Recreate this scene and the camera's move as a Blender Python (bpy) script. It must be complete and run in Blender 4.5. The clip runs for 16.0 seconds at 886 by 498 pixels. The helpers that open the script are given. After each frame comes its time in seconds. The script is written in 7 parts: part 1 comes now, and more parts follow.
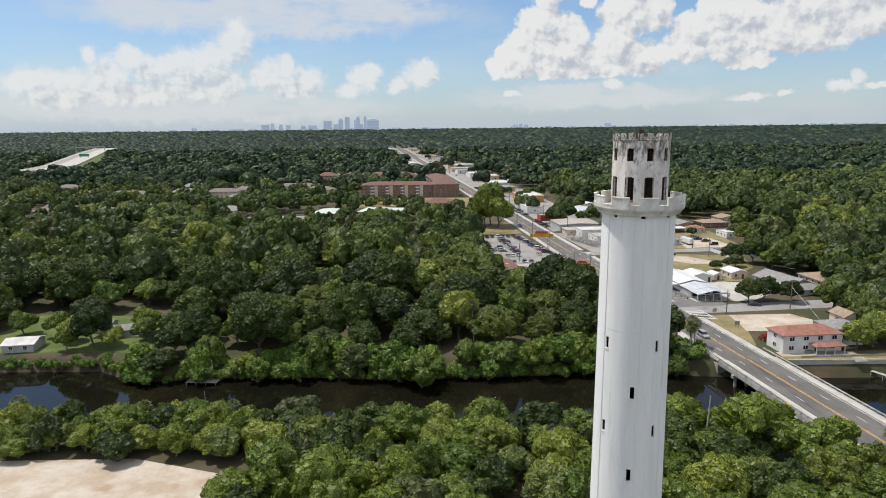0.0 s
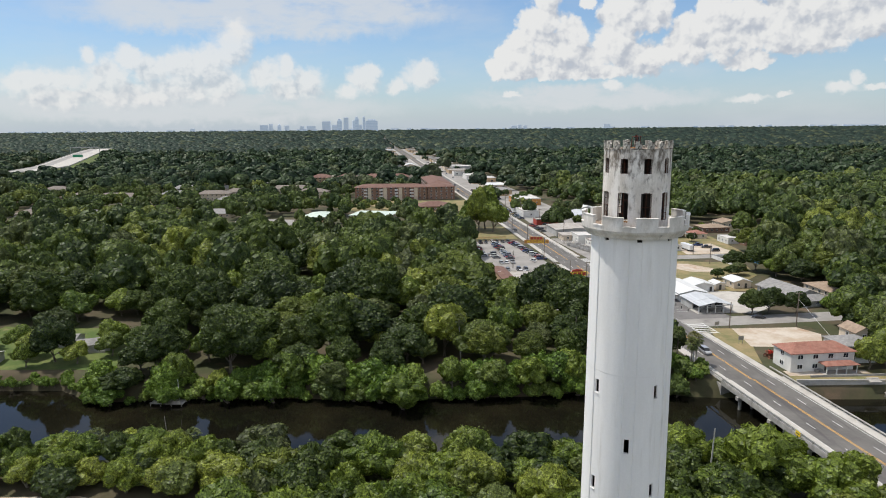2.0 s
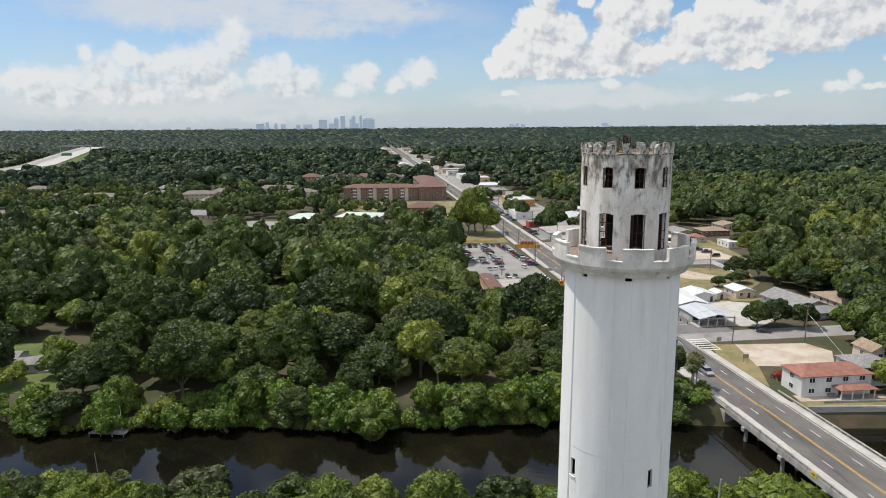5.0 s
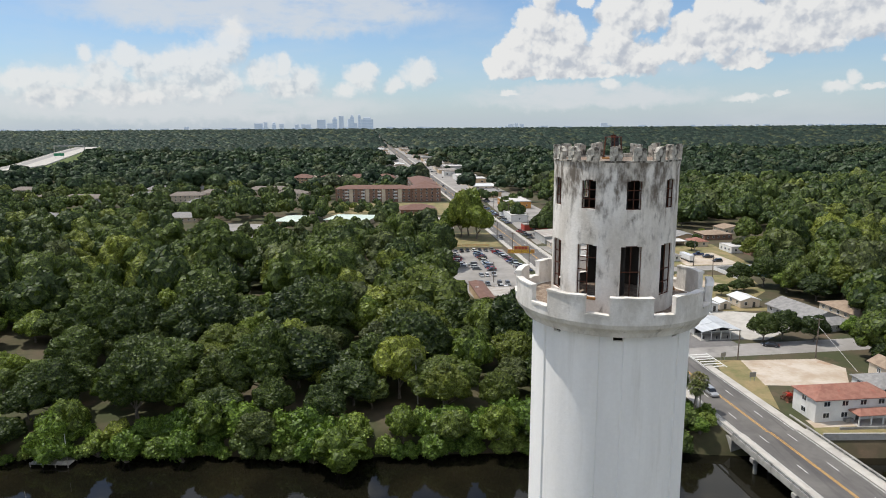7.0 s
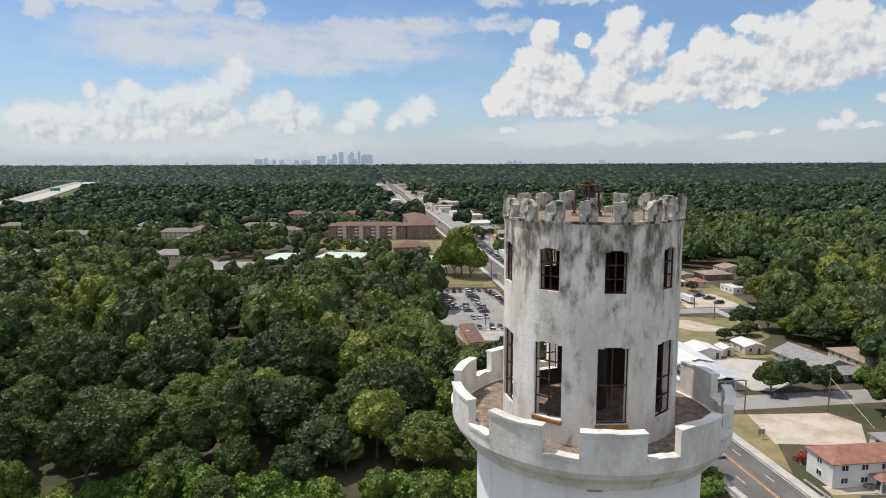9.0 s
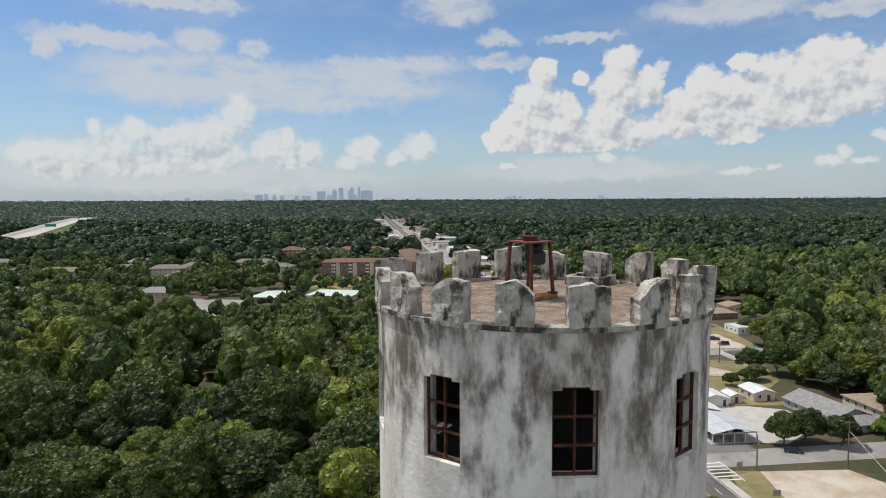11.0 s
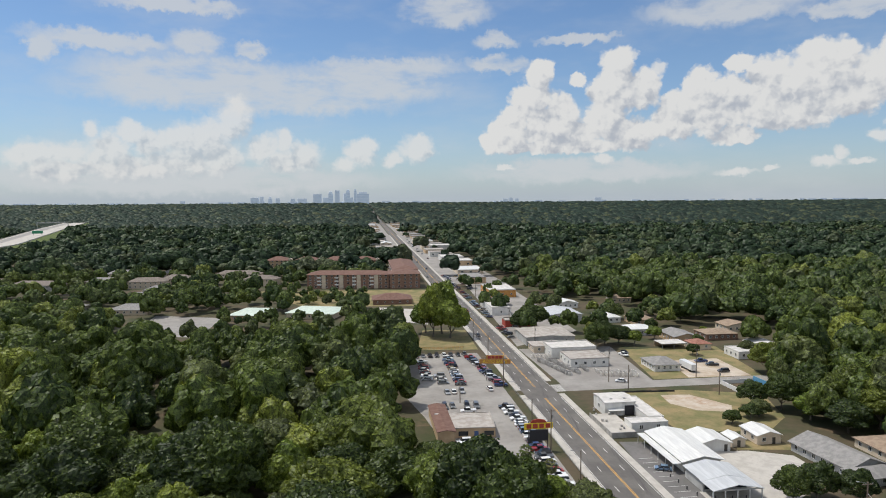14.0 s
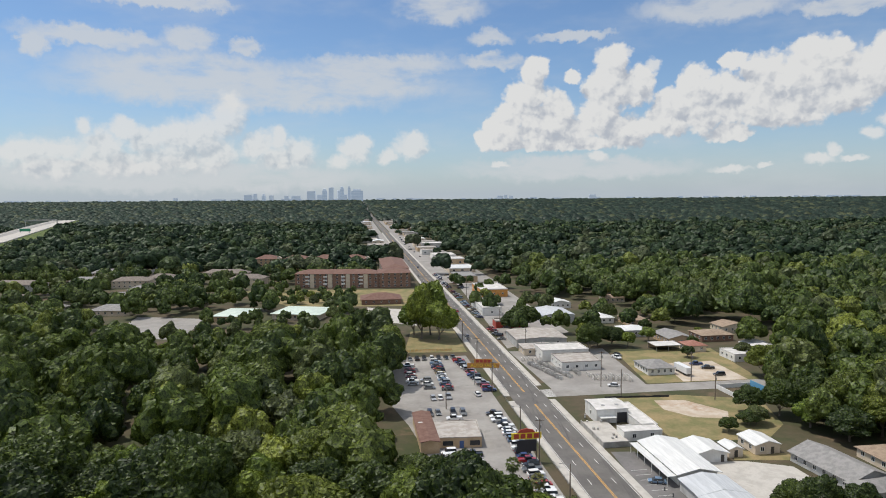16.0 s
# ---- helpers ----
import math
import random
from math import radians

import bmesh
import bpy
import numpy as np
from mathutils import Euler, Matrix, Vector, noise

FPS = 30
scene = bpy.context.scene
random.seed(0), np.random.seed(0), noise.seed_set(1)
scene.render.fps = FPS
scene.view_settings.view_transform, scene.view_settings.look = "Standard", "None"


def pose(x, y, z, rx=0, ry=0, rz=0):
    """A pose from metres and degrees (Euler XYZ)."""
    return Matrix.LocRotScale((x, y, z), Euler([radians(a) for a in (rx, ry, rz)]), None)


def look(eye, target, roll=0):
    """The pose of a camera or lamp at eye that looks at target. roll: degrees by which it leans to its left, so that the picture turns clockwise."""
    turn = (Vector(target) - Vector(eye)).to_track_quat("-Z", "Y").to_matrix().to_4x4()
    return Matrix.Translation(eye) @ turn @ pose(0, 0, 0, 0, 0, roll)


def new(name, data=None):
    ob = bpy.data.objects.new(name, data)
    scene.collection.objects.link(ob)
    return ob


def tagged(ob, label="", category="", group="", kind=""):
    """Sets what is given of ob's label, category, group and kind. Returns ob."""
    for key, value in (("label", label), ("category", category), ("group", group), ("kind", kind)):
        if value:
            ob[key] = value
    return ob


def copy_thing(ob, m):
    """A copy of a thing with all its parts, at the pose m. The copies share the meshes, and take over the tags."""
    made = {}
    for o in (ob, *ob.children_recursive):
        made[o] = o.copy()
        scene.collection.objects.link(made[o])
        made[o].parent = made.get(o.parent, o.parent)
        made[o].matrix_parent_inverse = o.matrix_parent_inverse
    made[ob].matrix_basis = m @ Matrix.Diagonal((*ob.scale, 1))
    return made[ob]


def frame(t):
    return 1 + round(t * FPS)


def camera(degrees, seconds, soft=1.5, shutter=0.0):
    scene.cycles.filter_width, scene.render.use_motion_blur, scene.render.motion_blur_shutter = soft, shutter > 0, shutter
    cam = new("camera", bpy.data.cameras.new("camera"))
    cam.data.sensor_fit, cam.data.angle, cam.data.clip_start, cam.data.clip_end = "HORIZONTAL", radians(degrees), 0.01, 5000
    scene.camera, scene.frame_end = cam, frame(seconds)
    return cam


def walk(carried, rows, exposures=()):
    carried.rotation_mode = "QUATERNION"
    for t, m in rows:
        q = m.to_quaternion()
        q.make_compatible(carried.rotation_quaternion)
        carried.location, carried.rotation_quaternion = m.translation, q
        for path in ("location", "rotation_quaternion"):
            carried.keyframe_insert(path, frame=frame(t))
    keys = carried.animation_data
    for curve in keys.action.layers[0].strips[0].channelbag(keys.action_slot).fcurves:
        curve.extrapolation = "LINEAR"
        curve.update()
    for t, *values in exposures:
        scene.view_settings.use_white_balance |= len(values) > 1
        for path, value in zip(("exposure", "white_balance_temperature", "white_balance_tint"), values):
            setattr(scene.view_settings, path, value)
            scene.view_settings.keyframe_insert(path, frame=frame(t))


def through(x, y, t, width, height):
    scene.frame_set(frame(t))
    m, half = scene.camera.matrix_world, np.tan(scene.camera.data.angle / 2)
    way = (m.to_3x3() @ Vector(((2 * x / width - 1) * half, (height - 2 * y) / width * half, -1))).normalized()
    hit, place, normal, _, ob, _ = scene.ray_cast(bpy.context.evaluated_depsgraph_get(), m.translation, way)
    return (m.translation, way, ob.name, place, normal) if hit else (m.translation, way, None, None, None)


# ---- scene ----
cam = camera(68.8, 16.0, 1.0)
PATH = [
    (0, (-2.53, -1.458, 67.151), (-2.518, 0.506, 66.776), -0.6),
    (0.5, (-1.376, 2.085, 67.261), (-1.364, 4.049, 66.885), -0.6),
    (1, (-0.273, 5.474, 67.463), (-0.261, 7.439, 67.087), -0.6),
    (1.5, (0.752, 8.508, 67.585), (0.766, 10.472, 67.209), -0.6),
    (2, (1.777, 11.375, 67.604), (1.791, 13.34, 67.231), -0.5),
    (2.5, (2.743, 14.04, 67.652), (2.758, 16.005, 67.279), -0.5),
    (3, (3.686, 16.777, 67.633), (3.702, 18.742, 67.261), -0.5),
    (3.5, (4.619, 19.428, 67.57), (4.637, 21.393, 67.198), -0.6),
    (4, (5.643, 22.363, 67.53), (5.661, 24.328, 67.156), -0.5),
    (6.5, (11.533, 40.0, 67.171), (11.554, 41.964, 66.793), -0.4),
    (7, (12.709, 43.499, 67.106), (12.731, 45.463, 66.729), -0.4),
    (7.5, (13.815, 46.687, 67.129), (13.838, 48.652, 66.759), -0.3),
    (8, (14.845, 49.672, 67.161), (14.87, 51.644, 66.826), -0.4),
    (8.5, (15.852, 52.314, 67.243), (15.876, 54.291, 66.941), -0.2),
    (9, (16.772, 54.882, 67.319), (16.797, 56.863, 67.05), -0.2),
    (9.5, (17.793, 57.688, 67.338), (17.817, 59.674, 67.103), -0.3),
    (9.7, (18.168, 58.778, 67.339), (18.194, 60.766, 67.119), -0.2),
    (11.8, (22.685, 71.596, 67.34), (22.71, 73.59, 67.186), -0.3),
    (12, (23.152, 72.768, 67.518), (23.178, 74.762, 67.364), -0.3),
    (12.2, (23.577, 74.128, 67.852), (23.603, 76.122, 67.698), -0.2),
    (12.3, (23.80, 74.624, 68.169), (23.826, 76.618, 68.016), -0.2),
    (12.4, (23.961, 75.483, 68.438), (23.986, 77.477, 68.285), -0.3),
    (12.5, (24.168, 76.126, 68.812), (24.193, 78.12, 68.658), -0.3),
    (12.6, (24.383, 76.719, 69.227), (24.408, 78.713, 69.073), -0.3),
    (13, (25.486, 79.647, 70.526), (25.511, 81.641, 70.373), -0.1),
    (13.5, (26.8, 82.733, 72.551), (26.826, 84.727, 72.397), -0.1),
    (14, (28.096, 85.531, 74.302), (28.128, 87.525, 74.145), -0.4),
    (14.5, (29.176, 88.206, 74.759), (29.211, 90.199, 74.598), -0.3),
    (15, (30.061, 90.382, 74.84), (30.102, 92.374, 74.676), -0.4),
    (15.5, (31.038, 92.567, 74.621), (31.081, 94.56, 74.455), -0.4),
    (16, (31.568, 95.135, 74.622), (31.616, 97.128, 74.456), -0.4),
]
walk(cam, [(t, look(eye, target, roll)) for t, eye, target, roll in PATH], exposures=((0, 0.0), (7.5, 0.0), (9.5, -0.08), (12, -0.2), (16, -0.15)))

# ---- world, sun ----
SUN_EL, SUN_DIR = 63.5, Vector((-0.905, 0.425, 0))      # where the sun stands: to the east, a little beyond the tower
world = bpy.data.worlds.new("sky")
scene.world = world
world.use_nodes = True
WT = world.node_tree


class Net:
    """Short writing of node trees."""
    def __init__(self, tree):
        self.t = tree

    def put(self, kind, *ins, **props):
        n = self.t.nodes.new(kind)
        for k, v in props.items():
            if k == "op":
                n.operation = v
            elif k == "clamp":
                n.use_clamp = v
            elif k == "blend":
                n.blend_type = v
            elif k == "dtype":
                n.data_type = v
        for sock, v in zip(n.inputs, ins):
            self.feed(sock, v)
        return n

    def feed(self, sock, v):
        if v is None:
            return
        if isinstance(v, bpy.types.NodeSocket):
            self.t.links.new(v, sock)
        else:
            sock.default_value = v

    def m(self, op, a, b=None, c=None, clamp=False):
        return self.put("ShaderNodeMath", a, b, c, op=op, clamp=clamp).outputs[0]

    def v(self, op, a, b=None, out=0):
        return self.put("ShaderNodeVectorMath", a, b, op=op).outputs[out]

    def noise(self, vec, scale, detail=4.0, rough=0.5, color=False, warp=0.0):
        n = self.t.nodes.new("ShaderNodeTexNoise")
        self.feed(n.inputs["Vector"], vec)
        n.inputs["Scale"].default_value, n.inputs["Detail"].default_value = scale, detail
        n.inputs["Roughness"].default_value, n.inputs["Distortion"].default_value = rough, warp
        return n.outputs["Color" if color else "Fac"]

    def ramp(self, fac, lo, hi, a=0.0, b=1.0, smooth=True):
        n = self.t.nodes.new("ShaderNodeMapRange")
        n.interpolation_type = "SMOOTHSTEP" if smooth else "LINEAR"
        for sock, v in zip(n.inputs, (fac, lo, hi, a, b)):
            self.feed(sock, v)
        return n.outputs[0]

    def mix(self, fac, a, b, blend="MIX"):
        n = self.t.nodes.new("ShaderNodeMix")
        n.data_type, n.blend_type = "RGBA", blend
        self.feed(n.inputs[0], fac)
        for sock, v in ((n.inputs[6], a), (n.inputs[7], b)):
            self.feed(sock, (*v, 1) if isinstance(v, tuple) and len(v) == 3 else v)
        return n.outputs[2]


# Clouds lie in degrees of azimuth (from +y to the right) and height: centre, half width, half height.
EAST_CUMULUS = [(5.2, 4.77, 1.2, 1.1), (6.6, 5.49, 2.2, 1.7), (7.4, 6.93, 1.6, 1.4), (8.8, 8.58, 2.3, 2.0), (9.3, 10.45, 1.5, 1.6), (10.1, 5.93, 3.2, 2.0),
                (11.3, 7.11, 1.7, 1.8), (12.7, 9.88, 0.7, 0.7), (12.5, 5.41, 1.9, 1.2), (14.9, 6.78, 2.1, 2.4), (15.7, 8.85, 2.5, 2.3), (15.9, 11.12, 1.6, 1.4),
                (18.0, 8.98, 1.6, 1.9), (16.7, 5.55, 3.6, 1.4), (20.4, 6.14, 2.0, 1.6), (20.5, 7.50, 1.4, 1.4), (22.5, 8.97, 1.7, 1.6), (24.4, 8.41, 2.1, 1.5),
                (23.0, 6.71, 2.8, 2.0), (25.1, 4.82, 2.3, 0.9), (12.0, 4.31, 7.9, 0.7)]
FAR_EAST_CUMULUS = [(26.7, 6.96, 2.7, 1.8), (25.4, 10.42, 1.5, 0.8), (27.4, 9.07, 1.8, 1.9), (29.4, 8.49, 2.5, 2.8), (30.9, 9.61, 2.3, 2.2),
                    (32.0, 9.91, 1.8, 1.7), (29.5, 6.15, 3.0, 1.4), (32.5, 7.22, 3.2, 1.6), (34.5, 8.86, 2.3, 2.1), (35.8, 10.28, 1.8, 1.9),
                    (37.8, 8.51, 2.4, 3.0), (19.1, 10.50, 0.8, 0.7), (25.2, 1.93, 1.9, 0.4), (27.5, 2.25, 0.7, 0.3), (31.2, 2.69, 1.5, 0.6),
                    (32.5, 3.25, 0.7, 0.6), (33.6, 2.54, 1.0, 0.3), (34.7, 4.41, 0.9, 0.6), (35.7, 5.36, 0.8, 0.7), (6.4, 2.65, 1.0, 0.3), (14.7, 3.17, 1.0, 0.5)]
WEST_CUMULUS = [(-27.3, 5.57, 0.9, 1.0), (-29.2, 3.52, 2.4, 1.2), (-26.1, 4.16, 2.1, 1.6), (-24.5, 5.43, 1.3, 1.4), (-22.8, 4.50, 2.3, 1.7),
                (-20.7, 4.80, 2.4, 1.8), (-18.8, 5.10, 2.2, 2.0), (-16.8, 6.54, 1.9, 2.4), (-16.4, 7.91, 1.4, 1.0), (-18.0, 3.76, 2.5, 2.0),
                (-21.0, 3.00, 4.3, 1.5), (-25.4, 2.67, 4.9, 1.4), (-29.4, 2.35, 3.7, 1.2), (-31.4, 3.51, 2.3, 1.4), (-14.4, 4.33, 1.8, 1.5),
                (-12.7, 4.84, 1.0, 1.4), (-11.1, 4.07, 2.1, 1.3), (-12.1, 3.19, 3.2, 1.1), (-6.3, 3.85, 1.9, 1.4), (-5.7, 4.48, 1.2, 1.0), (-7.6, 3.01, 1.4, 0.8),
                (-1.4, 4.28, 2.1, 1.5), (-1.2, 4.87, 1.4, 1.0), (-3.4, 3.28, 1.3, 0.8)]
HIGH_WISPS = [(-15.1, 8.71, 16.6, 1.8), (-19.0, 9.83, 11.7, 2.3), (-8.6, 9.43, 12.7, 1.4), (-4.2, 10.94, 8.3, 1.2), (-19.4, 12.61, 2.5, 1.2), (-15.2, 12.36, 1.7, 0.8),
              (-26.2, 12.15, 6.2, 0.9), (-30.2, 11.28, 1.0, 1.2), (1.2, 15.78, 4.4, 1.5), (6.1, 11.45, 3.8, 0.8), (5.6, 13.39, 2.1, 0.7), (12.4, 13.12, 4.3, 0.5),
              (24.1, 14.71, 7.4, 1.6), (13.1, 2.27, 12.1, 1.2), (-20.6, 1.67, 19.9, 1.6), (-20.9, 15.17, 6.6, 0.8), (33.2, 13.65, 5.3, 0.8)]


def make_sky():
    n = Net(WT)
    for old in list(WT.nodes):
        WT.nodes.remove(old)
    sky = WT.nodes.new("ShaderNodeTexSky")
    sky.sky_type, sky.sun_disc = "NISHITA", False
    sky.sun_elevation, sky.sun_rotation = radians(SUN_EL), math.atan2(SUN_DIR.x, SUN_DIR.y)
    sky.air_density, sky.dust_density, sky.ozone_density = 1.0, 0.25, 1.6
    air = n.mix(1.0, sky.outputs[0], (0.100, 0.118, 0.138), "MULTIPLY")
    way = WT.nodes.new("ShaderNodeTexCoord").outputs["Generated"]
    s = WT.nodes.new("ShaderNodeSeparateXYZ")
    n.feed(s.inputs[0], way)
    az = n.m("MULTIPLY", n.m("ARCTAN2", s.outputs[0], s.outputs[1]), 57.2958)
    el = n.m("MULTIPLY", n.m("ARCSINE", s.outputs[2]), 57.2958)
    c = WT.nodes.new("ShaderNodeCombineXYZ")
    n.feed(c.inputs[0], az), n.feed(c.inputs[1], el)
    p = c.outputs[0]
    # haze that whitens the sky towards the horizon
    low = n.m("POWER", 2.718, n.m("MULTIPLY", n.m("MAXIMUM", el, 0.0), -0.24))
    air = n.mix(n.m("MULTIPLY", low, 0.84), air, (0.52, 0.60, 0.70))
    # billows: the outline is broken by coarse and fine noise
    big = n.noise(p, 0.32, 3, 0.55, True)
    fine = n.noise(p, 1.1, 6, 0.62, True)
    def bent(q, a, b):
        q = n.v("ADD", q, n.v("MULTIPLY", n.v("SUBTRACT", big, (0.5, 0.5, 0.5)), (a, a * 0.8, 0)))
        return n.v("ADD", q, n.v("MULTIPLY", n.v("SUBTRACT", fine, (0.5, 0.5, 0.5)), (b, b, 0)))
    def heap(q, blobs):
        best = None
        for x, y, rx, ry in blobs:
            d = n.v("LENGTH", n.v("MULTIPLY", n.v("SUBTRACT", q, (x, y, 0)), (1 / rx, 1 / ry, 0)), out=1)
            d = n.m("SUBTRACT", 1.0, d)
            best = d if best is None else n.put("ShaderNodeMath", best, d, 0.25, op="SMOOTH_MAX").outputs[0]
        return best
    q = bent(p, 1.1, 1.0)
    q2 = n.v("ADD", q, (-0.9, 1.3, 0))
    faint = [b for b in FAR_EAST_CUMULUS if b[3] < 0.75]        # shreds, thin as the western heaps
    east, west = EAST_CUMULUS + [b for b in FAR_EAST_CUMULUS if b[3] >= 0.75], WEST_CUMULUS + faint
    e1, e2, w1, w2 = heap(q, east), heap(q2, east), heap(q, west), heap(q2, west)
    def puffs(at):
        """Rounded heads of two sizes, high in their middles."""
        at = n.v("ADD", at, n.v("MULTIPLY", n.v("SUBTRACT", fine, (0.5, 0.5, 0.5)), (0.7, 0.7, 0)))
        total = None
        for size, weight in ((0.62, 0.8), (1.45, 0.45), (3.2, 0.25)):
            v = WT.nodes.new("ShaderNodeTexVoronoi")
            v.voronoi_dimensions, v.feature = "2D", "SMOOTH_F1"
            v.inputs["Scale"].default_value, v.inputs["Smoothness"].default_value = size, 0.35
            n.feed(v.inputs["Vector"], at)
            h = n.m("MULTIPLY", n.m("SUBTRACT", 0.45, v.outputs["Distance"]), weight)
            total = h if total is None else n.m("ADD", total, h)
        return total
    grain, lee = puffs(p), puffs(n.v("ADD", p, (-0.30, 0.42, 0)))
    # wisps first: thin, drawn out sideways
    pw = n.v("MULTIPLY", p, (0.35, 1.0, 0))
    streak = n.noise(pw, 0.55, 6, 0.6)
    wisp = n.m("MULTIPLY", n.ramp(heap(bent(p, 2.0, 1.6), HIGH_WISPS), -0.1, 0.5), n.ramp(streak, 0.18, 0.55))
    veil = n.m("MULTIPLY", n.ramp(n.noise(pw, 0.16, 5, 0.6), 0.42, 0.72), 0.42)
    air = n.mix(n.m("MULTIPLY", n.m("MAXIMUM", wisp, veil), 0.8), air, (0.76, 0.79, 0.82))
    for d1, d2, soft, dim, strength in ((w1, w2, 0.6, (0.60, 0.65, 0.71), 0.80), (e1, e2, 0.30, (0.56, 0.60, 0.67), 0.97)):
        cover = n.ramp(n.m("ADD", d1, n.m("MULTIPLY", grain, 0.42)), 0.0, soft)
        lit = n.m("ADD", n.m("MULTIPLY", n.m("SUBTRACT", d1, d2), 0.85), n.m("MULTIPLY", n.m("SUBTRACT", grain, lee), 0.95))
        lit = n.m("SUBTRACT", lit, n.m("MULTIPLY", n.ramp(d1, 0.2, 0.9), 0.32))
        lit = n.ramp(n.m("ADD", lit, 0.26), -0.55, 0.45)
        air = n.mix(n.m("MULTIPLY", cover, strength), air, n.mix(lit, dim, (0.92, 0.92, 0.91)))
    # unseen fair-weather heaps scattered round the rest of the sky, brightened as fill light
    rest = n.noise(n.v("MULTIPLY", p, (1.0, 2.0, 0)), 0.085, 6, 0.6)
    aside = n.ramp(n.m("ABSOLUTE", az), 48.0, 60.0)
    over = n.ramp(el, 22.0, 30.0)
    rest = n.m("MULTIPLY", n.ramp(rest, 0.44, 0.58), n.m("MAXIMUM", aside, over))
    air = n.mix(n.m("MULTIPLY", rest, n.ramp(el, 2.0, 8.0)), air, (1.28, 1.28, 1.26))
    back = WT.nodes.new("ShaderNodeBackground")
    n.feed(back.inputs[0], air)
    back.inputs[1].default_value = 0.88
    out = WT.nodes.new("ShaderNodeOutputWorld")
    WT.links.new(back.outputs[0], out.inputs[0])


make_sky()
sun = new("sun", bpy.data.lights.new("sun", "SUN"))
sun.data.energy, sun.data.angle, sun.data.color = 3.95, radians(0.53), (1.0, 0.95, 0.87)
sun.matrix_world = look((0, 0, 300), Vector((0, 0, 300)) - SUN_DIR * math.cos(radians(SUN_EL)) - Vector((0, 0, math.sin(radians(SUN_EL)))))

# ---- materials ----
def surface(name, a, b, scale=1.0, rough=0.8, bump=0.0, grain=0.12, metal=0.0, stretch=(1, 1, 1), spread=(0.35, 0.65),
            stain=None, stain_at=(0.55, 0.75), stain_scale=0.3, stain_stretch=(1, 1, 1), vary=0.0, island=0.0, world_space=False, spec=0.4, runs=None):
    """Two tones mixed by noise, a fine grain, an optional stain with a shape of its own, and small relief."""
    mt = bpy.data.materials.new(name)
    mt.use_nodes = True
    n = Net(mt.node_tree)
    bsdf = mt.node_tree.nodes["Principled BSDF"]
    geo = mt.node_tree.nodes.new("ShaderNodeNewGeometry")
    if world_space:
        at = geo.outputs["Position"]
    else:
        at = mt.node_tree.nodes.new("ShaderNodeTexCoord").outputs["Object"]
    q = n.v("MULTIPLY", at, stretch)
    col = n.mix(n.ramp(n.noise(q, scale, 5, 0.6), *spread), a, b)
    if stain:
        sq = n.v("MULTIPLY", at, stain_stretch)
        dirt = n.noise(sq, stain_scale, 6, 0.65)
        if runs:        # dirt that washes down from a top edge, thinning out below it
            z = mt.node_tree.nodes.new("ShaderNodeSeparateXYZ")
            n.feed(z.inputs[0], at)
            streak = n.noise(n.v("MULTIPLY", at, (1, 1, 0.06)), 2.6, 4, 0.7)
            wash = n.m("MULTIPLY", n.ramp(z.outputs[2], runs[0], runs[1]), n.m("MULTIPLY", streak, runs[2]))
            dirt = n.m("ADD", dirt, wash)
        col = n.mix(n.ramp(dirt, *stain_at), col, stain)
    fine = n.noise(at, scale * 9, 3, 0.6)
    col = n.mix(1.0, col, n.mix(fine, (1 - grain,) * 3, (1 + grain,) * 3), "MULTIPLY")
    if vary or island:
        r = mt.node_tree.nodes.new("ShaderNodeObjectInfo").outputs["Random"] if vary else geo.outputs["Random Per Island"]
        k = vary or island
        col = n.mix(1.0, col, n.mix(r, (1 - k,) * 3, (1 + k,) * 3), "MULTIPLY")
    n.feed(bsdf.inputs["Base Color"], col)
    bsdf.inputs["Roughness"].default_value, bsdf.inputs["Metallic"].default_value = rough, metal
    bsdf.inputs["Specular IOR Level"].default_value = spec
    if bump:
        b_ = mt.node_tree.nodes.new("ShaderNodeBump")
        b_.inputs["Strength"].default_value, b_.inputs["Distance"].default_value = bump, 0.05
        n.feed(b_.inputs["Height"], n.noise(at, scale * 5, 5, 0.65))
        n.feed(bsdf.inputs["Normal"], b_.outputs[0])
    return mt


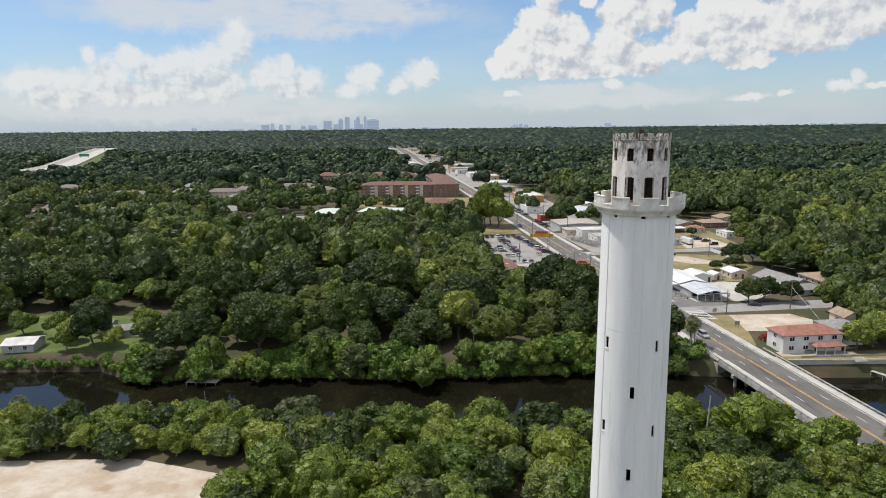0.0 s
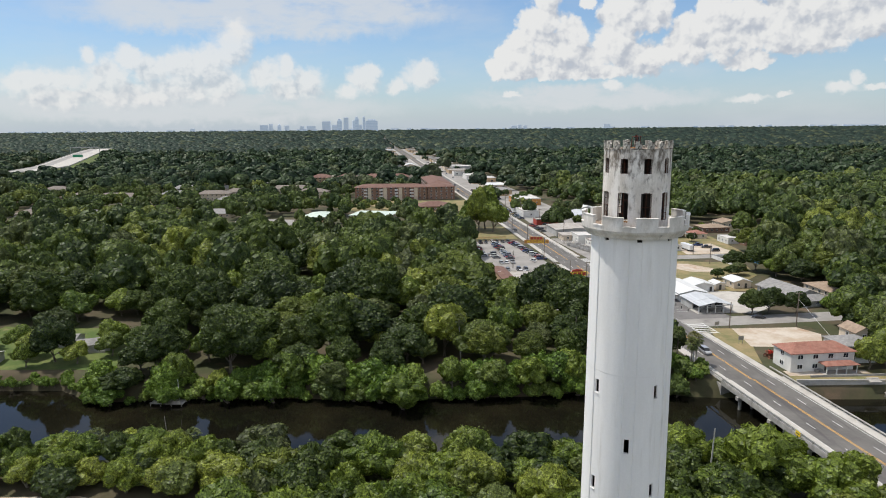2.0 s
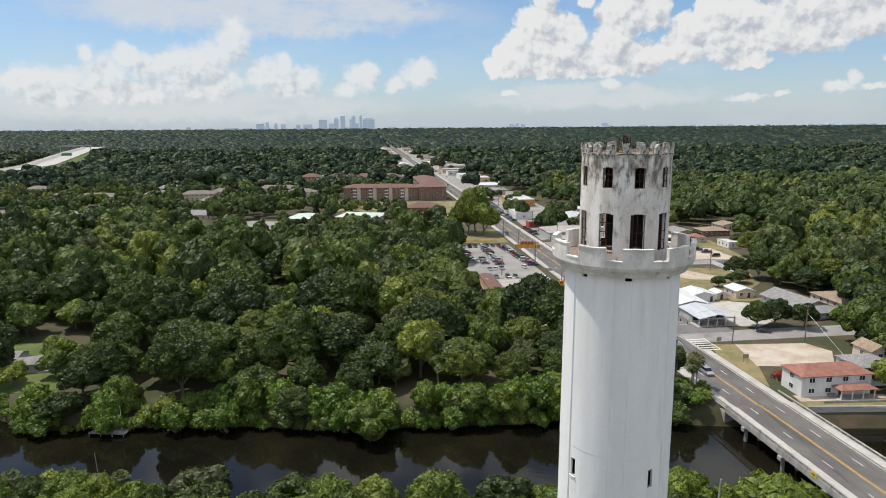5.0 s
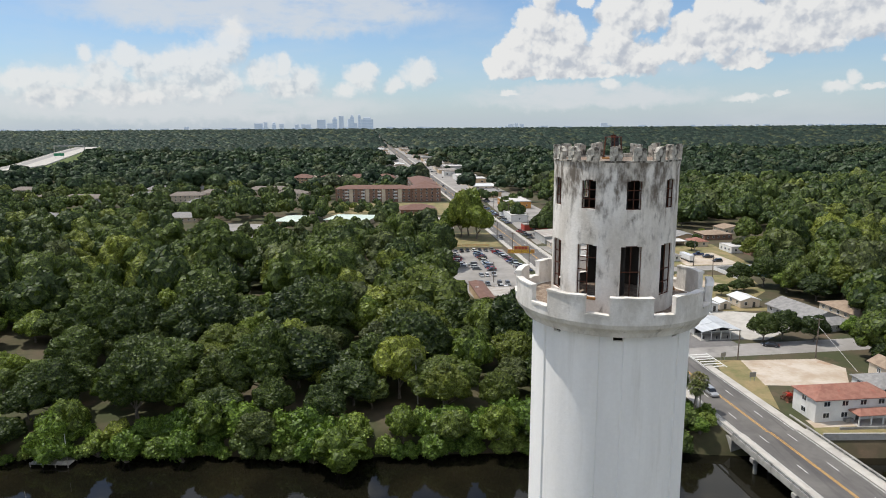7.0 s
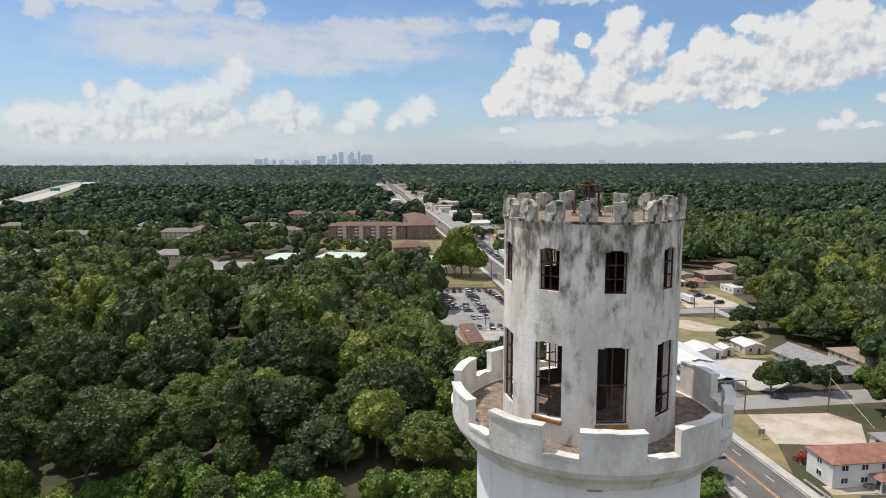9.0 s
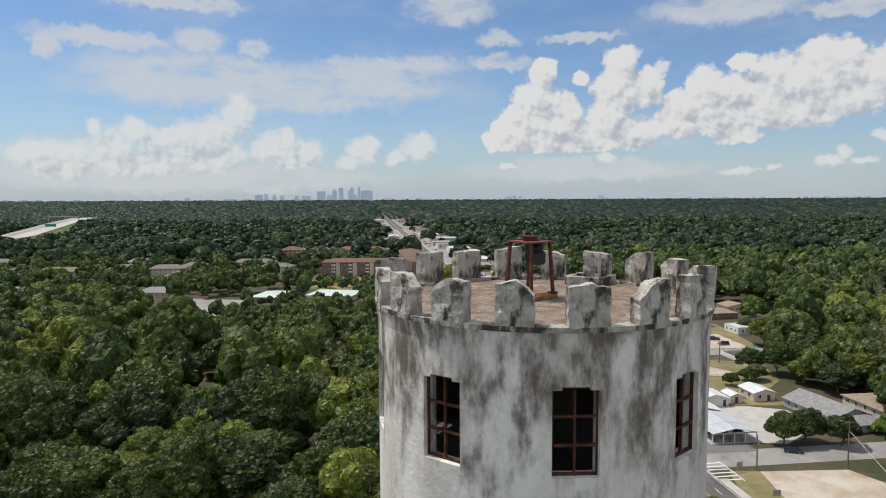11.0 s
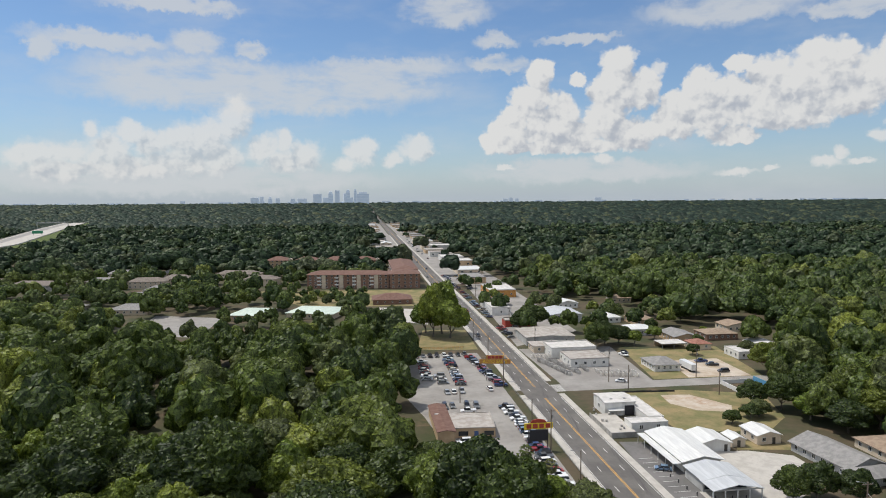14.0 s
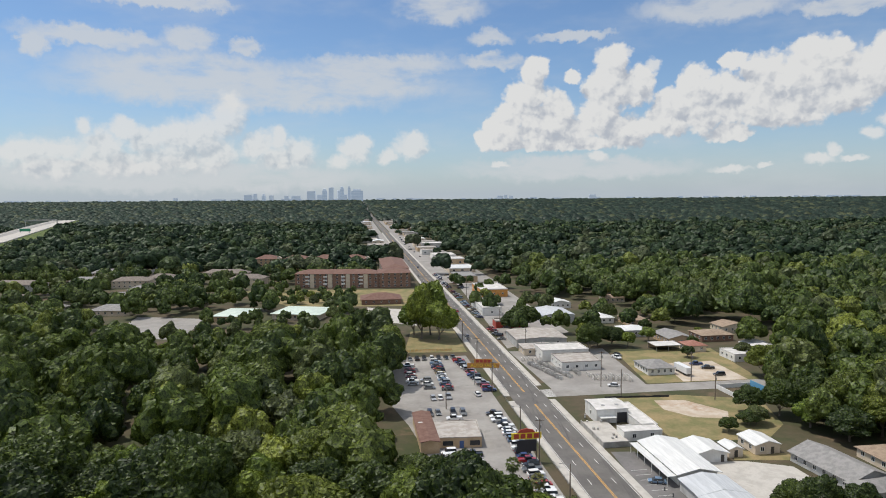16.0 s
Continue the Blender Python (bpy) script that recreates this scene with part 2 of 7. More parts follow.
def leaves(name, a, b, c, through=0.3, patch=0.07, rough=0.0, fine=2.2, deep=0.35, apart=0.7):
    """Foliage: tone by leaf clump, by tree, and by patches of the wood; light passes through."""
    mt = bpy.data.materials.new(name)
    mt.use_nodes = True
    n = Net(mt.node_tree)
    mt.node_tree.nodes.remove(mt.node_tree.nodes["Principled BSDF"])
    geo = mt.node_tree.nodes.new("ShaderNodeNewGeometry")
    who = mt.node_tree.nodes.new("ShaderNodeObjectInfo").outputs["Random"]
    own = mt.node_tree.nodes.new("ShaderNodeAttribute")
    own.attribute_name = "tree_tone"
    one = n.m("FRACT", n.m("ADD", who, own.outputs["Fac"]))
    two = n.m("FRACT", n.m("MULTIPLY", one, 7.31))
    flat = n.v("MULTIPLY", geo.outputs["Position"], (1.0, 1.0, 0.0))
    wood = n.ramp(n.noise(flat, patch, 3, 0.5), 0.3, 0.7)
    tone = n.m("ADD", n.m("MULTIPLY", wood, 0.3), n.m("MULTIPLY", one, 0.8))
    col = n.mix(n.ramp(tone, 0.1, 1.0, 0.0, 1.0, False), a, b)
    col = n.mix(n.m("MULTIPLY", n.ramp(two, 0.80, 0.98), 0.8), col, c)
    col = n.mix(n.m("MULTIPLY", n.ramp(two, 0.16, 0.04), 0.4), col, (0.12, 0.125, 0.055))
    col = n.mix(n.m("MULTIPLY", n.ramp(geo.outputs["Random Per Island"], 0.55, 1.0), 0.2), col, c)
    k = n.m("ADD", 1 - apart / 2, n.m("MULTIPLY", geo.outputs["Random Per Island"], apart))
    kc = mt.node_tree.nodes.new("ShaderNodeCombineXYZ")
    for sock in kc.inputs:
        n.feed(sock, k)
    col = n.mix(1.0, col, kc.outputs[0], "MULTIPLY")
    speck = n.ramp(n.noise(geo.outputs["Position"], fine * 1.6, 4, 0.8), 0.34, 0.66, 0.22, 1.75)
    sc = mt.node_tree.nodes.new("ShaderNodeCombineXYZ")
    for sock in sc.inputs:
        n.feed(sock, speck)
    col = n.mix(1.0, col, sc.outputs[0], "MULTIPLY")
    d = mt.node_tree.nodes.new("ShaderNodeBsdfDiffuse")
    tr = mt.node_tree.nodes.new("ShaderNodeBsdfTranslucent")
    gl = mt.node_tree.nodes.new("ShaderNodeBsdfGlossy")
    gl.inputs["Roughness"].default_value = 0.5
    gl.inputs["Color"].default_value = (0.6, 0.65, 0.6, 1)
    n.feed(d.inputs[0], col)
    if rough:
        bp = mt.node_tree.nodes.new("ShaderNodeBump")
        bp.inputs["Strength"].default_value, bp.inputs["Distance"].default_value = rough, deep
        n.feed(bp.inputs["Height"], n.noise(geo.outputs["Position"], fine, 4, 0.7))
        n.feed(d.inputs["Normal"], bp.outputs[0])
    n.feed(tr.inputs[0], n.mix(1.0, col, (1.2, 1.25, 0.5), "MULTIPLY"))
    mx = mt.node_tree.nodes.new("ShaderNodeMixShader")
    mx.inputs[0].default_value = through
    mt.node_tree.links.new(d.outputs[0], mx.inputs[1]), mt.node_tree.links.new(tr.outputs[0], mx.inputs[2])
    m2 = mt.node_tree.nodes.new("ShaderNodeMixShader")
    m2.inputs[0].default_value = 0.035
    mt.node_tree.links.new(mx.outputs[0], m2.inputs[1]), mt.node_tree.links.new(gl.outputs[0], m2.inputs[2])
    mt.node_tree.links.new(m2.outputs[0], mt.node_tree.nodes["Material Output"].inputs[0])
    return mt


def plain(name, col, rough=0.5, metal=0.0, coat=0.0, spec=0.5):
    mt = bpy.data.materials.new(name)
    mt.use_nodes = True
    b = mt.node_tree.nodes["Principled BSDF"]
    b.inputs["Base Color"].default_value = (*col, 1)
    b.inputs["Roughness"].default_value, b.inputs["Metallic"].default_value = rough, metal
    b.inputs["Coat Weight"].default_value, b.inputs["Specular IOR Level"].default_value = coat, spec
    return mt


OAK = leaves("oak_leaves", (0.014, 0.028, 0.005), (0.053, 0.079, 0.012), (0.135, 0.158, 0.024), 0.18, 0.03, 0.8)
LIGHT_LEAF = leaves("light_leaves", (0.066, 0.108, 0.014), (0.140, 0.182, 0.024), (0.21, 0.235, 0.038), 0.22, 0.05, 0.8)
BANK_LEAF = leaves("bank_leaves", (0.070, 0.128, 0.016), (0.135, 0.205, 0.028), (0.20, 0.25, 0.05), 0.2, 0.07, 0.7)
PALM_LEAF = leaves("palm_leaves", (0.065, 0.095, 0.030), (0.11, 0.13, 0.042), (0.17, 0.155, 0.07), 0.25)
# far greens darkened for self-shade and blued for haze in the colour itself
HAZED_FAR_LEAF = leaves("hazed_far_woods", (0.011, 0.026, 0.014), (0.030, 0.053, 0.021), (0.066, 0.092, 0.032), 0.06, 0.012, 0.8, 0.45, 1.2, 0.4)
HAZED_HORIZON_LEAF = leaves("hazed_horizon_woods", (0.010, 0.020, 0.016), (0.018, 0.031, 0.024), (0.033, 0.048, 0.033), 0.04, 0.004, 0.6, 0.3, 1.0)
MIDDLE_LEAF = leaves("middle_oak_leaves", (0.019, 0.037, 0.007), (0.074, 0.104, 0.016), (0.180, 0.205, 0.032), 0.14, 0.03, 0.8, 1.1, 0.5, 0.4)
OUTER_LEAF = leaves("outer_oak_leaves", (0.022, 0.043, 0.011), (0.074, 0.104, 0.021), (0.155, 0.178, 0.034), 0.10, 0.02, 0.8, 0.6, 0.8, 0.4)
BARK = surface("bark", (0.10, 0.085, 0.07), (0.20, 0.17, 0.14), 2.0, 0.9, 0.6, stretch=(1, 1, 0.3))
DEADWOOD = surface("dead_wood", (0.30, 0.28, 0.25), (0.42, 0.40, 0.36), 2.0, 0.9, 0.4)
SOIL = surface("soil", (0.046, 0.054, 0.020), (0.086, 0.066, 0.040), 0.05, 0.95, 0.5, 0.25, stain=(0.15, 0.10, 0.065), stain_scale=0.09, world_space=True)
GRASS = surface("lawn_grass", (0.066, 0.105, 0.022), (0.118, 0.145, 0.038), 0.12, 0.95, 0.5, 0.25, stain=(0.22, 0.19, 0.09), stain_scale=0.16, world_space=True)
DRY_GRASS = surface("dry_grass", (0.15, 0.145, 0.06), (0.26, 0.20, 0.10), 0.12, 0.95, 0.4, 0.25, stain=(0.13, 0.15, 0.05), stain_scale=0.11, world_space=True)
SAND = surface("pale_sand", (0.38, 0.30, 0.22), (0.50, 0.44, 0.37), 0.12, 0.95, 0.4, 0.12, stain=(0.34, 0.22, 0.14), stain_scale=0.10, stain_at=(0.55, 0.7), world_space=True)
ASPHALT = surface("asphalt", (0.105, 0.098, 0.092), (0.145, 0.135, 0.125), 0.10, 0.85, 0.15, 0.16, stain=(0.075, 0.07, 0.068), stain_scale=0.22, stain_stretch=(1.6, 0.10, 1), stain_at=(0.52, 0.68), world_space=True)
OLD_ASPHALT = surface("old_asphalt", (0.23, 0.215, 0.20), (0.30, 0.285, 0.265), 0.07, 0.9, 0.15, 0.14, stain=(0.16, 0.15, 0.14), stain_scale=0.13, world_space=True)
DARK_ASPHALT = surface("dark_asphalt", (0.13, 0.125, 0.12), (0.18, 0.17, 0.165), 0.1, 0.9, 0.15, 0.14, stain=(0.10, 0.10, 0.10), stain_scale=0.2, world_space=True)
CONCRETE = surface("concrete", (0.38, 0.355, 0.32), (0.48, 0.455, 0.415), 0.25, 0.9, 0.2, 0.1, stain=(0.33, 0.30, 0.26), stain_scale=0.25, world_space=True)
GREY_CONCRETE = surface("grey_concrete", (0.26, 0.25, 0.235), (0.38, 0.37, 0.34), 0.4, 0.9, 0.3, 0.12, stain=(0.14, 0.13, 0.12), stain_scale=0.35, stain_stretch=(1, 1, 0.3), world_space=True)
WHITE_LINE = surface("road_paint_white", (0.55, 0.55, 0.52), (0.68, 0.68, 0.65), 0.8, 0.8, 0, 0.15, world_space=True)
YELLOW_LINE = surface("road_paint_yellow", (0.55, 0.30, 0.06), (0.62, 0.36, 0.09), 0.8, 0.8, 0, 0.15, world_space=True)
TOWER_WHITE = surface("tower_white_paint", (0.80, 0.79, 0.77), (0.86, 0.85, 0.83), 0.5, 0.8, 0.25, 0.05, stretch=(1, 1, 0.12), stain=(0.66, 0.64, 0.60), stain_scale=0.55, stain_stretch=(1, 1, 0.10), stain_at=(0.55, 0.8))
TOWER_OLD = surface("weathered_tower_concrete", (0.62, 0.575, 0.515), (0.82, 0.785, 0.735), 0.8, 0.9, 0.5, 0.14, stretch=(1, 1, 0.35), stain=(0.16, 0.135, 0.11), stain_scale=1.9, stain_stretch=(1, 1, 0.45), stain_at=(0.52, 0.80), runs=(60.5, 65.6, 0.42))
GALLERY_OLD = surface("weathered_gallery_concrete", (0.58, 0.545, 0.495), (0.78, 0.75, 0.705), 0.9, 0.9, 0.5, 0.14, stretch=(1, 1, 0.5), stain=(0.24, 0.22, 0.19), stain_scale=1.3, stain_stretch=(1, 1, 0.4), stain_at=(0.54, 0.80))
MERLON_OLD = surface("mottled_merlon_concrete", (0.30, 0.27, 0.23), (0.52, 0.49, 0.43), 1.9, 0.92, 0.9, 0.28, stain=(0.055, 0.048, 0.04), stain_scale=2.6, stain_stretch=(1, 1, 0.4), stain_at=(0.46, 0.58))
ROOF_BROWN = surface("rusty_roof_concrete", (0.175, 0.122, 0.088), (0.30, 0.235, 0.18), 3.2, 0.95, 1.0, 0.75, stain=(0.41, 0.36, 0.30), stain_scale=2.4, stain_at=(0.54, 0.7))
RUST = surface("rusty_iron", (0.055, 0.017, 0.012), (0.12, 0.042, 0.018), 5.0, 0.85, 0.6, 0.25, stain=(0.05, 0.02, 0.012), stain_scale=4)
RUST_PLATE = surface("rust_red_plate", (0.145, 0.036, 0.027), (0.205, 0.056, 0.037), 3.0, 0.8, 0.3, 0.2, stain=(0.11, 0.03, 0.02), stain_scale=3)
RUST_BASE = surface("rust_stained_slab", (0.22, 0.10, 0.035), (0.34, 0.17, 0.06), 2.0, 0.9, 0.5, 0.2)
# shade inside the tower and hatch, put into a dark plaster colour
INSIDE_SHADE = surface("shade_dark_plaster", (0.045, 0.038, 0.033), (0.09, 0.08, 0.07), 0.6, 0.95, 0.3, stretch=(1, 1, 0.3))
WALL_WHITE = surface("white_wall", (0.62, 0.61, 0.58), (0.71, 0.70, 0.67), 0.4, 0.85, 0.1, 0.05, stain=(0.55, 0.53, 0.49), stain_scale=0.5, stain_stretch=(1, 1, 0.25))
WALL_CREAM = surface("cream_wall", (0.56, 0.47, 0.36), (0.64, 0.55, 0.44), 0.4, 0.85, 0.1, 0.06)
WALL_TAN = surface("tan_wall", (0.46, 0.33, 0.20), (0.54, 0.40, 0.26), 0.4, 0.85, 0.1, 0.08)
WALL_BRICK = surface("brick_wall", (0.20, 0.115, 0.085), (0.27, 0.165, 0.12), 0.9, 0.9, 0.2, 0.15)
WALL_GREY = surface("grey_wall", (0.36, 0.36, 0.35), (0.46, 0.46, 0.45), 0.4, 0.85, 0.1, 0.07)
ROOF_RED = surface("red_tile_roof", (0.24, 0.105, 0.075), (0.31, 0.15, 0.11), 0.8, 0.8, 0.4, 0.15, stain=(0.30, 0.10, 0.07), stain_scale=0.6)
ROOF_MAROON = surface("maroon_shingles", (0.135, 0.072, 0.055), (0.18, 0.105, 0.083), 0.5, 0.9, 0.3, 0.15)
ROOF_METAL = surface("white_metal_roof", (0.56, 0.56, 0.55), (0.68, 0.68, 0.66), 0.4, 0.45, 0.1, 0.04, stretch=(4, 0.4, 1), stain=(0.58, 0.57, 0.55), stain_scale=0.4)
ROOF_BLUEGREY = surface("blue_grey_metal_roof", (0.42, 0.435, 0.45), (0.52, 0.535, 0.55), 0.4, 0.45, 0.1, 0.05, stretch=(4, 0.4, 1))
ROOF_GREY = surface("grey_shingles", (0.20, 0.195, 0.19), (0.27, 0.26, 0.25), 0.8, 0.9, 0.3, 0.14)
ROOF_TAN = surface("brown_shingles", (0.24, 0.175, 0.125), (0.32, 0.245, 0.18), 0.7, 0.9, 0.3, 0.14)
ROOF_DUSK = surface("grey_brown_shingles", (0.155, 0.13, 0.11), (0.22, 0.19, 0.165), 0.7, 0.9, 0.3, 0.14)
ROOF_FLAT = surface("flat_grey_roofing", (0.30, 0.27, 0.24), (0.42, 0.39, 0.36), 0.35, 0.9, 0.2, 0.12, stain=(0.22, 0.20, 0.18), stain_scale=0.3)
ROOF_PALE = surface("pale_flat_roofing", (0.46, 0.445, 0.42), (0.60, 0.58, 0.56), 0.35, 0.85, 0.1, 0.08, stain=(0.45, 0.43, 0.40), stain_scale=0.25)
ROOF_GREEN = surface("pale_green_metal_roof", (0.46, 0.54, 0.47), (0.56, 0.63, 0.55), 0.4, 0.5, 0.1, 0.05)
TRIM = plain("white_trim", (0.72, 0.72, 0.70), 0.6)
GLASS = plain("window_glass", (0.02, 0.024, 0.03), 0.08, 0.0, 0.0, 0.6)
DOOR_DARK = plain("dark_door_paint", (0.05, 0.045, 0.04), 0.5)
DOOR_BLUE = plain("blue_door_paint", (0.05, 0.10, 0.25), 0.5)
TYRE = plain("tyre_rubber", (0.02, 0.02, 0.02), 0.85)
RIM = plain("alloy_rim", (0.45, 0.45, 0.46), 0.35, 0.8)
LAMP_RED = plain("tail_lamp", (0.35, 0.02, 0.02), 0.25)
LAMP_CLEAR = plain("head_lamp", (0.75, 0.75, 0.72), 0.15)
POLE_WOOD = surface("weathered_pole", (0.13, 0.10, 0.08), (0.21, 0.17, 0.135), 1.5, 0.9, 0.3, stretch=(1, 1, 0.2))
STEEL = plain("grey_steel", (0.32, 0.32, 0.31), 0.5, 0.6)
BLACK = plain("black_board", (0.025, 0.025, 0.03), 0.6)
SIGN_ORANGE = surface("faded_orange_sign", (0.45, 0.20, 0.05), (0.55, 0.28, 0.08), 0.8, 0.7, 0, 0.1)
SIGN_YELLOW = plain("sign_yellow", (0.75, 0.55, 0.03), 0.6)
SIGN_RED = plain("sign_red", (0.38, 0.05, 0.03), 0.6)
SIGN_GREEN = plain("sign_green", (0.02, 0.20, 0.10), 0.6)
STONE_SLAB = surface("stone_slabs", (0.40, 0.38, 0.35), (0.60, 0.58, 0.55), 1.2, 0.8, 0.2, 0.12, vary=0.25)
HAZE_GLOW_SKYLINE = [plain("hazed_tower_" + w, c, 0.5) for w, c in (("grey", (0.30, 0.33, 0.37)), ("blue", (0.24, 0.30, 0.37)), ("pale", (0.38, 0.41, 0.45)))]
for far in HAZE_GLOW_SKYLINE:        # city backdrop: the haze before it is put in as an even blue glow
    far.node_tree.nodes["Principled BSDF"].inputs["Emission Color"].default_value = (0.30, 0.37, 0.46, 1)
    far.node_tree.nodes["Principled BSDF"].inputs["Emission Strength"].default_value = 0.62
BLUE_TARP = plain("blue_panel", (0.10, 0.28, 0.45), 0.6)


def river_water():
    mt = bpy.data.materials.new("dark_river_water")
    mt.use_nodes = True
    n = Net(mt.node_tree)
    b = mt.node_tree.nodes["Principled BSDF"]
    at = mt.node_tree.nodes.new("ShaderNodeNewGeometry").outputs["Position"]
    n.feed(b.inputs["Base Color"], n.mix(n.ramp(n.noise(at, 0.05, 4), 0.35, 0.7), (0.006, 0.0058, 0.0038), (0.012, 0.0105, 0.006)))
    b.inputs["Roughness"].default_value, b.inputs["IOR"].default_value = 0.04, 1.33
    bp = mt.node_tree.nodes.new("ShaderNodeBump")
    bp.inputs["Strength"].default_value, bp.inputs["Distance"].default_value = 0.12, 0.05
    n.feed(bp.inputs["Height"], n.noise(n.v("MULTIPLY", at, (0.5, 1.3, 1)), 0.9, 4, 0.55))
    n.feed(b.inputs["Normal"], bp.outputs[0])
    return mt


WATER = river_water()

# ---- mesh helpers ----
def part(name, bm, material, parent, label=""):
    me = bpy.data.meshes.new(name)
    bm.to_mesh(me)
    bm.free()
    ob = new(name, me)
    for mt in material if isinstance(material, (list, tuple)) else (material,):
        me.materials.append(mt)
    if parent:
        ob.parent = parent
    return tagged(ob, label)


def thing(name, m, label, category, group=""):
    ob = new(name)
    ob.empty_display_size = 0.5
    ob.matrix_world = m
    return tagged(ob, label, category, group)


def block(bm, x0, y0, z0, x1, y1, z1, rz=0.0, bevel=0.0, m=None):
    mt = pose((x0 + x1) / 2, (y0 + y1) / 2, (z0 + z1) / 2, 0, 0, rz) @ Matrix.Diagonal((x1 - x0, y1 - y0, z1 - z0, 1))
    made = bmesh.ops.create_cube(bm, size=1, matrix=(m or Matrix()) @ mt)
    if bevel:
        edges = {e for v in made["verts"] for e in v.link_edges}
        bmesh.ops.bevel(bm, geom=list(edges), offset=bevel, segments=1, affect="EDGES")
    return bm


def boxed(x0, y0, z0, x1, y1, z1, rz=0.0, bevel=0.0):
    return block(bmesh.new(), x0, y0, z0, x1, y1, z1, rz, bevel)


def rod(bm, a, b, r0, r1=None, seg=8):
    """A tapered round bar from a to b."""
    a, b = Vector(a), Vector(b)
    r1 = r0 if r1 is None else r1
    m = look(a, b) @ pose(0, 0, -(b - a).length / 2, 180, 0, 0)
    bmesh.ops.create_cone(bm, cap_ends=True, segments=seg, radius1=r0, radius2=r1, depth=(b - a).length, matrix=m)
    return bm


def rodded(a, b, r0, r1=None, seg=8):
    return rod(bmesh.new(), a, b, r0, r1, seg)


def sheet(name, corners, z, material, label, category="ground", thick=0.0):
    """A flat patch of ground from its corners; with thick it is a slab."""
    bm = bmesh.new()
    f = bm.faces.new([bm.verts.new((x, y, z)) for x, y in corners])
    if f.normal.z < 0:
        f.normal_flip()
    bm.normal_update()
    if f.normal.z < 0:
        bmesh.ops.reverse_faces(bm, faces=[f])
    if thick:
        ex = bmesh.ops.extrude_face_region(bm, geom=[f])
        bmesh.ops.translate(bm, vec=(0, 0, -thick), verts=[v for v in ex["geom"] if isinstance(v, bmesh.types.BMVert)])
        bmesh.ops.recalc_face_normals(bm, faces=bm.faces)
    ob = part(name, bm, material, None)
    return tagged(ob, label, category, kind="structure")


def arrays_mesh(name, verts, faces, material, smooth=False):
    """A mesh object from numpy arrays: verts (n, 3), faces (m, 3 or 4)."""
    me = bpy.data.meshes.new(name)
    k = faces.shape[1]
    me.vertices.add(len(verts))
    me.vertices.foreach_set("co", np.ascontiguousarray(verts, np.float32).ravel())
    me.loops.add(faces.size)
    me.polygons.add(len(faces))
    me.loops.foreach_set("vertex_index", np.ascontiguousarray(faces, np.int32).ravel())
    me.polygons.foreach_set("loop_start", np.arange(0, faces.size, k, dtype=np.int32))
    if smooth:
        me.polygons.foreach_set("use_smooth", np.ones(len(faces), bool))
    me.update(calc_edges=True)
    me.materials.append(material)
    return me


# ---- the road's line, the river, the ground ----
SLOPE, TURN = -0.1125, math.degrees(math.atan(0.1125))


def road_x(y):
    return 76.3 + SLOPE * (y - 258.0)


def by_road(s, d, z=0.0, rz=0.0):
    """A pose d metres to the right of the road's middle, where that lies at y = s; rz 0 faces along the road."""
    return pose(road_x(s) + d * math.cos(radians(TURN)), s + d * math.sin(radians(TURN)), z, 0, 0, rz + TURN)


FAR_BANK = ((-6000, 184), (-140, 184), (-104, 183.5), (-90, 175), (-64, 177), (-38, 176.5), (-14, 174), (10, 175.5), (30, 176), (46, 180), (72, 174), (95, 172), (140, 171), (6000, 168))
NEAR_BANK = ((-6000, 146), (-105, 143), (-80, 140), (-40, 137), (30, 135), (60, 131), (84, 122), (110, 118), (6000, 100))
WATER_Z = -4.2


def bank(line, x):
    for (x0, y0), (x1, y1) in zip(line, line[1:]):
        if x0 <= x <= x1:
            return y0 + (y1 - y0) * (x - x0) / (x1 - x0)
    return line[-1][1]


def smooth_step(a, b, x):
    t = min(1.0, max(0.0, (x - a) / (b - a)))
    return t * t * (3 - 2 * t)


def ground_z(x, y):
    """Level land, cut by the river's bed and rising a little far off."""
    into = min(y - bank(NEAR_BANK, x) + 3.5, bank(FAR_BANK, x) + 3.5 - y)
    return -6.4 * smooth_step(0.0, 7.0, into) + 32.0 * smooth_step(2300, 4950, y)


def build_ground():
    xs = sorted({*np.linspace(-6000, -200, 24).round(1), *np.linspace(-200, 220, 106).round(1), *np.linspace(220, 6000, 24).round(1)})
    ys = sorted({*np.linspace(-500, 90, 8).round(1), *np.linspace(90, 200, 75).round(1), *np.linspace(200, 600, 21).round(1), *np.linspace(600, 4980, 40).round(1)})
    verts = np.array([(x, y, ground_z(x, y)) for y in ys for x in xs])
    nx = len(xs)
    faces = np.array([(j * nx + i, j * nx + i + 1, (j + 1) * nx + i + 1, (j + 1) * nx + i) for j in range(len(ys) - 1) for i in range(nx - 1)])
    ob = new("ground", arrays_mesh("ground", verts, faces, SOIL, True))
    tagged(ob, "wooded ground with leaf litter and bare soil", "ground", kind="structure")
    bm = bmesh.new()
    bm.faces.new([bm.verts.new(p) for p in ((-6000, 95, WATER_Z), (6000, 95, WATER_Z), (6000, 190, WATER_Z), (-6000, 190, WATER_Z))])
    tagged(part("water", bm, WATER, None), "dark still river water reflecting the trees", "river", kind="structure")


build_ground()


def strip(bm, s0, s1, d0, d1, z, steps=1):
    rows = []
    for k in range(steps + 1):
        s = s0 + (s1 - s0) * k / steps
        rise = 32.0 * smooth_step(2300, 4950, s)
        rows.append([bm.verts.new((by_road(s, d, z + rise) @ Vector((0, 0, 0)))) for d in (d0, d1)])
    for a, b in zip(rows, rows[1:]):
        bm.faces.new((a[0], a[1], b[1], b[0]))
    return bm


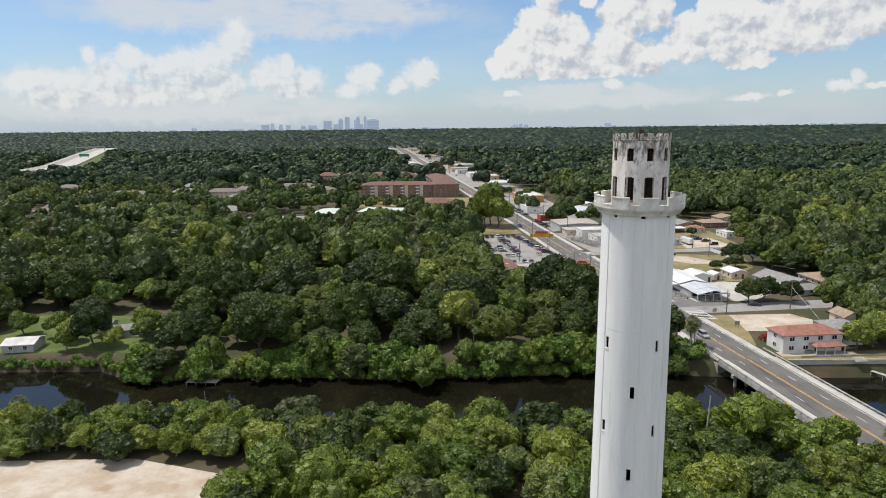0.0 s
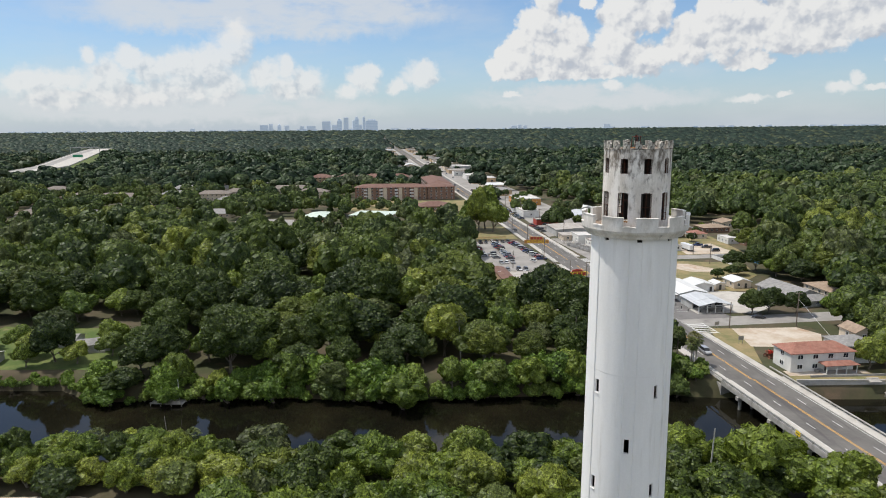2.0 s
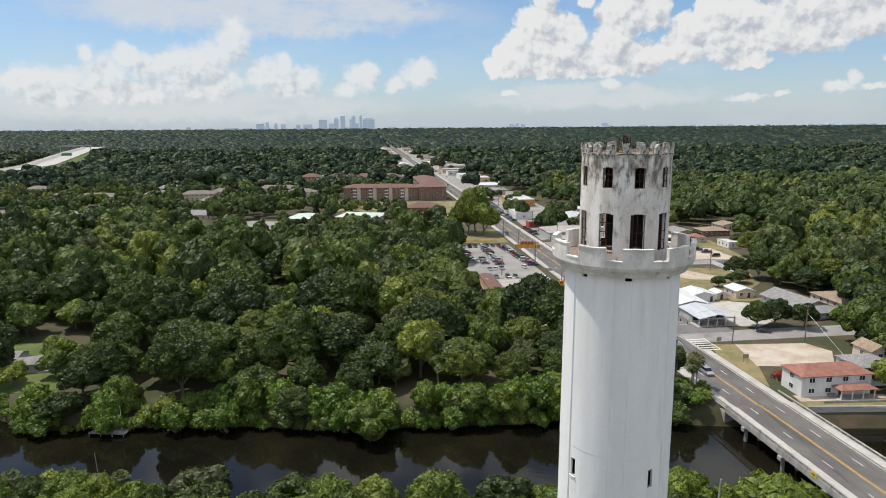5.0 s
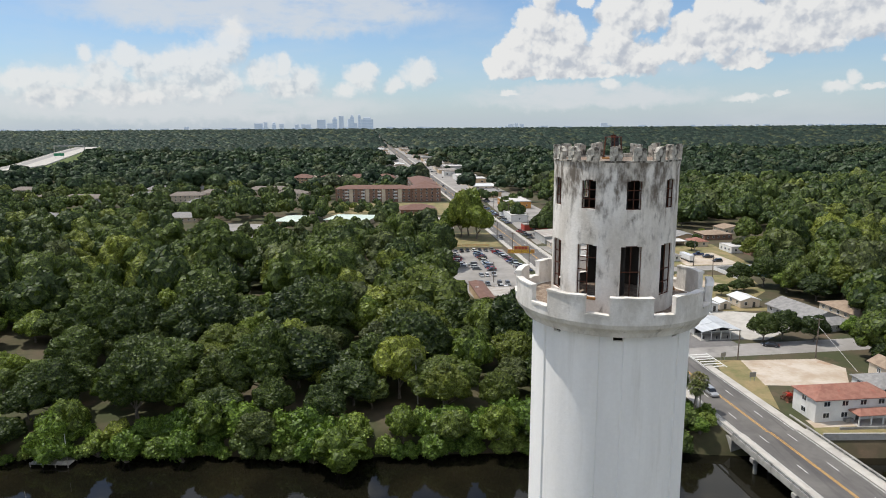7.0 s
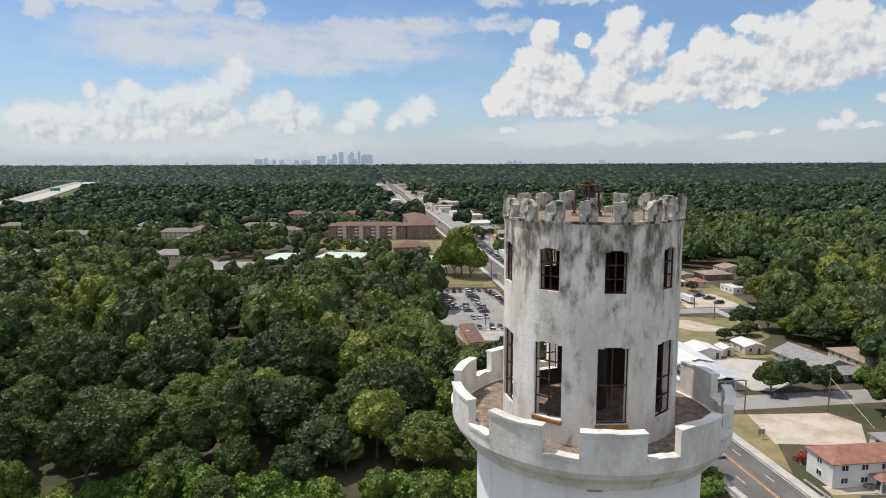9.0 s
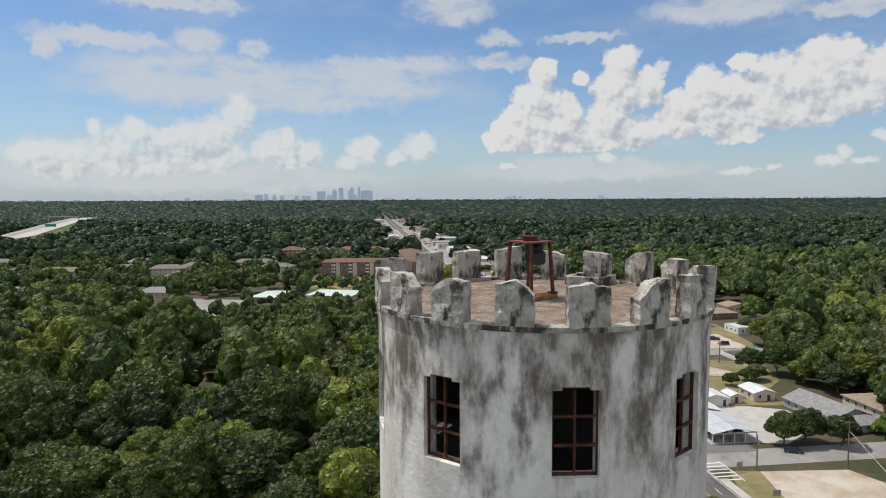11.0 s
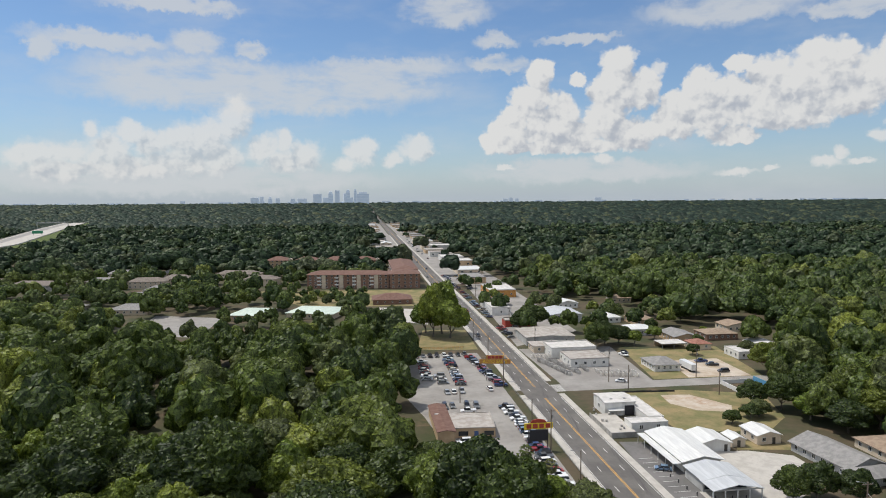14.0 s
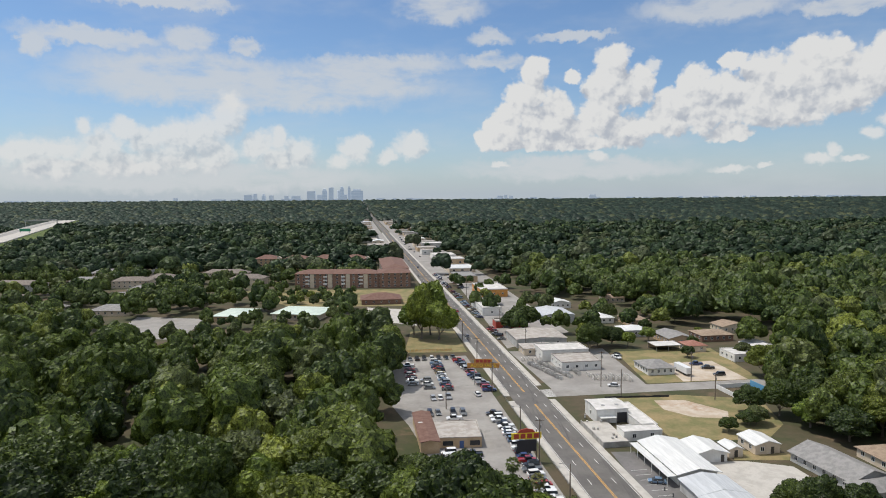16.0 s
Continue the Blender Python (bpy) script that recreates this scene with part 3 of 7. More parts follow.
BRIDGE = (108.0, 174.5)
DECK_Z = 0.35


def build_road():
    bm = bmesh.new()
    for s0, s1, k in ((20, BRIDGE[0], 2), (BRIDGE[0], BRIDGE[1], 1), (BRIDGE[1], 900, 4), (900, 4900, 40)):
        strip(bm, s0, s1, -6.5, 6.5, DECK_Z if s1 <= BRIDGE[1] + 1 and s0 > 50 else 0.06 if s0 > 50 else 0.06, k)
    tagged(part("road", bm, ASPHALT, None), "worn four-lane asphalt road running straight to the city", "road", kind="structure")
    for side in (-1, 1):
        wide = 2.3
        bm = bmesh.new()
        for s0, s1 in ((BRIDGE[1], 214), (236, 324), (341, 620), (620, 1400)) if side > 0 else ((BRIDGE[1], 324), (330, 620), (620, 1400)):
            d0, d1 = sorted((side * 6.5, side * (6.5 + wide)))
            low = [by_road(s, d, z) @ Vector() for s, d, z in ((s0, d0, -0.1), (s0, d1, -0.1), (s1, d1, -0.1), (s1, d0, -0.1))]
            up = [v + Vector((0, 0, 0.3)) for v in low]
            lo, hi = [bm.verts.new(v) for v in low], [bm.verts.new(v) for v in up]
            bm.faces.new(hi)
            for a in range(4):
                b = (a + 1) % 4
                bm.faces.new((lo[a], lo[b], hi[b], hi[a]))
        tagged(part("pavement", bm, CONCRETE, None), "pale concrete sidewalk with a raised kerb", "sidewalk", kind="structure")
    def paint(name, pieces, material, label):
        bm = bmesh.new()
        for s0, s1, d0, d1 in pieces:
            strip(bm, s0, s1, d0, d1, (DECK_Z if s1 < BRIDGE[1] else 0.06) + 0.012)
        tagged(part(name, bm, material, None), label, "road marking", kind="structure")
    dashes = [(s, s + 3.2, d - 0.09, d + 0.09) for s in np.arange(109.0, 800, 12.2) for d in (-3.25, 3.25)]
    paint("lane_dashes", dashes, WHITE_LINE, "dashed white lane lines")
    cuts = [(BRIDGE[0], 174.4), (174.6, 320), (334, 640), (640, 1000), (1000, 2200)]
    paint("centre_lines", [(a, b, d - 0.09, d + 0.09) for a, b in cuts for d in (-0.2, 0.2)], YELLOW_LINE, "double yellow centre line")
    paint("edge_lines", [(a, b, d - 0.08, d + 0.08) for a, b in cuts[:3] for d in (-6.15, 6.15)], WHITE_LINE, "thin white edge lines")


build_road()


def build_bridge():
    b = thing("bridge", by_road((BRIDGE[0] + BRIDGE[1]) / 2, 0), "low concrete road bridge on pile bents over the river", "bridge")
    h = (BRIDGE[1] - BRIDGE[0]) / 2 * math.hypot(1, SLOPE)
    part("deck", boxed(-9.0, -h, -0.75, 9.0, h, DECK_Z - 0.02), GREY_CONCRETE, b)
    for side in (-1, 1):
        x0, x1 = sorted((side * 6.5, side * 8.55))
        part("sidewalk", boxed(x0, -h, DECK_Z - 0.02, x1, h, DECK_Z + 0.2), CONCRETE, b, "pale bridge sidewalk")
        rail = part("railing", block(boxed(side * 8.75 - 0.16, -h - 3, DECK_Z + 0.62, side * 8.75 + 0.16, h + 6, DECK_Z + 0.92, bevel=0.03), side * 8.75 - 0.2, -h, DECK_Z - 0.3, side * 8.75 + 0.2, h, DECK_Z + 0.22), GREY_CONCRETE, b, "stained concrete bridge railing")
        me = None
        for k in range(31):
            y = -h + 0.3 + k * (2 * h - 0.6) / 30
            if me is None:
                post = part("post", boxed(-0.14, -0.14, 0, 0.14, 0.14, 0.66, bevel=0.02), GREY_CONCRETE, rail)
                me = post.data
            else:
                post = new("post", me)
                post.parent = rail
            post.matrix_local = pose(side * 8.75, y, DECK_Z + 0.1)
    for k in range(5):
        y = -h + 6 + k * 13.2
        cap = part("pile_cap", boxed(-9.4, y - 0.6, -1.7, 9.4, y + 0.6, -0.75, bevel=0.04), GREY_CONCRETE, b)
        for j in range(6):
            part("support_post", rodded((-8.4 + j * 3.36, y, -8), (-8.4 + j * 3.36, y, -1.7), 0.42, 0.42, 10), GREY_CONCRETE, cap)
    part("abutment", boxed(-9.0, h - 0.2, -6, 9.0, h + 2.5, -0.75), GREY_CONCRETE, b)
    part("abutment", boxed(-9.0, -h - 2.5, -6, 9.0, -h + 0.2, -0.75), GREY_CONCRETE, b)
    sg = thing("clearance_sign", by_road(143.5, -9.05, DECK_Z), "yellow bridge clearance sign with dark bars on the railing", "road sign")
    part("board", boxed(-0.05, -0.8, -0.15, 0.0, 0.8, 0.95, bevel=0.01), SIGN_YELLOW, sg)
    part("bar", boxed(-0.07, -0.5, 0.25, -0.05, 0.5, 0.5), BLACK, sg)


build_bridge()


# side streets, lots and patches of ground
def across(s, d0, d1, half, z):
    out = []
    for d, e in ((d0, -half), (d1, -half), (d1, half), (d0, half)):
        v = by_road(s, d, 0) @ Vector((0, e, 0))
        out.append((v.x, v.y))
    return out


sheet("side_street_north", across(225, 6.4, 140, 5.0, 0), 0.045, OLD_ASPHALT, "sun-bleached asphalt side street", "road")
sheet("side_street_south", across(331.5, 6.4, 110, 4.6, 0), 0.045, OLD_ASPHALT, "sun-bleached asphalt side street", "road")
sheet("store_forecourt", [(86, 229.5), (106, 231.5), (104, 242), (91, 276), (84.2, 276)], 0.075, DARK_ASPHALT, "patched dark asphalt forecourt of the store", "forecourt")
sheet("concrete_yard", [(105, 238), (116, 236), (133, 250), (131, 264), (120, 268), (106, 268)], 0.055, CONCRETE, "bare concrete yard behind the store", "yard")
sheet("sandy_lot", [(98, 201), (119, 199), (126, 212), (122, 219.5), (100, 219)], 0.05, SAND, "bare pale sand lot beside the road", "lot")
sheet("verge", [(94, 186), (98.5, 201), (100, 219), (92.5, 219.5), (89.8, 206)], 0.04, DRY_GRASS, "dry grass verge by the sidewalk", "verge")
sheet("river_garden", [(96, 173.6), (132, 172.6), (134, 182), (97, 178.5)], 0.04, DRY_GRASS, "dry garden by the river wall", "garden")
sheet("house_yard", [(97, 176.9), (120, 178.4), (120, 181), (97, 180.6)], 0.055, SAND, "bare reddish sand before the house", "yard")
sheet("vacant_lawn", [(98, 326), (124, 328), (152, 322), (146, 296), (134, 283), (106, 284.5), (103.5, 300)], 0.05, DRY_GRASS, "dry vacant lawn", "lawn")
sheet("rubble_patch", [(113, 322), (124, 322), (134, 309), (131, 302), (120, 304), (113, 312)], 0.065, SAND, "pale sandy rubble on the lawn", "rubble")
sheet("house_lawn", [(117, 269), (137, 268), (134, 273), (120, 276)], 0.045, DRY_GRASS, "small dry lawn", "lawn")
sheet("dirt_yard", [(118, 343), (165, 347), (168, 400), (120, 395)], 0.04, DRY_GRASS, "dry grass and dirt yards", "yard")
sheet("parked_yard", [(133, 345), (160, 347), (158, 376), (134, 372)], 0.052, SAND, "sandy parking yard", "yard")
sheet("car_lot", [(14, 388), (49, 391), (66, 240), (44, 240), (36, 256), (25, 300), (12, 340)], 0.05, OLD_ASPHALT, "light grey asphalt used-car lot", "car lot")
sheet("storage_yard", [(70, 398), (116, 402), (117, 338), (79, 336)], 0.05, OLD_ASPHALT, "grey asphalt storage yard", "yard")
sheet("strip_lot_west", [(52, 700), (84, 704), (108, 440), (70, 404)], 0.045, OLD_ASPHALT, "asphalt parking along the road", "parking")
sheet("park_court", [(-9, 524), (22, 514), (25, 462), (-3, 480)], 0.05, CONCRETE, "pale empty paved court", "court")
sheet("dry_corner", [(22, 446), (46, 446), (50, 398), (20, 398)], 0.05, DRY_GRASS, "dry brown grass corner under trees", "verge")
sheet("apartment_ground", [(-120, 608), (34, 608), (26, 530), (-60, 528)], 0.045, DRY_GRASS, "dry grass before the apartments", "lawn")
sheet("far_car_park", [(-150, 500), (-105, 490), (-98, 432), (-140, 440)], 0.05, OLD_ASPHALT, "grey car park among trees", "car park")
sheet("river_lawn", [(-150, 188.5), (-104, 188), (-90, 186), (-98, 205), (-150, 206)], 0.06, GRASS, "mown green lawn by the river", "lawn")
sheet("garden_soil", [(-150, 205), (-98, 204), (-94, 225), (-150, 230)], 0.045, GRASS, "rough green garden ground", "garden")
sheet("sand_lot_near", [(-140, 122), (-66, 122.5), (-40, 114), (-38, 60), (-140, 60)], 0.05, SAND, "bare orange-white sand lot by the near bank", "lot")


def build_markings():
    bm = bmesh.new()
    for k in range(6):
        v = by_road(213.5 + k * 1.9, 9.6)
        block(bm, -2.6, -0.28, 0.055, 2.6, 0.28, 0.07, 0, 0, v)
    for e in (-2.9, 2.9):
        block(bm, e - 0.15, -1, 0.055, e + 0.15, 10.5, 0.07, 0, 0, by_road(213.5, 9.6))
    for k in range(9):
        block(bm, -2.2, -0.06, 0.085, 2.2, 0.06, 0.1, 0, 0, by_road(262 - k * 3.0, 12.5))
    for k in range(7):
        block(bm, 7.0, -0.25, 0.055, 10.5, 0.25, 0.07, 0, 0, by_road(327.5 + k * 1.3, 0))
    tagged(part("street_markings", bm, WHITE_LINE, None), "white crosswalk and parking bars", "road marking", kind="structure")


build_markings()

# ---- the water tower ----
TX, TY = 23.08, 80.75


def polar_shell(solid, angles, zs, r_out, r_in, lined=0):
    """Cells of a round wall. solid(a, z) tells for the middle of a cell whether it is there; openings get their reveals."""
    bm, made = bmesh.new(), {}
    na, nz = len(angles), len(zs) - 1
    mid = [[solid((angles[i] + (angles[(i + 1) % na] + (360 if i == na - 1 else 0))) / 2, (zs[j] + zs[j + 1]) / 2) for j in range(nz)] for i in range(na)]

    def v(i, j, inner):
        key = (i % na, j, inner)
        if key not in made:
            a, z = radians(angles[i % na]), zs[j]
            r = r_in(angles[i % na], z) if inner else r_out(angles[i % na], z)
            made[key] = bm.verts.new((r * math.sin(a), -r * math.cos(a), z))
        return made[key]

    for i in range(na):
        for j in range(nz):
            if not mid[i][j]:
                continue
            bm.faces.new((v(i, j, 0), v(i + 1, j, 0), v(i + 1, j + 1, 0), v(i, j + 1, 0)))
            bm.faces.new((v(i, j, 1), v(i, j + 1, 1), v(i + 1, j + 1, 1), v(i + 1, j, 1))).material_index = lined
            if j == 0 or not mid[i][j - 1]:
                bm.faces.new((v(i, j, 0), v(i, j, 1), v(i + 1, j, 1), v(i + 1, j, 0)))
            if j == nz - 1 or not mid[i][j + 1]:
                bm.faces.new((v(i, j + 1, 0), v(i + 1, j + 1, 0), v(i + 1, j + 1, 1), v(i, j + 1, 1)))
            if not mid[i - 1][j]:
                bm.faces.new((v(i, j, 0), v(i, j + 1, 0), v(i, j + 1, 1), v(i, j, 1)))
            if not mid[(i + 1) % na][j]:
                bm.faces.new((v(i + 1, j, 0), v(i + 1, j, 1), v(i + 1, j + 1, 1), v(i + 1, j + 1, 0)))
    return bm


def breaks(step, *edges):
    """Angles at even steps, with the edges of openings put in."""
    out = sorted({round(e % 360, 2) for e in edges})
    for a in np.arange(0, 360, step):
        if all(min(abs(a - e), 360 - abs(a - e)) > step * 0.35 for e in out):
            out.append(round(float(a), 2))
    return sorted(out)


def turned(a, b):
    """The angle from b to a, within half a turn."""
    return (a - b + 180) % 360 - 180


def build_tower():
    rng = random.Random(11)
    t = thing("water_tower", pose(TX, TY, 0), "tall white castle-like concrete water tower with weathered crenellated top", "water tower")
    # shaft with slits and drain holes; shallow pilasters run up it
    slits = [(a, top - 1.5, top, 6.6) for top in (40.1, 28.6, 17.1) for a in (-61.0, 24.0, 119.0)]
    slits += [(a, top - 1.6, top, 6.6) for top in (34.0, 22.6, 11.2) for a in (-14.0, 76.0, 166.0)]
    drains = [(a, 55.7, 56.05, 6.6) for a in (-54, -9, 36, 81, 126, 171, 216, 261)]
    holes = slits + drains
    ang = breaks(3.0, *[a + s * w / 2 for a, _, _, w in holes for s in (-1, 1)], *[9 + 45 * k + s for k in range(8) for s in (-15, -14.2, 14.2, 15)])
    zs = sorted({-1.0, 56.6, 41.14, 41.2, 4.0, 8.0, 14.0, 20.0, 26.0, 31.0, 37.0, 43.0, 47.0, 51.0, *[z for h in holes for z in h[1:3]]})

    def shaft_r(a, z):
        rib = 0.09 if abs(turned(a, 9 + 45 * round((a - 9) / 45))) < 14.6 else 0.0
        return 4.86 - 0.40 * smooth_step(-10, 62, z) + rib + (-0.02 if z < 41.17 else 0.0)
    def shaft_solid(a, z):
        return not any(abs(turned(a, h[0])) < h[3] / 2 and h[1] < z < h[2] for h in holes)
    # inner faces coloured dark so that the slits look shaded
    part("shaft", polar_shell(shaft_solid, ang, zs, shaft_r, lambda a, z: shaft_r(a, z) - 0.2, 1), (TOWER_WHITE, INSIDE_SHADE), t, "white painted concrete shaft with faint drip stains")
    part("inner_floor", rodded((0, 0, 53.0), (0, 0, 53.3), 4.12, 4.12, 32), INSIDE_SHADE, t)
    for a, z0, z1, w in slits:
        sill = boxed(-0.30, -0.1, -0.12, 0.30, 0.12, 0.0, bevel=0.02)
        ob = part("sill", sill, TOWER_WHITE, t)
        ob.matrix_local = pose(0, 0, 0, 0, 0, a) @ pose(0, -shaft_r(a, z0) - 0.01, z0)
    # gallery: floor, corbelled ring and battlements
    def gal_r(a, z):
        return 5.08 + 0.52 * smooth_step(56.1, 56.9, z)
    ang = breaks(3.0, *[-4 + 36 * k + s for k in range(10) for s in (-11.5, 11.5)])
    def gal_solid(a, z):
        return z < 57.35 or abs(turned(a, -4 + 36 * round((a + 4) / 36))) < 11.5
    part("gallery_parapet", polar_shell(gal_solid, ang, [56.1, 56.4, 56.65, 56.9, 57.35, 57.85, 58.27], gal_r, lambda a, z: 4.5 if z < 56.75 else 5.30), GALLERY_OLD, t, "stained grey battlemented gallery wall")
    part("gallery_floor", rodded((0, 0, 56.45), (0, 0, 56.87), 5.25, 5.25, 48), ROOF_BROWN, t)
    # coping on each battlement, a little broken
    for k in range(10):
        for a0, a1, z in ((-4 + 36 * k - 11.6, -4 + 36 * k + 11.6, 58.27), (-4 + 36 * k + 11.8, -4 + 36 * k + 24.2, 57.35)):
            bm = bmesh.new()
            rows = []
            for a in np.linspace(a0, a1, 6):
                r0, r1, h = 5.27, 5.66, z + 0.10 + rng.uniform(-0.03, 0.03)
                c, s = math.cos(radians(a)), math.sin(radians(a))
                rows.append([bm.verts.new((r * s, -r * c, zz)) for r, zz in ((r0, z), (r1, z), (r1, h), (r0, h))])
            for p, q in zip(rows, rows[1:]):
                for i in range(4):
                    bm.faces.new((p[i], p[(i + 1) % 4], q[(i + 1) % 4], q[i]))
            bm.faces.new(rows[0][::-1])
            bm.faces.new(rows[-1])
            bmesh.ops.recalc_face_normals(bm, faces=bm.faces)
            part("coping", bm, GALLERY_OLD, t)
    # turret with two rows of windows
    R = 3.48
    low = [(-38.5 + 40 * k, 57.78, 60.68, 19.0) for k in range(9)]
    high = [(-38.5 + 40 * k, 62.62, 64.18, 13.4) for k in range(9)]
    ang = breaks(3.0, *[a + s * w / 2 for a, _, _, w in low + high for s in (-1, -0.6, 0.6, 1)])
    zs = sorted({56.8, 59.5, 61.8, 63.4, 64.8, 65.1, *[z for h in low + high for z in (h[1], h[2], h[2] - 0.06)]})
    def tur_solid(a, z):
        for c, z0, z1, w in low + high:
            off = abs(turned(a, c))
            if off < w / 2 and z0 < z < (z1 if off < w * 0.3 else z1 - 0.06):
                return False
        return True
    # inner faces take the same shade colour behind the windows
    part("turret_wall", polar_shell(tur_solid, ang, zs, lambda a, z: R + (0.05 if z > 64.9 else 0.0), lambda a, z: R - 0.32, 1), (TOWER_OLD, INSIDE_SHADE), t, "weathered concrete turret with dark streaks")
    part("turret_core", rodded((0.3, 0.2, 56.9), (0.3, 0.2, 64.8), 0.55, 0.55, 10), INSIDE_SHADE, t, "dark inner pillar")
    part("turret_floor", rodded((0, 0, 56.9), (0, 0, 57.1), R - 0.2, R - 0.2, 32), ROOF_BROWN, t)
    part("turret_ceiling", rodded((0, 0, 61.6), (0, 0, 61.8), R - 0.33, R - 0.33, 32), INSIDE_SHADE, t)
    for rows, cols, hs in ((4, 2, low), (3, 2, high)):
        for n_, (a, z0, z1, w) in enumerate(hs):
            half = (R - 0.15) * math.sin(radians(w / 2))
            bars, full = [], rows == 3
            for k in range(cols + 1):
                x = -half + 2 * half * k / cols
                if full or k in (0, cols) or rng.random() < 0.5:
                    bars.append((x - 0.018, -0.03, z0, x + 0.018, 0.03, z1 - 0.03))
            for k in range(rows + 1):
                z = z0 + (z1 - z0 - 0.06) * k / rows
                if full or rng.random() < 0.7:
                    cut = half if full or rng.random() < 0.6 else 0.0
                    bars.append((-half, -0.025, z, cut if cut else 0.05, 0.025, z + 0.045))
            for bar in bars:
                ob = part("window_bar", boxed(*bar), RUST, t, "rusted window bar")
                ob.matrix_local = pose(0, 0, 0, 0, 0, a) @ pose(0, -R * math.cos(radians(w / 2)) + 0.12, 0)
            if hs is low and (n_ == 0 or rng.random() < 0.45):
                sl = part("window_sill", boxed(-half - 0.06, -0.10, z0 - 0.16, half + 0.06, 0.1, z0 - 0.005, bevel=0.02), RUST_BASE, t)
                sl.matrix_local = pose(0, 0, 0, 0, 0, a) @ pose(0, -R + 0.03, 0)
    part("roof", rodded((0, 0, 64.8), (0, 0, 65.12), R + 0.0, R + 0.0, 60), ROOF_BROWN, t, "flat brown rust-stained concrete roof")
    part("roof_rim", polar_shell(lambda a, z: True, breaks(4.0), [65.1, 65.14, 65.19], lambda a, z: R + 0.07, lambda a, z: R - 0.26), MERLON_OLD, t)
    # eighteen broken merlons
    for k in range(18):
        a = 4.5 + 20 * k
        half, top = radians(5.6 + rng.uniform(-0.5, 0.5)), 0.74 + rng.uniform(-0.07, 0.05)
        bm = bmesh.new()
        nx_, nz_ = 7, 7
        slant, chip, bite = rng.uniform(-0.08, 0.08), rng.random(), rng.choice((-1, 1))
        grid = {}
        for s in (0, 1):
            for i in range(nx_):
                for j in range(nz_):
                    u, w = i / (nx_ - 1), j / (nz_ - 1)
                    th = -half + 2 * half * u
                    hgt = top * (1 + slant * (u - 0.5) * 2) * w
                    if chip > 0.25:
                        edge = max(0.0, bite * (u - 0.5) * 2 - 0.1)
                        hgt *= 1 - 0.42 * chip * edge * w
                    r = R + (0.06 if s == 0 else -0.22) + noise.noise((u * 3 + k * 7, w * 3, s * 5)) * 0.05
                    hgt += noise.noise((u * 4 + k * 3, s * 2.0, w * 5)) * 0.05 * w
                    th += noise.noise((w * 4 + k, u, s)) * 0.012 * (1 if i in (0, nx_ - 1) else 0.3)
                    grid[s, i, j] = bm.verts.new((r * math.sin(th), -r * math.cos(th), hgt))
        for i in range(nx_ - 1):
            for j in range(nz_ - 1):
                bm.faces.new((grid[0, i, j], grid[0, i + 1, j], grid[0, i + 1, j + 1], grid[0, i, j + 1]))
                bm.faces.new((grid[1, i, j], grid[1, i, j + 1], grid[1, i + 1, j + 1], grid[1, i + 1, j]))
        for i in range(nx_ - 1):
            bm.faces.new((grid[0, i, nz_ - 1], grid[0, i + 1, nz_ - 1], grid[1, i + 1, nz_ - 1], grid[1, i, nz_ - 1]))
        for j in range(nz_ - 1):
            bm.faces.new((grid[0, 0, j], grid[0, 0, j + 1], grid[1, 0, j + 1], grid[1, 0, j]))
            bm.faces.new((grid[0, nx_ - 1, j], grid[1, nx_ - 1, j], grid[1, nx_ - 1, j + 1], grid[0, nx_ - 1, j + 1]))
        ob = part("merlon", bm, MERLON_OLD, t, "broken mottled merlon")
        ob.matrix_local = pose(0, 0, 65.17, 0, 0, a)
    # hatch with its low curb and post
    h = thing("roof_hatch", pose(24.78, 83.08, 65.12, 0, 0, -34), "low open concrete roof hatch curb with an iron post", "hatch")
    for x0, y0, x1, y1 in ((-0.5, -0.5, 0.5, -0.38), (-0.5, 0.38, 0.5, 0.5), (-0.5, -0.38, -0.38, 0.38), (0.38, -0.38, 0.5, 0.38)):
        part("curb", boxed(x0, y0, 0, x1, y1, 0.22, bevel=0.015), MERLON_OLD, h)
    # flat dark plate painted as the shade of an open hatch
    part("well", boxed(-0.38, -0.38, 0.0, 0.38, 0.38, 0.03), INSIDE_SHADE, h)
    part("post", rodded((0.25, -0.05, 0), (0.25, -0.05, 0.75), 0.035), DEADWOOD, h)
    # rusty beacon frame
    g = thing("beacon_frame", pose(22.90, 80.85, 65.12, 0, 0, 40), "rusty iron four-legged beacon frame on a concrete slab", "beacon frame")
    part("slab", boxed(-0.44, -0.44, 0, 0.44, 0.44, 0.10, bevel=0.02), RUST_BASE, g, "rust-stained square slab")
    for x in (-1, 1):
        for y in (-1, 1):
            bm = bmesh.new()
            rod(bm, (0.36 * x, 0.36 * y, 0.08), (0.30 * x, 0.30 * y, 1.22), 0.045, 0.04, 4)
            block(bm, 0.36 * x - 0.08, 0.36 * y - 0.08, 0.1, 0.36 * x + 0.08, 0.36 * y + 0.08, 0.14)
            part("leg", bm, RUST, g)
    top = part("top_plate", boxed(-0.36, -0.36, 1.22, 0.36, 0.36, 1.25), RUST_PLATE, g, "rust-red top plate")
    bm = bmesh.new()
    rod(bm, (0, 0, 1.25), (0, 0, 1.33), 0.15, 0.15, 16)
    rod(bm, (0, 0, 1.33), (0, 0, 1.36), 0.18, 0.18, 16)
    rod(bm, (0, 0, 1.36), (0, 0, 1.47), 0.02, 0.02, 6)
    part("lamp_base", bm, RUST, top)
    bm = bmesh.new()
    block(bm, 0.02, -0.2, 0.72, 0.34, 0.14, 1.02, 0, 0.05)
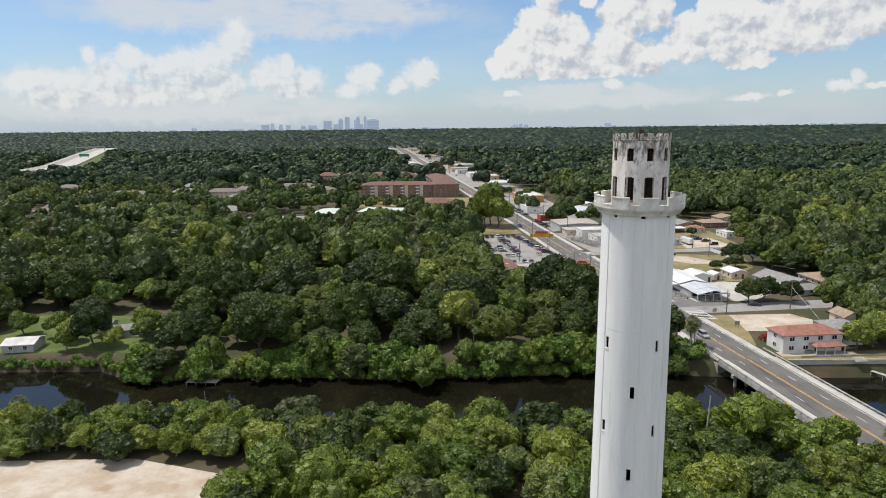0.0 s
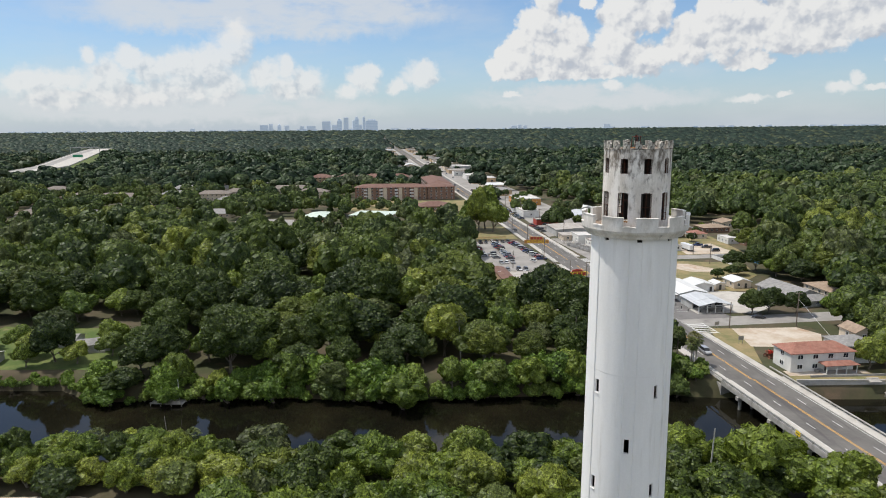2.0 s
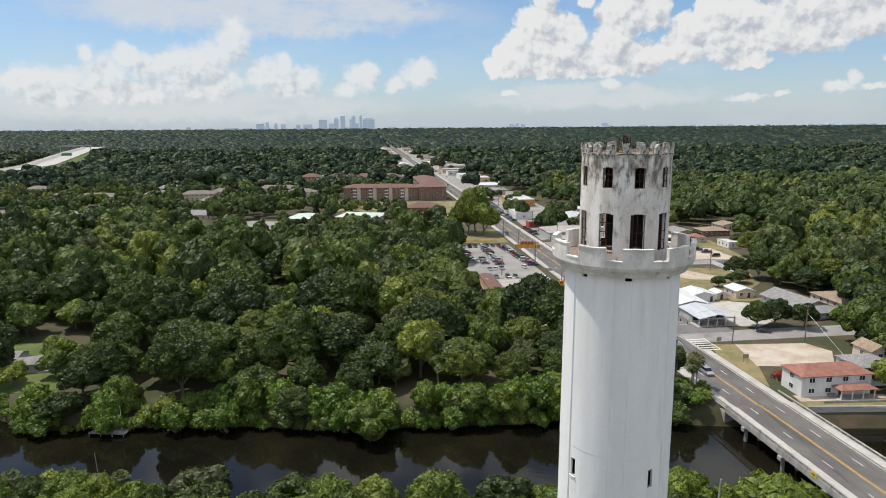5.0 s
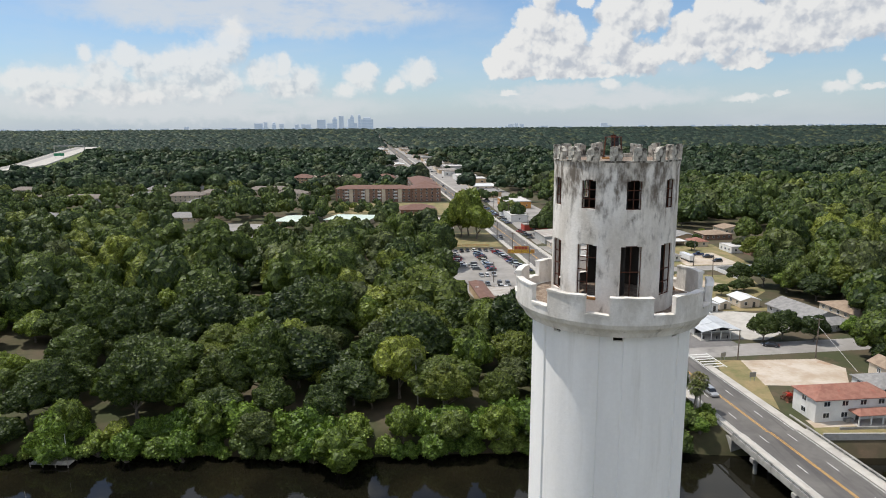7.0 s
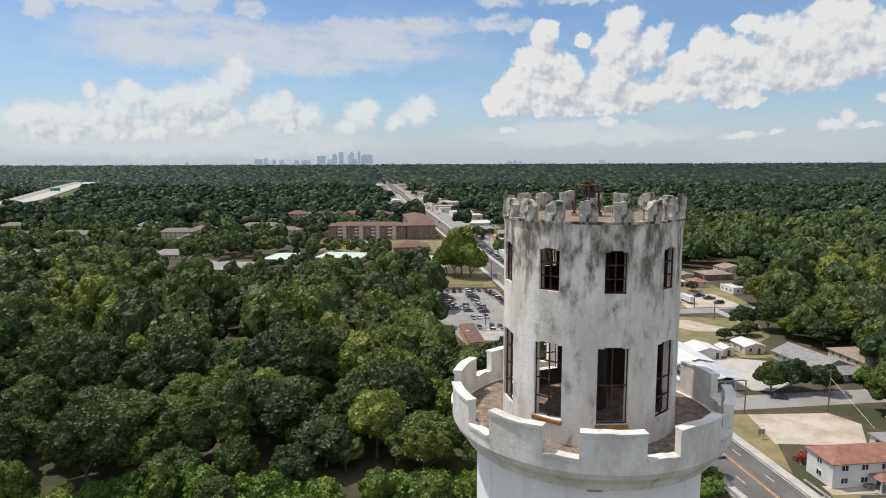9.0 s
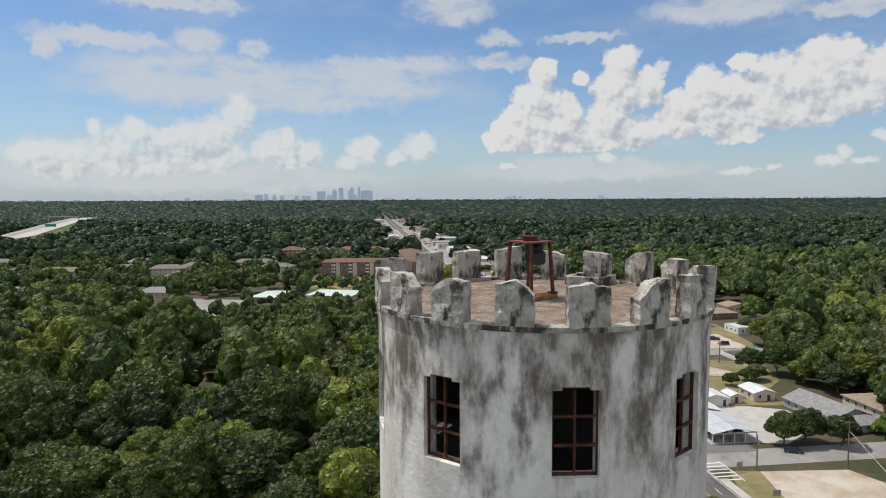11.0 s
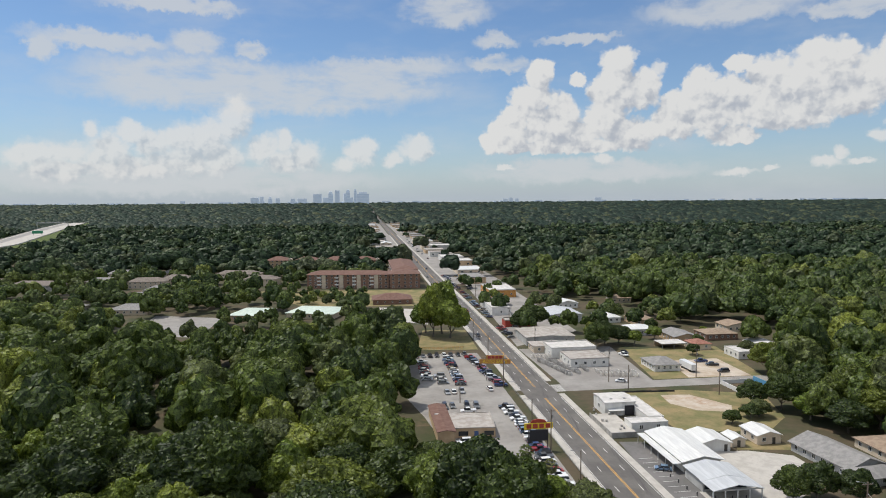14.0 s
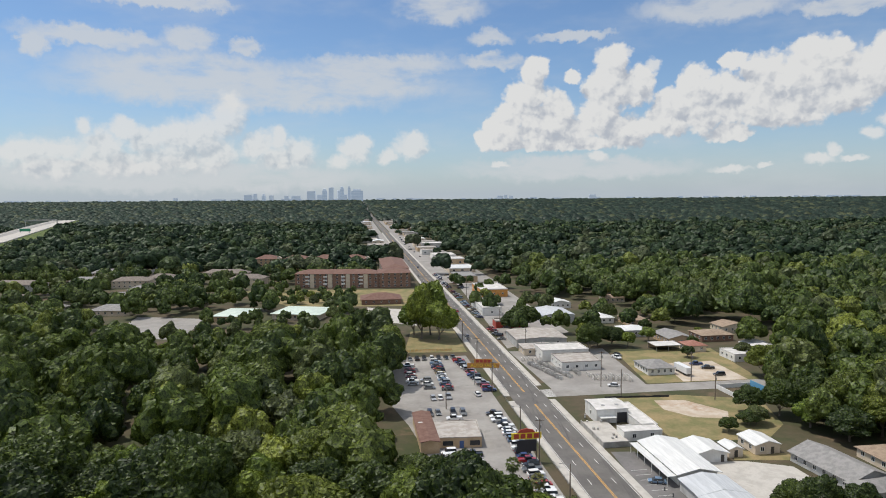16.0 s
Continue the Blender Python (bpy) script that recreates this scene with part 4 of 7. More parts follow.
    rod(bm, (0.1, -0.1, 1.0), (0.3, 0.05, 1.2), 0.14, 0.17, 12)
    rod(bm, (-0.05, 0.05, 0.55), (-0.05, 0.05, 1.2), 0.03, 0.03, 6)
    part("motor", bm, BLACK, g, "dark rusted motor housing")
    bm = bmesh.new()
    for k in range(9):
        x, z = -0.06 + 0.02 * math.sin(k * 2.1), 0.50 + 0.035 * k
        rod(bm, (x, 0.05, z), (x + 0.015, 0.05, z + 0.03), 0.018, 0.012, 6)
    part("chain", bm, STEEL, g, "hanging grey chain")


build_tower()

# ---- buildings ----
def roof_mesh(w, d, z, kind, rise, over=0.45, thick=0.16, along="y"):
    """A roof over a w x d plan: flat with a low parapet, gable or hip. Its ridge runs along x or y."""
    bm = bmesh.new()
    if kind == "flat":
        block(bm, -w / 2 + 0.22, -d / 2 + 0.22, z - 0.1, w / 2 - 0.22, d / 2 - 0.22, z + 0.05)
        for x0, y0, x1, y1 in ((-w / 2 - 0.05, -d / 2 - 0.05, w / 2 + 0.05, -d / 2 + 0.22), (-w / 2 - 0.05, d / 2 - 0.22, w / 2 + 0.05, d / 2 + 0.05),
                               (-w / 2 - 0.05, -d / 2 + 0.22, -w / 2 + 0.22, d / 2 - 0.22), (w / 2 - 0.22, -d / 2 + 0.22, w / 2 + 0.05, d / 2 - 0.22)):
            block(bm, x0, y0, z, x1, y1, z + rise)
        return bm
    if along == "x":
        bm.free()
        bm = roof_mesh(d, w, z, kind, rise, over, thick, "y")
        bmesh.ops.rotate(bm, verts=bm.verts, cent=(0, 0, 0), matrix=Matrix.Rotation(radians(90), 3, "Z"))
        return bm
    X, Y = w / 2 + over, d / 2 + over
    inset = min(X, Y * 0.95) if kind == "hip" else 0.0
    z = z - over * rise / (w / 2)
    top = z + rise * X / (w / 2)
    pts = [(-X, -Y, z), (X, -Y, z), (X, Y, z), (-X, Y, z), (0, -Y + inset, top), (0, Y - inset, top)]
    faces = [(0, 4, 5, 3), (1, 2, 5, 4)]
    if kind == "hip":
        faces += [(0, 1, 4), (2, 3, 5)]
    lo = [bm.verts.new(p) for p in pts]
    hi = [bm.verts.new((x, y, z_ + thick)) for x, y, z_ in pts]
    for f in faces:
        bm.faces.new([hi[i] for i in f])
        bm.faces.new([lo[i] for i in reversed(f)])
    if kind == "hip":
        rim = [(0, 1), (1, 2), (2, 3), (3, 0)]
    else:
        rim = [(0, 4), (4, 1), (1, 2), (2, 5), (5, 3), (3, 0)]
    for a, b in rim:
        bm.faces.new((lo[a], lo[b], hi[b], hi[a]))
    bmesh.ops.recalc_face_normals(bm, faces=bm.faces)
    return bm


def walls_mesh(w, d, h, kind, rise, along):
    bm = bmesh.new()
    block(bm, -w / 2, -d / 2, -0.3, w / 2, d / 2, h)
    if kind == "gable":
        W, D = (w, d) if along == "y" else (d, w)
        v = [bm.verts.new((x, y, z)) for y in (-D / 2 + 0.02, D / 2 - 0.02) for x, z in ((-W / 2 + 0.02, h - 0.05), (W / 2 - 0.02, h - 0.05), (0, h + rise - 0.06))]
        if along == "x":
            for p in v:
                p.co.x, p.co.y = -p.co.y, p.co.x
        for f in ((0, 1, 2), (3, 5, 4), (0, 2, 5, 3), (1, 4, 5, 2), (0, 3, 4, 1)):
            bm.faces.new([v[i] for i in f])
        bmesh.ops.recalc_face_normals(bm, faces=bm.faces)
    return bm


WINDOW_MESHES = {}


def window_on(parent, x, y, z, w, h, side):
    """A framed window set on a wall; side is the angle that it faces (0: towards -y)."""
    key = (round(w, 2), round(h, 2))
    if key not in WINDOW_MESHES:
        bm = bmesh.new()
        for x0, z0, x1, z1 in ((-w / 2 - 0.08, -0.08, w / 2 + 0.08, 0.02), (-w / 2 - 0.08, h - 0.02, w / 2 + 0.08, h + 0.08), (-w / 2 - 0.08, 0.02, -w / 2 + 0.02, h - 0.02),
                               (w / 2 - 0.02, 0.02, w / 2 + 0.08, h - 0.02), (-0.03, 0.02, 0.03, h - 0.02)):
            block(bm, x0, -0.09, z0, x1, 0.03, z1)
        a = bpy.data.meshes.new("window")
        bm.to_mesh(a), bm.free()
        a.materials.append(TRIM)
        bm = boxed(-w / 2, -0.035, 0, w / 2, 0.02, h)
        b = bpy.data.meshes.new("pane")
        bm.to_mesh(b), bm.free()
        b.materials.append(GLASS)
        WINDOW_MESHES[key] = (a, b)
    a, b = WINDOW_MESHES[key]
    f = new("window", a)
    f.parent = parent
    f.matrix_local = pose(x, y, z, 0, 0, side)
    g = new("pane", b)
    g.parent = f
    return f


def building(name, m, w, d, h, roof, rise, wall_mat, roof_mat, label, category="house", along="y", storeys=1, win=(1.1, 1.2), gap=3.0,
             sides=(0, -90), door=None, over=0.45, group=""):
    """An upright building round its own origin: walls, roof, rows of windows on the sides named by their angle, a door."""
    t = thing(name, m, label, category, group)
    part("wall", walls_mesh(w, d, h, roof, rise, along), wall_mat, t)
    part("roof", roof_mesh(w, d, h, roof, rise, over, 0.16, along), roof_mat, t)
    lvl = h / storeys
    for side in sides:
        run, off = (w, d / 2) if side in (0, 180) else (d, w / 2)
        n = max(1, int((run - 1.2) / gap))
        for s in range(storeys):
            for k in range(n):
                u = (k - (n - 1) / 2) * (run - 0.8) / n
                if door is not None and side == 0 and s == 0 and abs(u - door) < 1.2:
                    continue
                q = pose(0, 0, 0, 0, 0, side) @ Vector((u, -off - 0.01, s * lvl + lvl * 0.36))
                window_on(t, q.x, q.y, q.z, win[0], min(win[1], lvl * 0.5), side)
    if door is not None:
        dr = part("door", boxed(door - 0.5, -d / 2 - 0.07, 0.02, door + 0.5, -d / 2 + 0.02, 2.1, bevel=0.01), DOOR_DARK, t, "dark painted door")
        part("handle", boxed(door + 0.32, -d / 2 - 0.13, 0.98, door + 0.40, -d / 2 - 0.072, 1.06), STEEL, dr)
    return t


# the white two-storey house by the bridge
def build_red_house():
    t = building("riverside_house", pose(107.3, 184.4, 0, 0, 0, 5.5), 18.6, 8.0, 5.5, "hip", 1.7, WALL_WHITE, ROOF_RED, "white two-storey house with a red tiled hip roof", along="x", storeys=2, win=(1.5, 1.2), gap=3.6, door=1.2, over=0.5)
    part("porch_roof", roof_mesh(9.4, 3.4, 2.75, "hip", 0.7, 0.3, 0.14, "x"), ROOF_RED, t, "low red tiled porch roof").matrix_local = pose(3.6, -5.6, 0)
    for x in (-0.8, 2.1, 5.0, 8.0):
        part("porch_post", boxed(x - 0.12, -7.1, 0, x + 0.12, -6.86, 2.75), WALL_WHITE, t)
    part("porch_floor", boxed(-1.2, -7.4, -0.1, 8.4, -4.0, 0.14), CONCRETE, t)
    for x in (-1.9, -0.8):
        part("air_conditioner", boxed(x - 0.45, -5.0, 0, x + 0.45, -4.1, 0.85, bevel=0.03), STEEL, t)
    building("rear_house", pose(121.5, 190.5, 0, 0, 0, 5.5), 10.0, 9.0, 5.3, "hip", 1.4, WALL_WHITE, ROOF_GREY, "white house with a grey hip roof behind trees", along="x", storeys=2)
    building("tall_cottage", pose(128.5, 199.0, 0, 0, 0, 5), 5.5, 7.0, 6.0, "gable", 1.5, WALL_CREAM, ROOF_TAN, "cream two-storey cottage beside trees", storeys=2)
    w = thing("river_wall", pose(116, 173.4, 0, 0, 0, -1.0), "low pale concrete river wall", "retaining wall")
    part("wall", boxed(-19, -0.2, -5, 40, 0.2, 0.35, bevel=0.04), CONCRETE, w)
    w = thing("garden_wall", pose(116, 176.4, 0, 0, 0, 2.0), "low grey garden wall", "garden wall")
    part("wall", boxed(-14, -0.12, -0.2, 14, 0.12, 0.6, bevel=0.03), GREY_CONCRETE, w)
    k = thing("garden_steps", pose(117.5, 174.2, 0), "pale concrete garden steps to the water", "steps")
    for i in range(4):
        part("step", boxed(-1.6, -i * 0.5 - 0.5, -0.3, 1.6, -i * 0.5, 0.5 - i * 0.14), CONCRETE, k)
    j = thing("jetty", pose(121.5, 168.6, WATER_Z, 0, 0, 28), "small pale plank jetty over the river", "jetty")
    for i in range(14):
        part("plank", boxed(-0.7, -3.5 + i * 0.5, 1.6, 0.7, -3.04 + i * 0.5, 1.68), DEADWOOD, j)
    for x in (-0.6, 0.6):
        for y in (-3.2, 0, 3.2):
            part("support_post", rodded((x, y, -2), (x, y, 1.6), 0.1), DEADWOOD, j)


build_red_house()


# the long white-roofed store with its open porch
def build_store():
    t = building("long_store", by_road(262.6, 23.7), 10.6, 22.0, 3.3, "gable", 1.15, WALL_WHITE, ROOF_METAL, "long white-roofed metal store building", "store", sides=(-90,), gap=4.5, over=0.9)
    part("awning", boxed(-8.6, -11.5, 2.75, -6.2, 11.5, 2.87), ROOF_METAL, t, "white metal awning along the wall")
    for k in range(6):
        part("awning_post", boxed(-8.4, -11 + k * 4.4, 0, -8.28, -10.88 + k * 4.4, 2.75), TRIM, t)
    t = building("store_front", by_road(244.6, 23.4), 12.0, 9.0, 3.0, "gable", 1.2, WALL_GREY, ROOF_BLUEGREY, "grey store front with a blue-grey gabled metal roof", "store", sides=(), over=0.5)
    part("porch_roof", roof_mesh(12.6, 6.0, 2.95, "gable", 1.2, 0.35, 0.12), ROOF_BLUEGREY, t).matrix_local = pose(0, -7.2, 0)
    part("gable_board", boxed(-6.6, -10.15, 2.7, 6.6, -10.05, 3.05), WALL_GREY, t)
    for x in (-6.4, -3.2, 0, 3.2, 6.4):
        part("porch_post", boxed(x - 0.11, -10.1, 0, x + 0.11, -9.88, 2.95), TRIM, t)
    for x in (-4.2, 0.0, 4.2):
        part("shop_window", boxed(x - 1.4, -4.56, 0.7, x + 1.4, -4.48, 2.4), GLASS, t, "dark shop window")
    part("floor_slab", boxed(-6.9, -10.4, -0.1, 6.9, -4.4, 0.12), CONCRETE, t)
    for k, (s, d) in enumerate(((253, 13.4), (249.5, 13.6), (246, 14.0), (242, 14.2), (238.5, 15), (236.0, 18.5), (235.4, 22.5), (235.2, 26))):
        b = thing("bollard", by_road(s, d, 0.06), "dark steel bollard on the forecourt", "bollard", "bollards on the forecourt")
        part("post", rodded((0, 0, 0), (0, 0, 1.0), 0.14, 0.14, 10), BLACK, b)
        part("cap", rodded((0, 0, 1.0), (0, 0, 1.08), 0.15, 0.05, 10), STEEL, b)


build_store()

# the white workshop with its walled terrace
def build_workshop():
    t = building("workshop", by_road(303.0, 19.8), 10.8, 10.6, 4.6, "gable", 0.55, WALL_WHITE, ROOF_PALE, "white block workshop with a black panel as its open doorway", "workshop", sides=(-90,), gap=5.0, along="x", over=0.25)
    # solid black panel on the wall gives the shade of an open door
    part("doorway", boxed(1.6, -5.42, 0.05, 4.9, -5.29, 3.4), BLACK, t, "black panel painted as the shade in an open doorway")
    part("canopy", boxed(-4.6, -7.3, 2.3, 0.8, -5.3, 2.42), ROOF_METAL, t)
    for x in (-4.4, -1.9, 0.6):
        part("canopy_post", boxed(x - 0.06, -7.2, 0, x + 0.06, -7.08, 2.3), STEEL, t)
    for x in (-2.2, 2.6):
        part("skylight", boxed(x - 0.5, -3.0, 5.02, x + 0.5, -0.6, 5.14), STEEL, t)
    for d, s, w, dp, h, nm in ((27.4, 297.5, 5.2, 22.0, 2.9, "side_shed"), (23.0, 284.6, 12.2, 5.6, 2.9, "front_shed")):
        building(nm, by_road(s, d), w, dp, h, "flat", 0.25, WALL_WHITE, ROOF_PALE, "low white flat-roofed concrete shed", "shed", sides=(0,), gap=4.0)
    y = thing("walled_terrace", by_road(287.5, 13.2), "white concrete terrace behind a grey block wall", "terrace")
    part("slab", boxed(-4.2, -9.4, -0.2, 4.2, 9.8, 1.15), CONCRETE, y)
    for x0, y0, x1, y1 in ((-4.4, -9.6, 4.4, -9.4), (-4.4, -9.4, -4.2, 9.8)):
        part("block_wall", boxed(x0, y0, -0.2, x1, y1, 1.75), GREY_CONCRETE, y)
    rng = random.Random(3)
    for k in range(16):
        b = thing("stone_block", by_road(281 + rng.random() * 22, 9.6 + rng.random() * 6, 1.15 if k > 6 else 0.2, rng.uniform(0, 90)), "rough pale stone block stacked in the yard", "stone block", "stone blocks in the yard")
        w = rng.uniform(0.3, 0.8)
        part("block", boxed(-w / 2, -0.3, 0, w / 2, 0.3, rng.uniform(0.3, 0.9), bevel=0.03), STONE_SLAB, b)


build_workshop()

building("gabled_cottage", pose(109.3, 272.2, 0, 0, 0, TURN), 9.6, 9.4, 2.7, "gable", 1.3, WALL_WHITE, ROOF_METAL, "white cottage with a white metal gable roof", door=3.4, sides=(-90,), over=0.6)
building("garden_shed", pose(118.1, 273.6, 0, 0, 0, TURN), 4.2, 5.6, 2.4, "gable", 0.8, WALL_CREAM, ROOF_METAL, "small cream garden shed with a pale roof", "shed", door=0.0, sides=(), over=0.3)
building("porch_cottage", pose(128.0, 277.0, 0, 0, 0, TURN), 7.6, 8.6, 2.8, "gable", 1.1, WALL_CREAM, ROOF_METAL, "small cream cottage with a pale metal roof and porch", door=1.5, sides=(0, -90), over=0.4)
building("grey_roof_house", pose(140.6, 259.5, 0, 0, 0, TURN + 6), 12.4, 20.0, 2.8, "gable", 2.3, WALL_GREY, ROOF_GREY, "wide grey house with a grey shingle roof", sides=(-90,), over=0.7)
building("grey_front_wing", pose(142.6, 247.2, 0, 0, 0, TURN + 6), 12.4, 6.4, 2.6, "hip", 1.3, WALL_GREY, ROOF_GREY, "grey hip-roofed front wing of a house", along="x", sides=(0,), over=0.7)
building("brown_roof_house", pose(160.0, 261.5, 0, 0, 0, TURN), 12.5, 19.0, 2.8, "hip", 1.8, WALL_CREAM, ROOF_TAN, "cream house with a brown shingle hip roof", over=0.6)
building("yard_office", by_road(367.5, 32.0), 17.5, 15.5, 3.6, "flat", 0.4, WALL_WHITE, ROOF_FLAT, "white flat-roofed yard office with a red stripe", "office", sides=(0, -90), gap=4.0)
building("yard_hall", by_road(383.5, 30.5), 21.5, 14.0, 4.6, "flat", 0.5, WALL_WHITE, ROOF_PALE, "white flat-roofed hall behind the yard office", "hall", sides=(-90,), gap=5)
building("hip_cottage", pose(127.0, 361.5, 0, 0, 0, TURN), 11.5, 13.5, 2.9, "hip", 1.8, WALL_WHITE, ROOF_GREY, "white cottage with a grey hip roof and three windows", win=(0.9, 1.3), gap=2.2, over=0.5)
building("monument_hall", by_road(414.5, 27.5), 25.0, 23.0, 4.2, "gable", 0.7, WALL_GREY, ROOF_FLAT, "grey hall with a low weathered roof", "hall", sides=(0,), gap=6)
building("monument_office", by_road(393.2, 21.8), 14.5, 10.5, 3.3, "hip", 0.9, WALL_CREAM, ROOF_FLAT, "beige office with a weathered hip roof", "office", along="x", sides=(0, -90), gap=4.0)
building("red_shop", by_road(455.0, 24.0), 18.0, 9.0, 3.6, "flat", 0.7, SIGN_RED, ROOF_FLAT, "low red-fronted flat-roofed shop", "shop", sides=())
building("white_store", by_road(508.0, 21.0), 12.0, 40.0, 4.6, "flat", 0.6, WALL_WHITE, ROOF_PALE, "white flat-roofed roadside store", "store", sides=(-90, 0), gap=6)
building("orange_store", by_road(577.0, 38.0), 20.0, 36.0, 5.4, "flat", 0.7, SIGN_ORANGE, ROOF_PALE, "orange-fronted store with a pale flat roof", "store", sides=(-90, 0), gap=5)
building("steel_garage", pose(106.0, 476.0, 0, 0, 0, TURN), 19.0, 24.0, 4.8, "gable", 1.5, WALL_GREY, ROOF_BLUEGREY, "grey steel garage with a blue-grey roof", "garage", sides=(0,), gap=7, win=(3.2, 3.0))
for x, y, w, d, h, wm, rm, kd, lb in ((132.5, 470, 12, 15, 3.2, WALL_WHITE, ROOF_METAL, "hip", "white house with a pale metal roof"),
                                      (139.5, 432, 13, 12, 3.6, WALL_GREY, ROOF_METAL, "hip", "grey house with a bright metal hip roof"),
                                      (155.5, 415, 13, 17, 3.4, WALL_TAN, ROOF_GREY, "gable", "tan bungalow with a dark shingle roof"),
                                      (177.0, 420, 17, 13, 3.2, WALL_BRICK, ROOF_TAN, "hip", "brick ranch house with a brown roof"),
                                      (196.0, 440, 15, 12, 3.2, WALL_CREAM, ROOF_TAN, "gable", "cream ranch house with a brown roof"),
                                      (158.0, 397, 9, 9, 3.0, WALL_CREAM, ROOF_RED, "hip", "small house with a faded red roof"),
                                      (171.0, 380, 9, 12, 3.2, WALL_WHITE, ROOF_PALE, "flat", "white flat-roofed workshop in a yard"),
                                      (178.0, 372, 8, 9, 3.2, WALL_BRICK, ROOF_MAROON, "gable", "small red brick house with a white gable"),
                                      (150.0, 462, 12, 16, 3.2, WALL_TAN, ROOF_TAN, "hip", "tan house among trees"),
                                      (188.0, 392, 12, 14, 3.2, WALL_WHITE, ROOF_PALE, "gable", "white house with a pale roof by trees"),
                                      (118.0, 520, 14, 12, 3.4, WALL_WHITE, ROOF_METAL, "gable", "white house with a bright metal roof"),
                                      (160.0, 540, 14, 12, 3.4, WALL_CREAM, ROOF_TAN, "hip", "cream house with a brown roof among trees"),
                                      (122.0, 640, 16, 12, 3.4, WALL_WHITE, ROOF_TAN, "hip", "white house with a brown roof among trees"),
                                      (210.0, 560, 14, 12, 3.4, WALL_WHITE, ROOF_PALE, "hip", "white house with a pale roof among trees")):
    building("bungalow", pose(x, y, 0, 0, 0, TURN), w, d, h, kd, 1.6 if kd != "flat" else 0.4, wm, rm, lb)


def build_carport():
    c = thing("carport", pose(145.2, 399.0, 0, 0, 0, TURN), "dark open carport with a pale flat roof", "carport")
    part("roof", boxed(-6.5, -4.5, 2.6, 6.5, 4.5, 2.85), ROOF_PALE, c)
    for x in (-6, 0, 6):
        for y in (-4, 4):
            part("post", boxed(x - 0.1, y - 0.1, 0, x + 0.1, y + 0.1, 2.6), STEEL, c)
    part("back_wall", boxed(-6.4, 4.1, 0, 6.4, 4.3, 2.6), WALL_TAN, c)


build_carport()

# west of the road: the car dealer's office and the red-roofed shed
def build_dealer():
    t = building("dealer_office", pose(40.1, 288.2, 0, 0, 0, 2.0), 13.6, 14.5, 3.1, "flat", 0.25, WALL_TAN, ROOF_FLAT, "tan dealer office with a weathered flat roof", "office", sides=(), over=0.2)
    for x in (-3.2, 4.8):
        part("shop_window", boxed(x - 1.5, -7.36, 0.8, x + 1.5, -7.28, 2.2), GLASS, t, "dark shop window")
    dr = part("door", boxed(0.2, -7.36, 0.02, 1.5, -7.26, 2.2, bevel=0.01), DOOR_BLUE, t, "blue painted door")
    part("handle", boxed(1.25, -7.45, 1.0, 1.35, -7.37, 1.1), STEEL, dr)
    s = building("red_shed", pose(30.4, 289.8, 0, 0, 0, 6.5), 5.4, 26.0, 3.5, "gable", 0.5, WALL_TAN, ROOF_MAROON, "long tan shed with a rust-red metal roof", "shed", sides=(), over=0.3)
    part("patch", boxed(-2.0, 2, 3.95, -0.6, 2.7, 4.05), ROOF_METAL, s)


build_dealer()


# apartments
def build_apartments():
    def block_of(m, w, d, h, n, label, along="x"):
        return building("apartment_building", m, w, d, h, "hip", 2.6, WALL_BRICK, ROOF_MAROON, label, "apartment building", along=along, storeys=n, win=(1.5, 1.7), gap=4.2, sides=(0, -90), over=0.8, group="apartment buildings")
    a = block_of(pose(-42.0, 628.0, 0, 0, 0, -1.0), 68.0, 18.0, 11.6, 4, "long brick apartment block with a maroon hip roof")
    for x in (-24, -9.5, 5, 19.5):
        for z in (3.0, 5.9, 8.8):
            part("balcony", boxed(x - 1.6, -10.0, z - 0.12, x + 1.6, -8.95, z + 0.95), TRIM, a, "white balcony")
        part("bay", boxed(x + 2.2, -9.5, 0, x + 5.4, -8.9, 11.5), WALL_CREAM, a, "cream wall bay")
    block_of(pose(3.5, 631.0, 0, 0, 0, TURN), 25.0, 28.0, 12.0, 4, "square brick corner block with a maroon hip roof")
    block_of(pose(-1.0, 700.0, 0, 0, 0, TURN), 22.0, 90.0, 11.6, 4, "brick apartment wing with a maroon hip roof", "y")
    for k in range(4):
        w = building("apartment_wing", pose(-132.0 + k * 30, 760.0 - k * 2, 0, 0, 0, -1), 24.0, 18.0, 11.5, "hip", 3.4, WALL_TAN, ROOF_MAROON, "tan apartment wing with a maroon hip roof", "apartment building", along="x", storeys=4, win=(1.6, 1.7), gap=4.0, over=0.7, group="apartment buildings")
        part("stair_gable", walls_mesh(4.5, 3.0, 12.6, "gable", 1.4, "y"), WALL_CREAM, w, "cream stair gable").matrix_local = pose(13.5, -7.5, 0)
    building("clubhouse", pose(-1.5, 546.0, 0, 0, 0, TURN), 27.0, 20.0, 3.6, "hip", 3.2, WALL_BRICK, ROOF_MAROON, "low clubhouse with a maroon hip roof", "clubhouse", along="x", gap=4.5, over=0.8)
    building("school_hall", pose(-46.0, 496.0, 0, 0, 0, -12), 30.0, 26.0, 3.6, "hip", 1.6, WALL_CREAM, ROOF_GREEN, "low cream hall with a pale green metal roof", "school", along="x", gap=5, over=1.0)
    building("school_wing", pose(-86.0, 492.0, 0, 0, 0, -8), 19.0, 26.0, 3.6, "hip", 1.8, WALL_TAN, ROOF_GREEN, "tan wing with a pale green metal roof", "school", gap=5, over=1.0)


build_apartments()


# houses among the trees to the east
HOUSES, SHOPS = [], []


